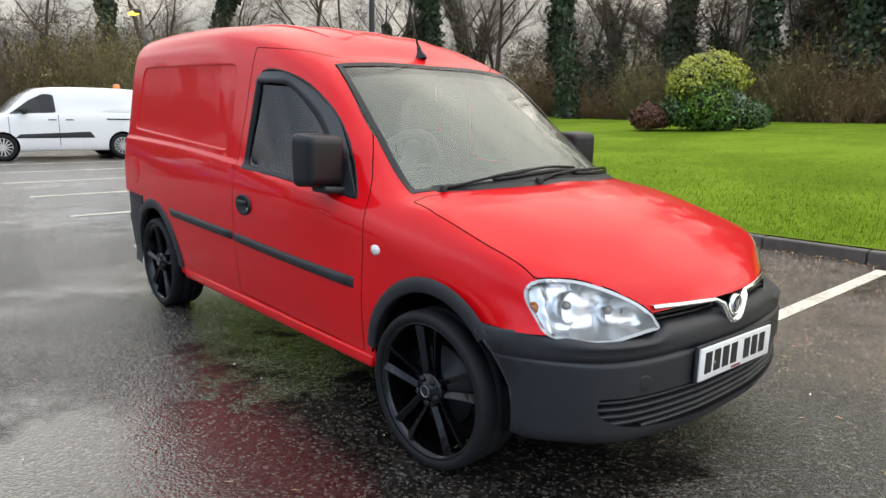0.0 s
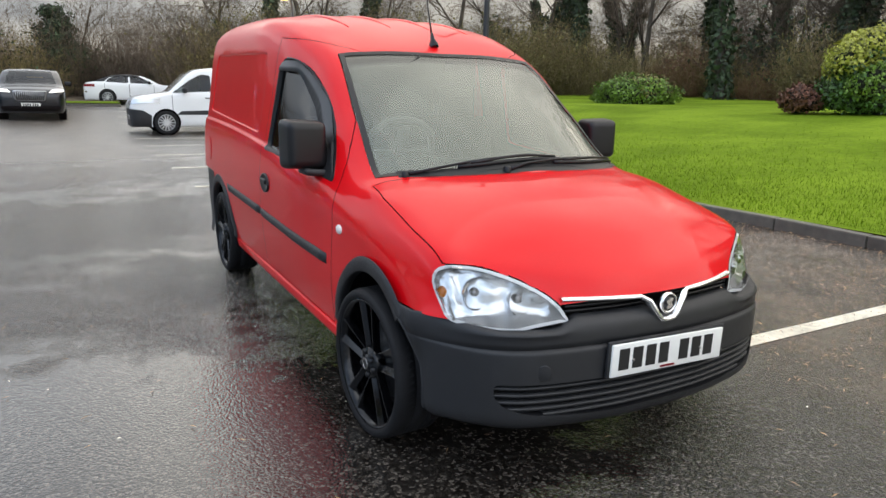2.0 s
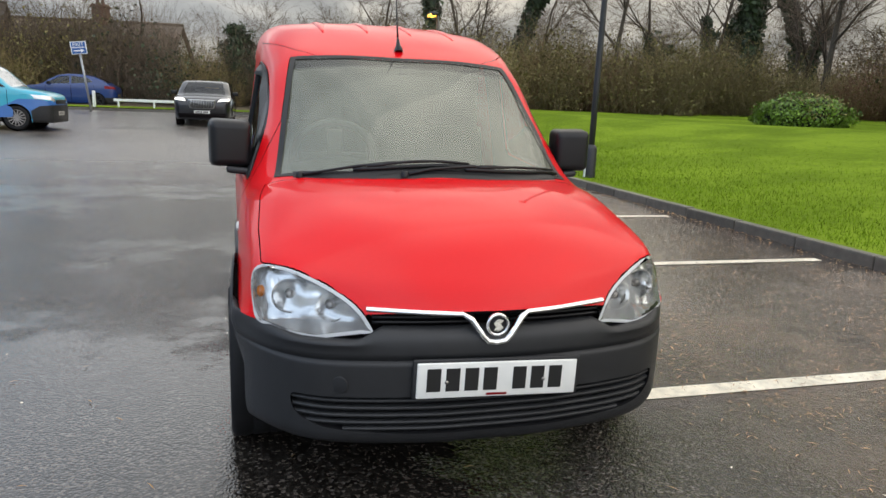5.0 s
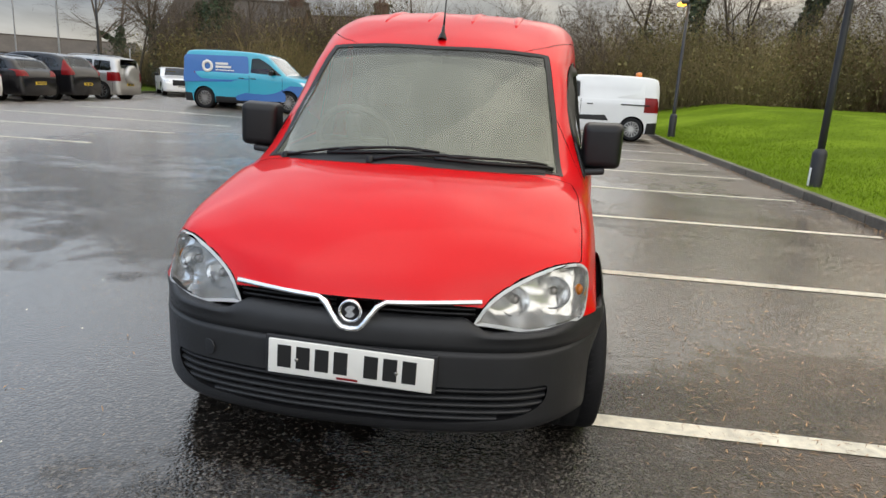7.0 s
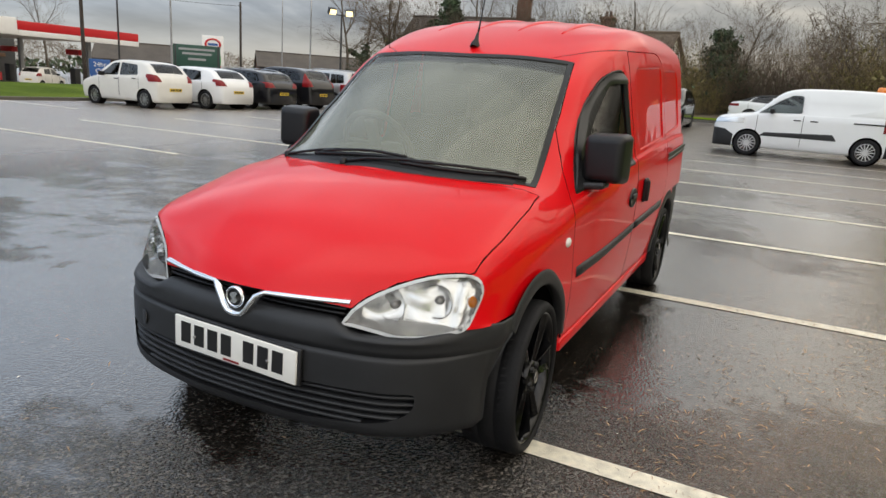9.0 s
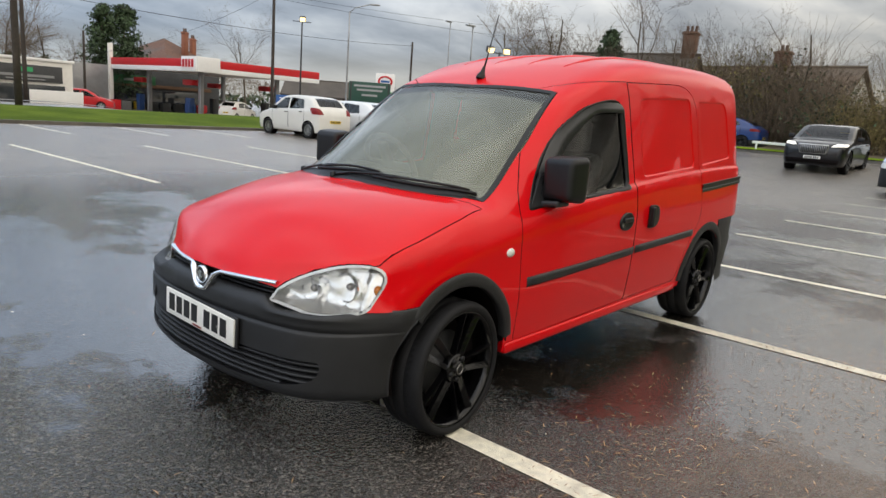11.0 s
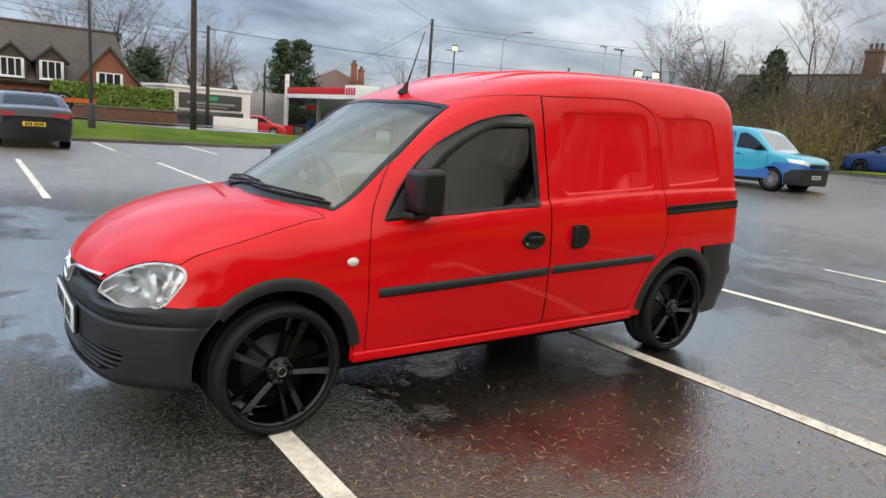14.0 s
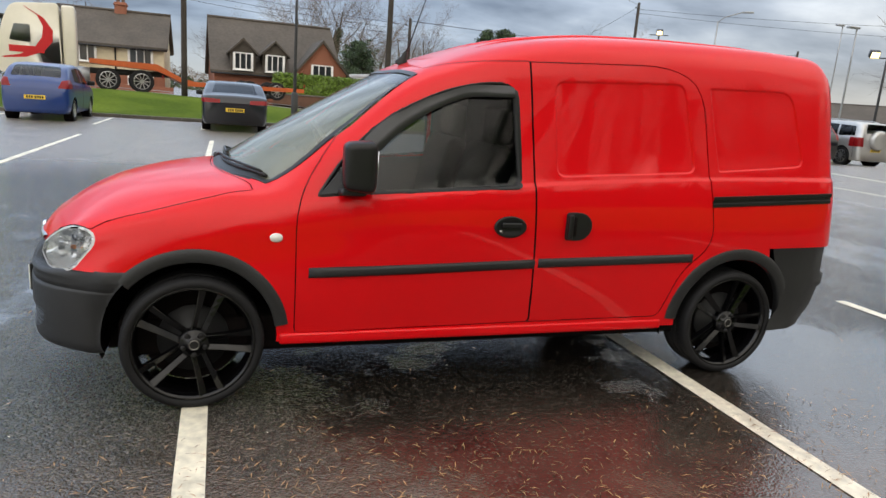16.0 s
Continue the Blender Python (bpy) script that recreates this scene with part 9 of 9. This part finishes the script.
for x, y, s in ((-33.6, 7.2, 1.35), (-35.4, 5.2, 1.45), (-36.5, 8.5, 1.6), (-32.5, 10.5, 1.3), (-33.5, 14.0, 1.5), (-30.5, 19.0, 1.4)):
    put(SHRUBS[0], x, y, 0.6, s, group="wood edge shrubs")
# more stems to close the wood behind the bush
for i in range(20):
    x = -31 + i * 1.35 + random.uniform(-0.5, 0.5)
    put(TREES[(0, 2, 4, 5)[i % 4]], x, 33.5 + random.uniform(0, 5), 0.9, random.uniform(1.05, 1.45))
for x, y, k, s in ((-33.5, -13.5, 0, 1.2), (-35.0, -15.5, 3, 1.2), (-36.0, -17.0, 0, 1.35), (-37.5, -17.5, 3, 1.3), (-38.2, -20.5, 0, 1.4), (-39.5, -22.0, 3, 1.3), (-36.8, -12.0, 0, 1.4), (-39.0, -13.5, 0, 1.6)):
    put(SHRUBS[k], x, y, 0.3, s, group="boundary shrubs")
# the boundary hedge behind the car park
for i in range(15):
    y = 6.5 - i * 1.45 + random.uniform(-0.3, 0.3)
    k = random.choice((1, 4, 0, 1)) if i % 3 else 3
    put(SHRUBS[k], (-38.6 if y > -0.6 else -35.4 if y > -5 else -37.6) + random.uniform(-0.8, 0.6), y, 0.7, random.uniform(0.95, 1.25) * (1.3 if y < -5 else 1.0), group="boundary shrubs")
    if i % 2 == 0:
        put(SHRUBS[3], -36 + random.uniform(-1, 1), y, 0.8, random.uniform(1.0, 1.35), group="boundary shrubs")
for x, y, k, s in ((-36, 4.5, 4, 1.1), (-37, -1.5, 4, 1.05), (-38, -7, 2, 0.95), (-37.5, -11, 4, 0.95), (-39, -14.5, 2, 1.0), (-41, -18, 0, 1.0), (-40, -21, 4, 1.2), (-37, -23.5, 4, 1.15), (-42, -25, 5, 1.0), (-45, -27, 2, 1.2), (-44, -30.5, 0, 1.05), (-50, -33, 5, 1.0)):
    put(TREES[k], x, y, 0.4, s, group="boundary trees")
for i in range(10):
    put(SHRUBS[random.choice((1, 4, 0))], -34.5 - i * 0.7 + random.uniform(-0.4, 0.4), -13.5 - i * 1.5, 0.3, random.uniform(0.7, 1.0), group="boundary shrubs")
# far trees beyond the road
for x, y, k, s in ((-9, -76, 0, 1.25), (-12, -77, 1, 1.3), (-14.5, -75, 2, 1.4), (-17.5, -76, 0, 1.3), (-20, -74, 5, 1.1), (-22.5, -76, 2, 1.2), (-26, -80, 4, 1.2), (-6, -60, 2, 1.0), (-24, -72, 5, 1.0), (-44, -78, 5, 1.1), (-48, -74, 0, 1.1), (-3.5, -62, 4, 1.1), (9.5, -60, 5, 1.0), (-1, -55, 2, 0.9), (-8, -66, 3, 0.95), (-10.5, -68, 0, 1.1), (-12.5, -65, 5, 1.0), (-16, -68, 4, 1.25), (-18.5, -66, 2, 1.1), (-21.5, -69, 0, 1.0), (-13.5, -71, 4, 1.4), (-7, -72, 4, 1.3), (-25, -70, 4, 1.1)):
    put(TREES[k], x, y, -0.4, s, group="far trees")


def clump(name, label, category, parts_, z0=0.0, m=None):
    """A leafy bush: a solid near-black core, painted as inner shade, inside a shell of leaves over lumpy ellipsoids.
    """
    t = thing(name, label, category, m)
    for i, (c, rad, n, mat, size) in enumerate(parts_):
        rs = np.random.RandomState(100 + i + len(label))
        d = rs.normal(0, 1, (n, 3))
        d /= np.linalg.norm(d, axis=1)[:, None]
        d = d[d[:, 2] > -0.75]
        lump = np.array([1 + 0.22 * noise.noise(Vector(q) * 2.3 + Vector((i * 7, 0, 0))) + 0.10 * noise.noise(Vector(q) * 6) for q in d])
        p = np.array(c) + d * np.array(rad) * (lump * rs.uniform(0.80, 1.03, len(d)))[:, None]
        keep = p[:, 2] > z0
        cards("foliage", mat, p[keep], d[keep], size, 0.62, t, "", 0.55, i + 3)
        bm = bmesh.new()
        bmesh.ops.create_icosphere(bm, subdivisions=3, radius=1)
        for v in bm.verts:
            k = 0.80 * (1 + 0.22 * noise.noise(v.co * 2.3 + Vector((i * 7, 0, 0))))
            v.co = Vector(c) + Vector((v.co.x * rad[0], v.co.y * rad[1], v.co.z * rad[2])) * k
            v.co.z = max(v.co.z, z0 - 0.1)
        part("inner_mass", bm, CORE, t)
    return t


clump("variegated_bush", "large rounded bush, yellow-green on top, on the lawn", "bush",
      [((0, 0, 0.92), (0.98, 0.98, 1.00), 5200, LAUREL, 0.050), ((0.15, -0.1, 0.40), (0.95, 0.9, 0.55), 2600, LAUREL, 0.05), ((0.12, 0.03, 1.48), (0.98, 1.00, 0.70), 4600, YELLOW_LEAF, 0.046), ((-0.34, -0.12, 1.30), (0.74, 0.92, 0.62), 2600, YELLOW_LEAF, 0.046), ((-0.55, 0.0, 0.55), (0.65, 0.7, 0.60), 2200, LAUREL, 0.05), ((0.62, -0.2, 0.62), (0.50, 0.55, 0.55), 1800, PALE_LEAF, 0.045), ((0.05, -0.6, 0.75), (0.60, 0.55, 0.6), 1900, HEDGE_LEAF, 0.042)],
      m=pose(-8.15, 16.25, lawn(-8.15, 16.25), 0, 0, 33))
clump("rust_shrub", "low rust-brown shrub beside the large bush", "bush", [((0, 0, 0.35), (0.60, 0.55, 0.42), 1800, RUST_LEAF, 0.05)], m=pose(-9.35, 15.45, lawn(-9.3, 15.5)))
clump("box_shrub", "small dense dark green shrub beside the large bush", "bush", [((0, 0, 0.38), (0.48, 0.48, 0.45), 1800, LAUREL, 0.035)], m=pose(-6.98, 16.75, lawn(-7, 16.8)))
clump("clipped_hedge_mound", "wide clipped evergreen mound at the lawn's far side", "hedge", [((0, 0, 0.40), (1.75, 1.0, 0.80), 7000, HEDGE_LEAF, 0.055), ((0.2, 0, 0.58), (1.35, 0.85, 0.66), 2600, OLIVE_LEAF, 0.045)], m=pose(-19.3, 19.1, lawn(-19.3, 19.1), 0, 0, 45))


def box_hedge(name, label, L, D, H, n, mat, m):
    t = thing(name, label, "hedge", m)
    rs = np.random.RandomState(77)
    pts, nor = [], []
    for _ in range(n):
        f = rs.rand()
        x = rs.uniform(-L / 2, L / 2)
        wav = 0.06 * noise.noise((x * 1.3, 0, 3))
        if f < 0.55:
            pts.append((x, D / 2 + rs.normal(0, 0.04) + wav, rs.uniform(0, H)))
            nor.append((0, 1, 0.2))
        elif f < 0.9:
            pts.append((x, rs.uniform(-D / 2, D / 2), H + rs.normal(0, 0.04) + wav))
            nor.append((0, 0, 1))
        else:
            s = rs.choice((-1, 1))
            pts.append((s * L / 2 + rs.normal(0, 0.04), rs.uniform(-D / 2, D / 2), rs.uniform(0, H)))
            nor.append((s, 0, 0.2))
    cards("foliage", mat, pts, nor, 0.075, 0.62, t, "", 0.6, 9)
    # solid dark box painted as the shade inside the hedge
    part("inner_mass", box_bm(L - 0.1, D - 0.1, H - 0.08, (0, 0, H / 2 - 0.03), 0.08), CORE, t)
    return t


box_hedge("clipped_hedge", "clipped bright green hedge on a brick wall", 6.0, 1.2, 1.35, 9000, HEDGE_LEAF, pose(-6.2, -38.6, 0.75, 0, 0, -3))


def conifer(x, y, z, h, w, seed, label="tall dark conifer beyond the road", mat=None, blunt=0.55):
    """An evergreen of ragged boughs: each bough carries tufts that thin out towards its tip."""
    t = thing("conifer", label, "tree", pose(x, y, z))
    rs = np.random.RandomState(seed)
    part("trunk", tube_bm([(0, 0, -0.3), (0, 0, h * 0.9)], [0.18, 0.04], 8), BARK, t)
    pts, nor, segs = [], [], []
    for b in range(95):
        f = rs.rand() ** 0.85
        az = rs.uniform(0, 2 * math.pi)
        reach = w * 0.5 * (1 - f) ** blunt * rs.uniform(0.55, 1.12) + 0.12
        rise = rs.uniform(-0.05, 0.55) + 0.5 * f
        base = np.array([0, 0, h * (0.06 + 0.88 * f)])
        out = np.array([math.cos(az), math.sin(az), rise])
        segs.append((*base, *(base + out * reach * 0.8), 0.03 + 0.02 * (1 - f), 0.012))
        for k in range(75):
            q = rs.rand() ** 0.6
            spread_ = 0.05 * h ** 0.5 + 0.16 * reach * (1.15 - q)
            pts.append(base + out * reach * q + rs.normal(0, 1, 3) * spread_ * np.array([1, 1, 0.8]))
            nor.append((math.cos(az), math.sin(az), 0.6))
    prisms("bough", segs, 4, BARK, t)["kind"] = "stuff"
    cards("crown", mat or CONIFER, pts, nor, 0.05 + h * 0.010, 0.5, t, "", 0.7, seed)
    return t


for x, y, h, w, sd in ((-8.8, 33.5, 11, 6.5, 51), (-5.2, 34.5, 12, 7, 52), (-1.2, 34, 12, 7.5, 53), (3.0, 34.5, 11, 7, 54), (-12.5, 36, 9, 5, 55)):
    conifer(x, y, 0.9, h, w, sd, "dark spreading yew at the wood's edge", YEW)
conifer(-27.0, -66.0, -0.5, 9.4, 4.2, 31, blunt=0.42)
conifer(-29.3, -66.5, -0.5, 9.8, 4.8, 32, blunt=0.42)
conifer(-11.4, -55.5, 0, 5.6, 5.6, 33, "broad round-topped evergreen behind the hedge")
conifer(-38.5, -18.8, 0.3, 7.0, 3.6, 34, "dark pointed evergreen in the boundary hedge", blunt=0.8)
conifer(-42.5, -22.0, 0.3, 5.6, 3.6, 35, "dark pointed evergreen in the boundary hedge")
conifer(-36.2, -2.0, 0.6, 4.4, 3.2, 36, "dark ivy-covered evergreen behind the car park", IVY)
conifer(-41.5, -15.0, 0.4, 4.6, 3.0, 38, "shrub holding ochre autumn leaves", OCHRE_LEAF)


def far_wood(name, label, a0, a1, radius, height, n, mat, size, seed, aspect=0.5):
    rs = np.random.RandomState(seed)
    a = np.radians(rs.uniform(a0, a1, n))
    r = radius + rs.uniform(0, 25, n)
    top = np.array([height * (0.65 + 0.5 * noise.noise((q * 9, 0, seed)) + 0.25 * noise.noise((q * 40, 1, seed))) for q in a])
    z = rs.rand(n) ** 0.7 * top - 0.5
    p = np.stack([np.cos(a) * r, np.sin(a) * r, z], 1)
    ob = cards(name, mat, p, np.tile((0, 0, 0.3), (n, 1)), size, aspect, jitter=1.0, rng_seed=seed)
    return tagged(ob, label, "woodland", kind="stuff")


far_wood("far_woodland", "distant brown winter woodland along the horizon", 170, 305, 105, 6.5, 30000, TWIG, 0.7, 41, 0.05)
far_wood("far_woodland", "distant dark evergreen clumps along the horizon", 185, 300, 100, 3.6, 5000, IVY, 0.5, 42)
far_wood("wood_backdrop", "deep winter woodland behind the lawn", 55, 178, 46, 12.0, 90000, TWIG, 0.5, 43, 0.03)
far_wood("wood_backdrop", "olive thickets deep in the wood", 60, 165, 42, 5.0, 50000, TWIG_OLIVE, 0.4, 45, 0.04)
far_wood("wood_backdrop", "brown brush closing the wood behind the lawn", 92, 160, 44, 9.5, 42000, TWIG_OLIVE, 0.55, 46, 0.035)
far_wood("wood_undergrowth", "dark undergrowth deep in the wood", 60, 178, 46, 3.4, 9000, IVY, 0.20, 44)

for proto in TREES + SHRUBS:
    for o in (*proto.children_recursive, proto):
        bpy.data.objects.remove(o)
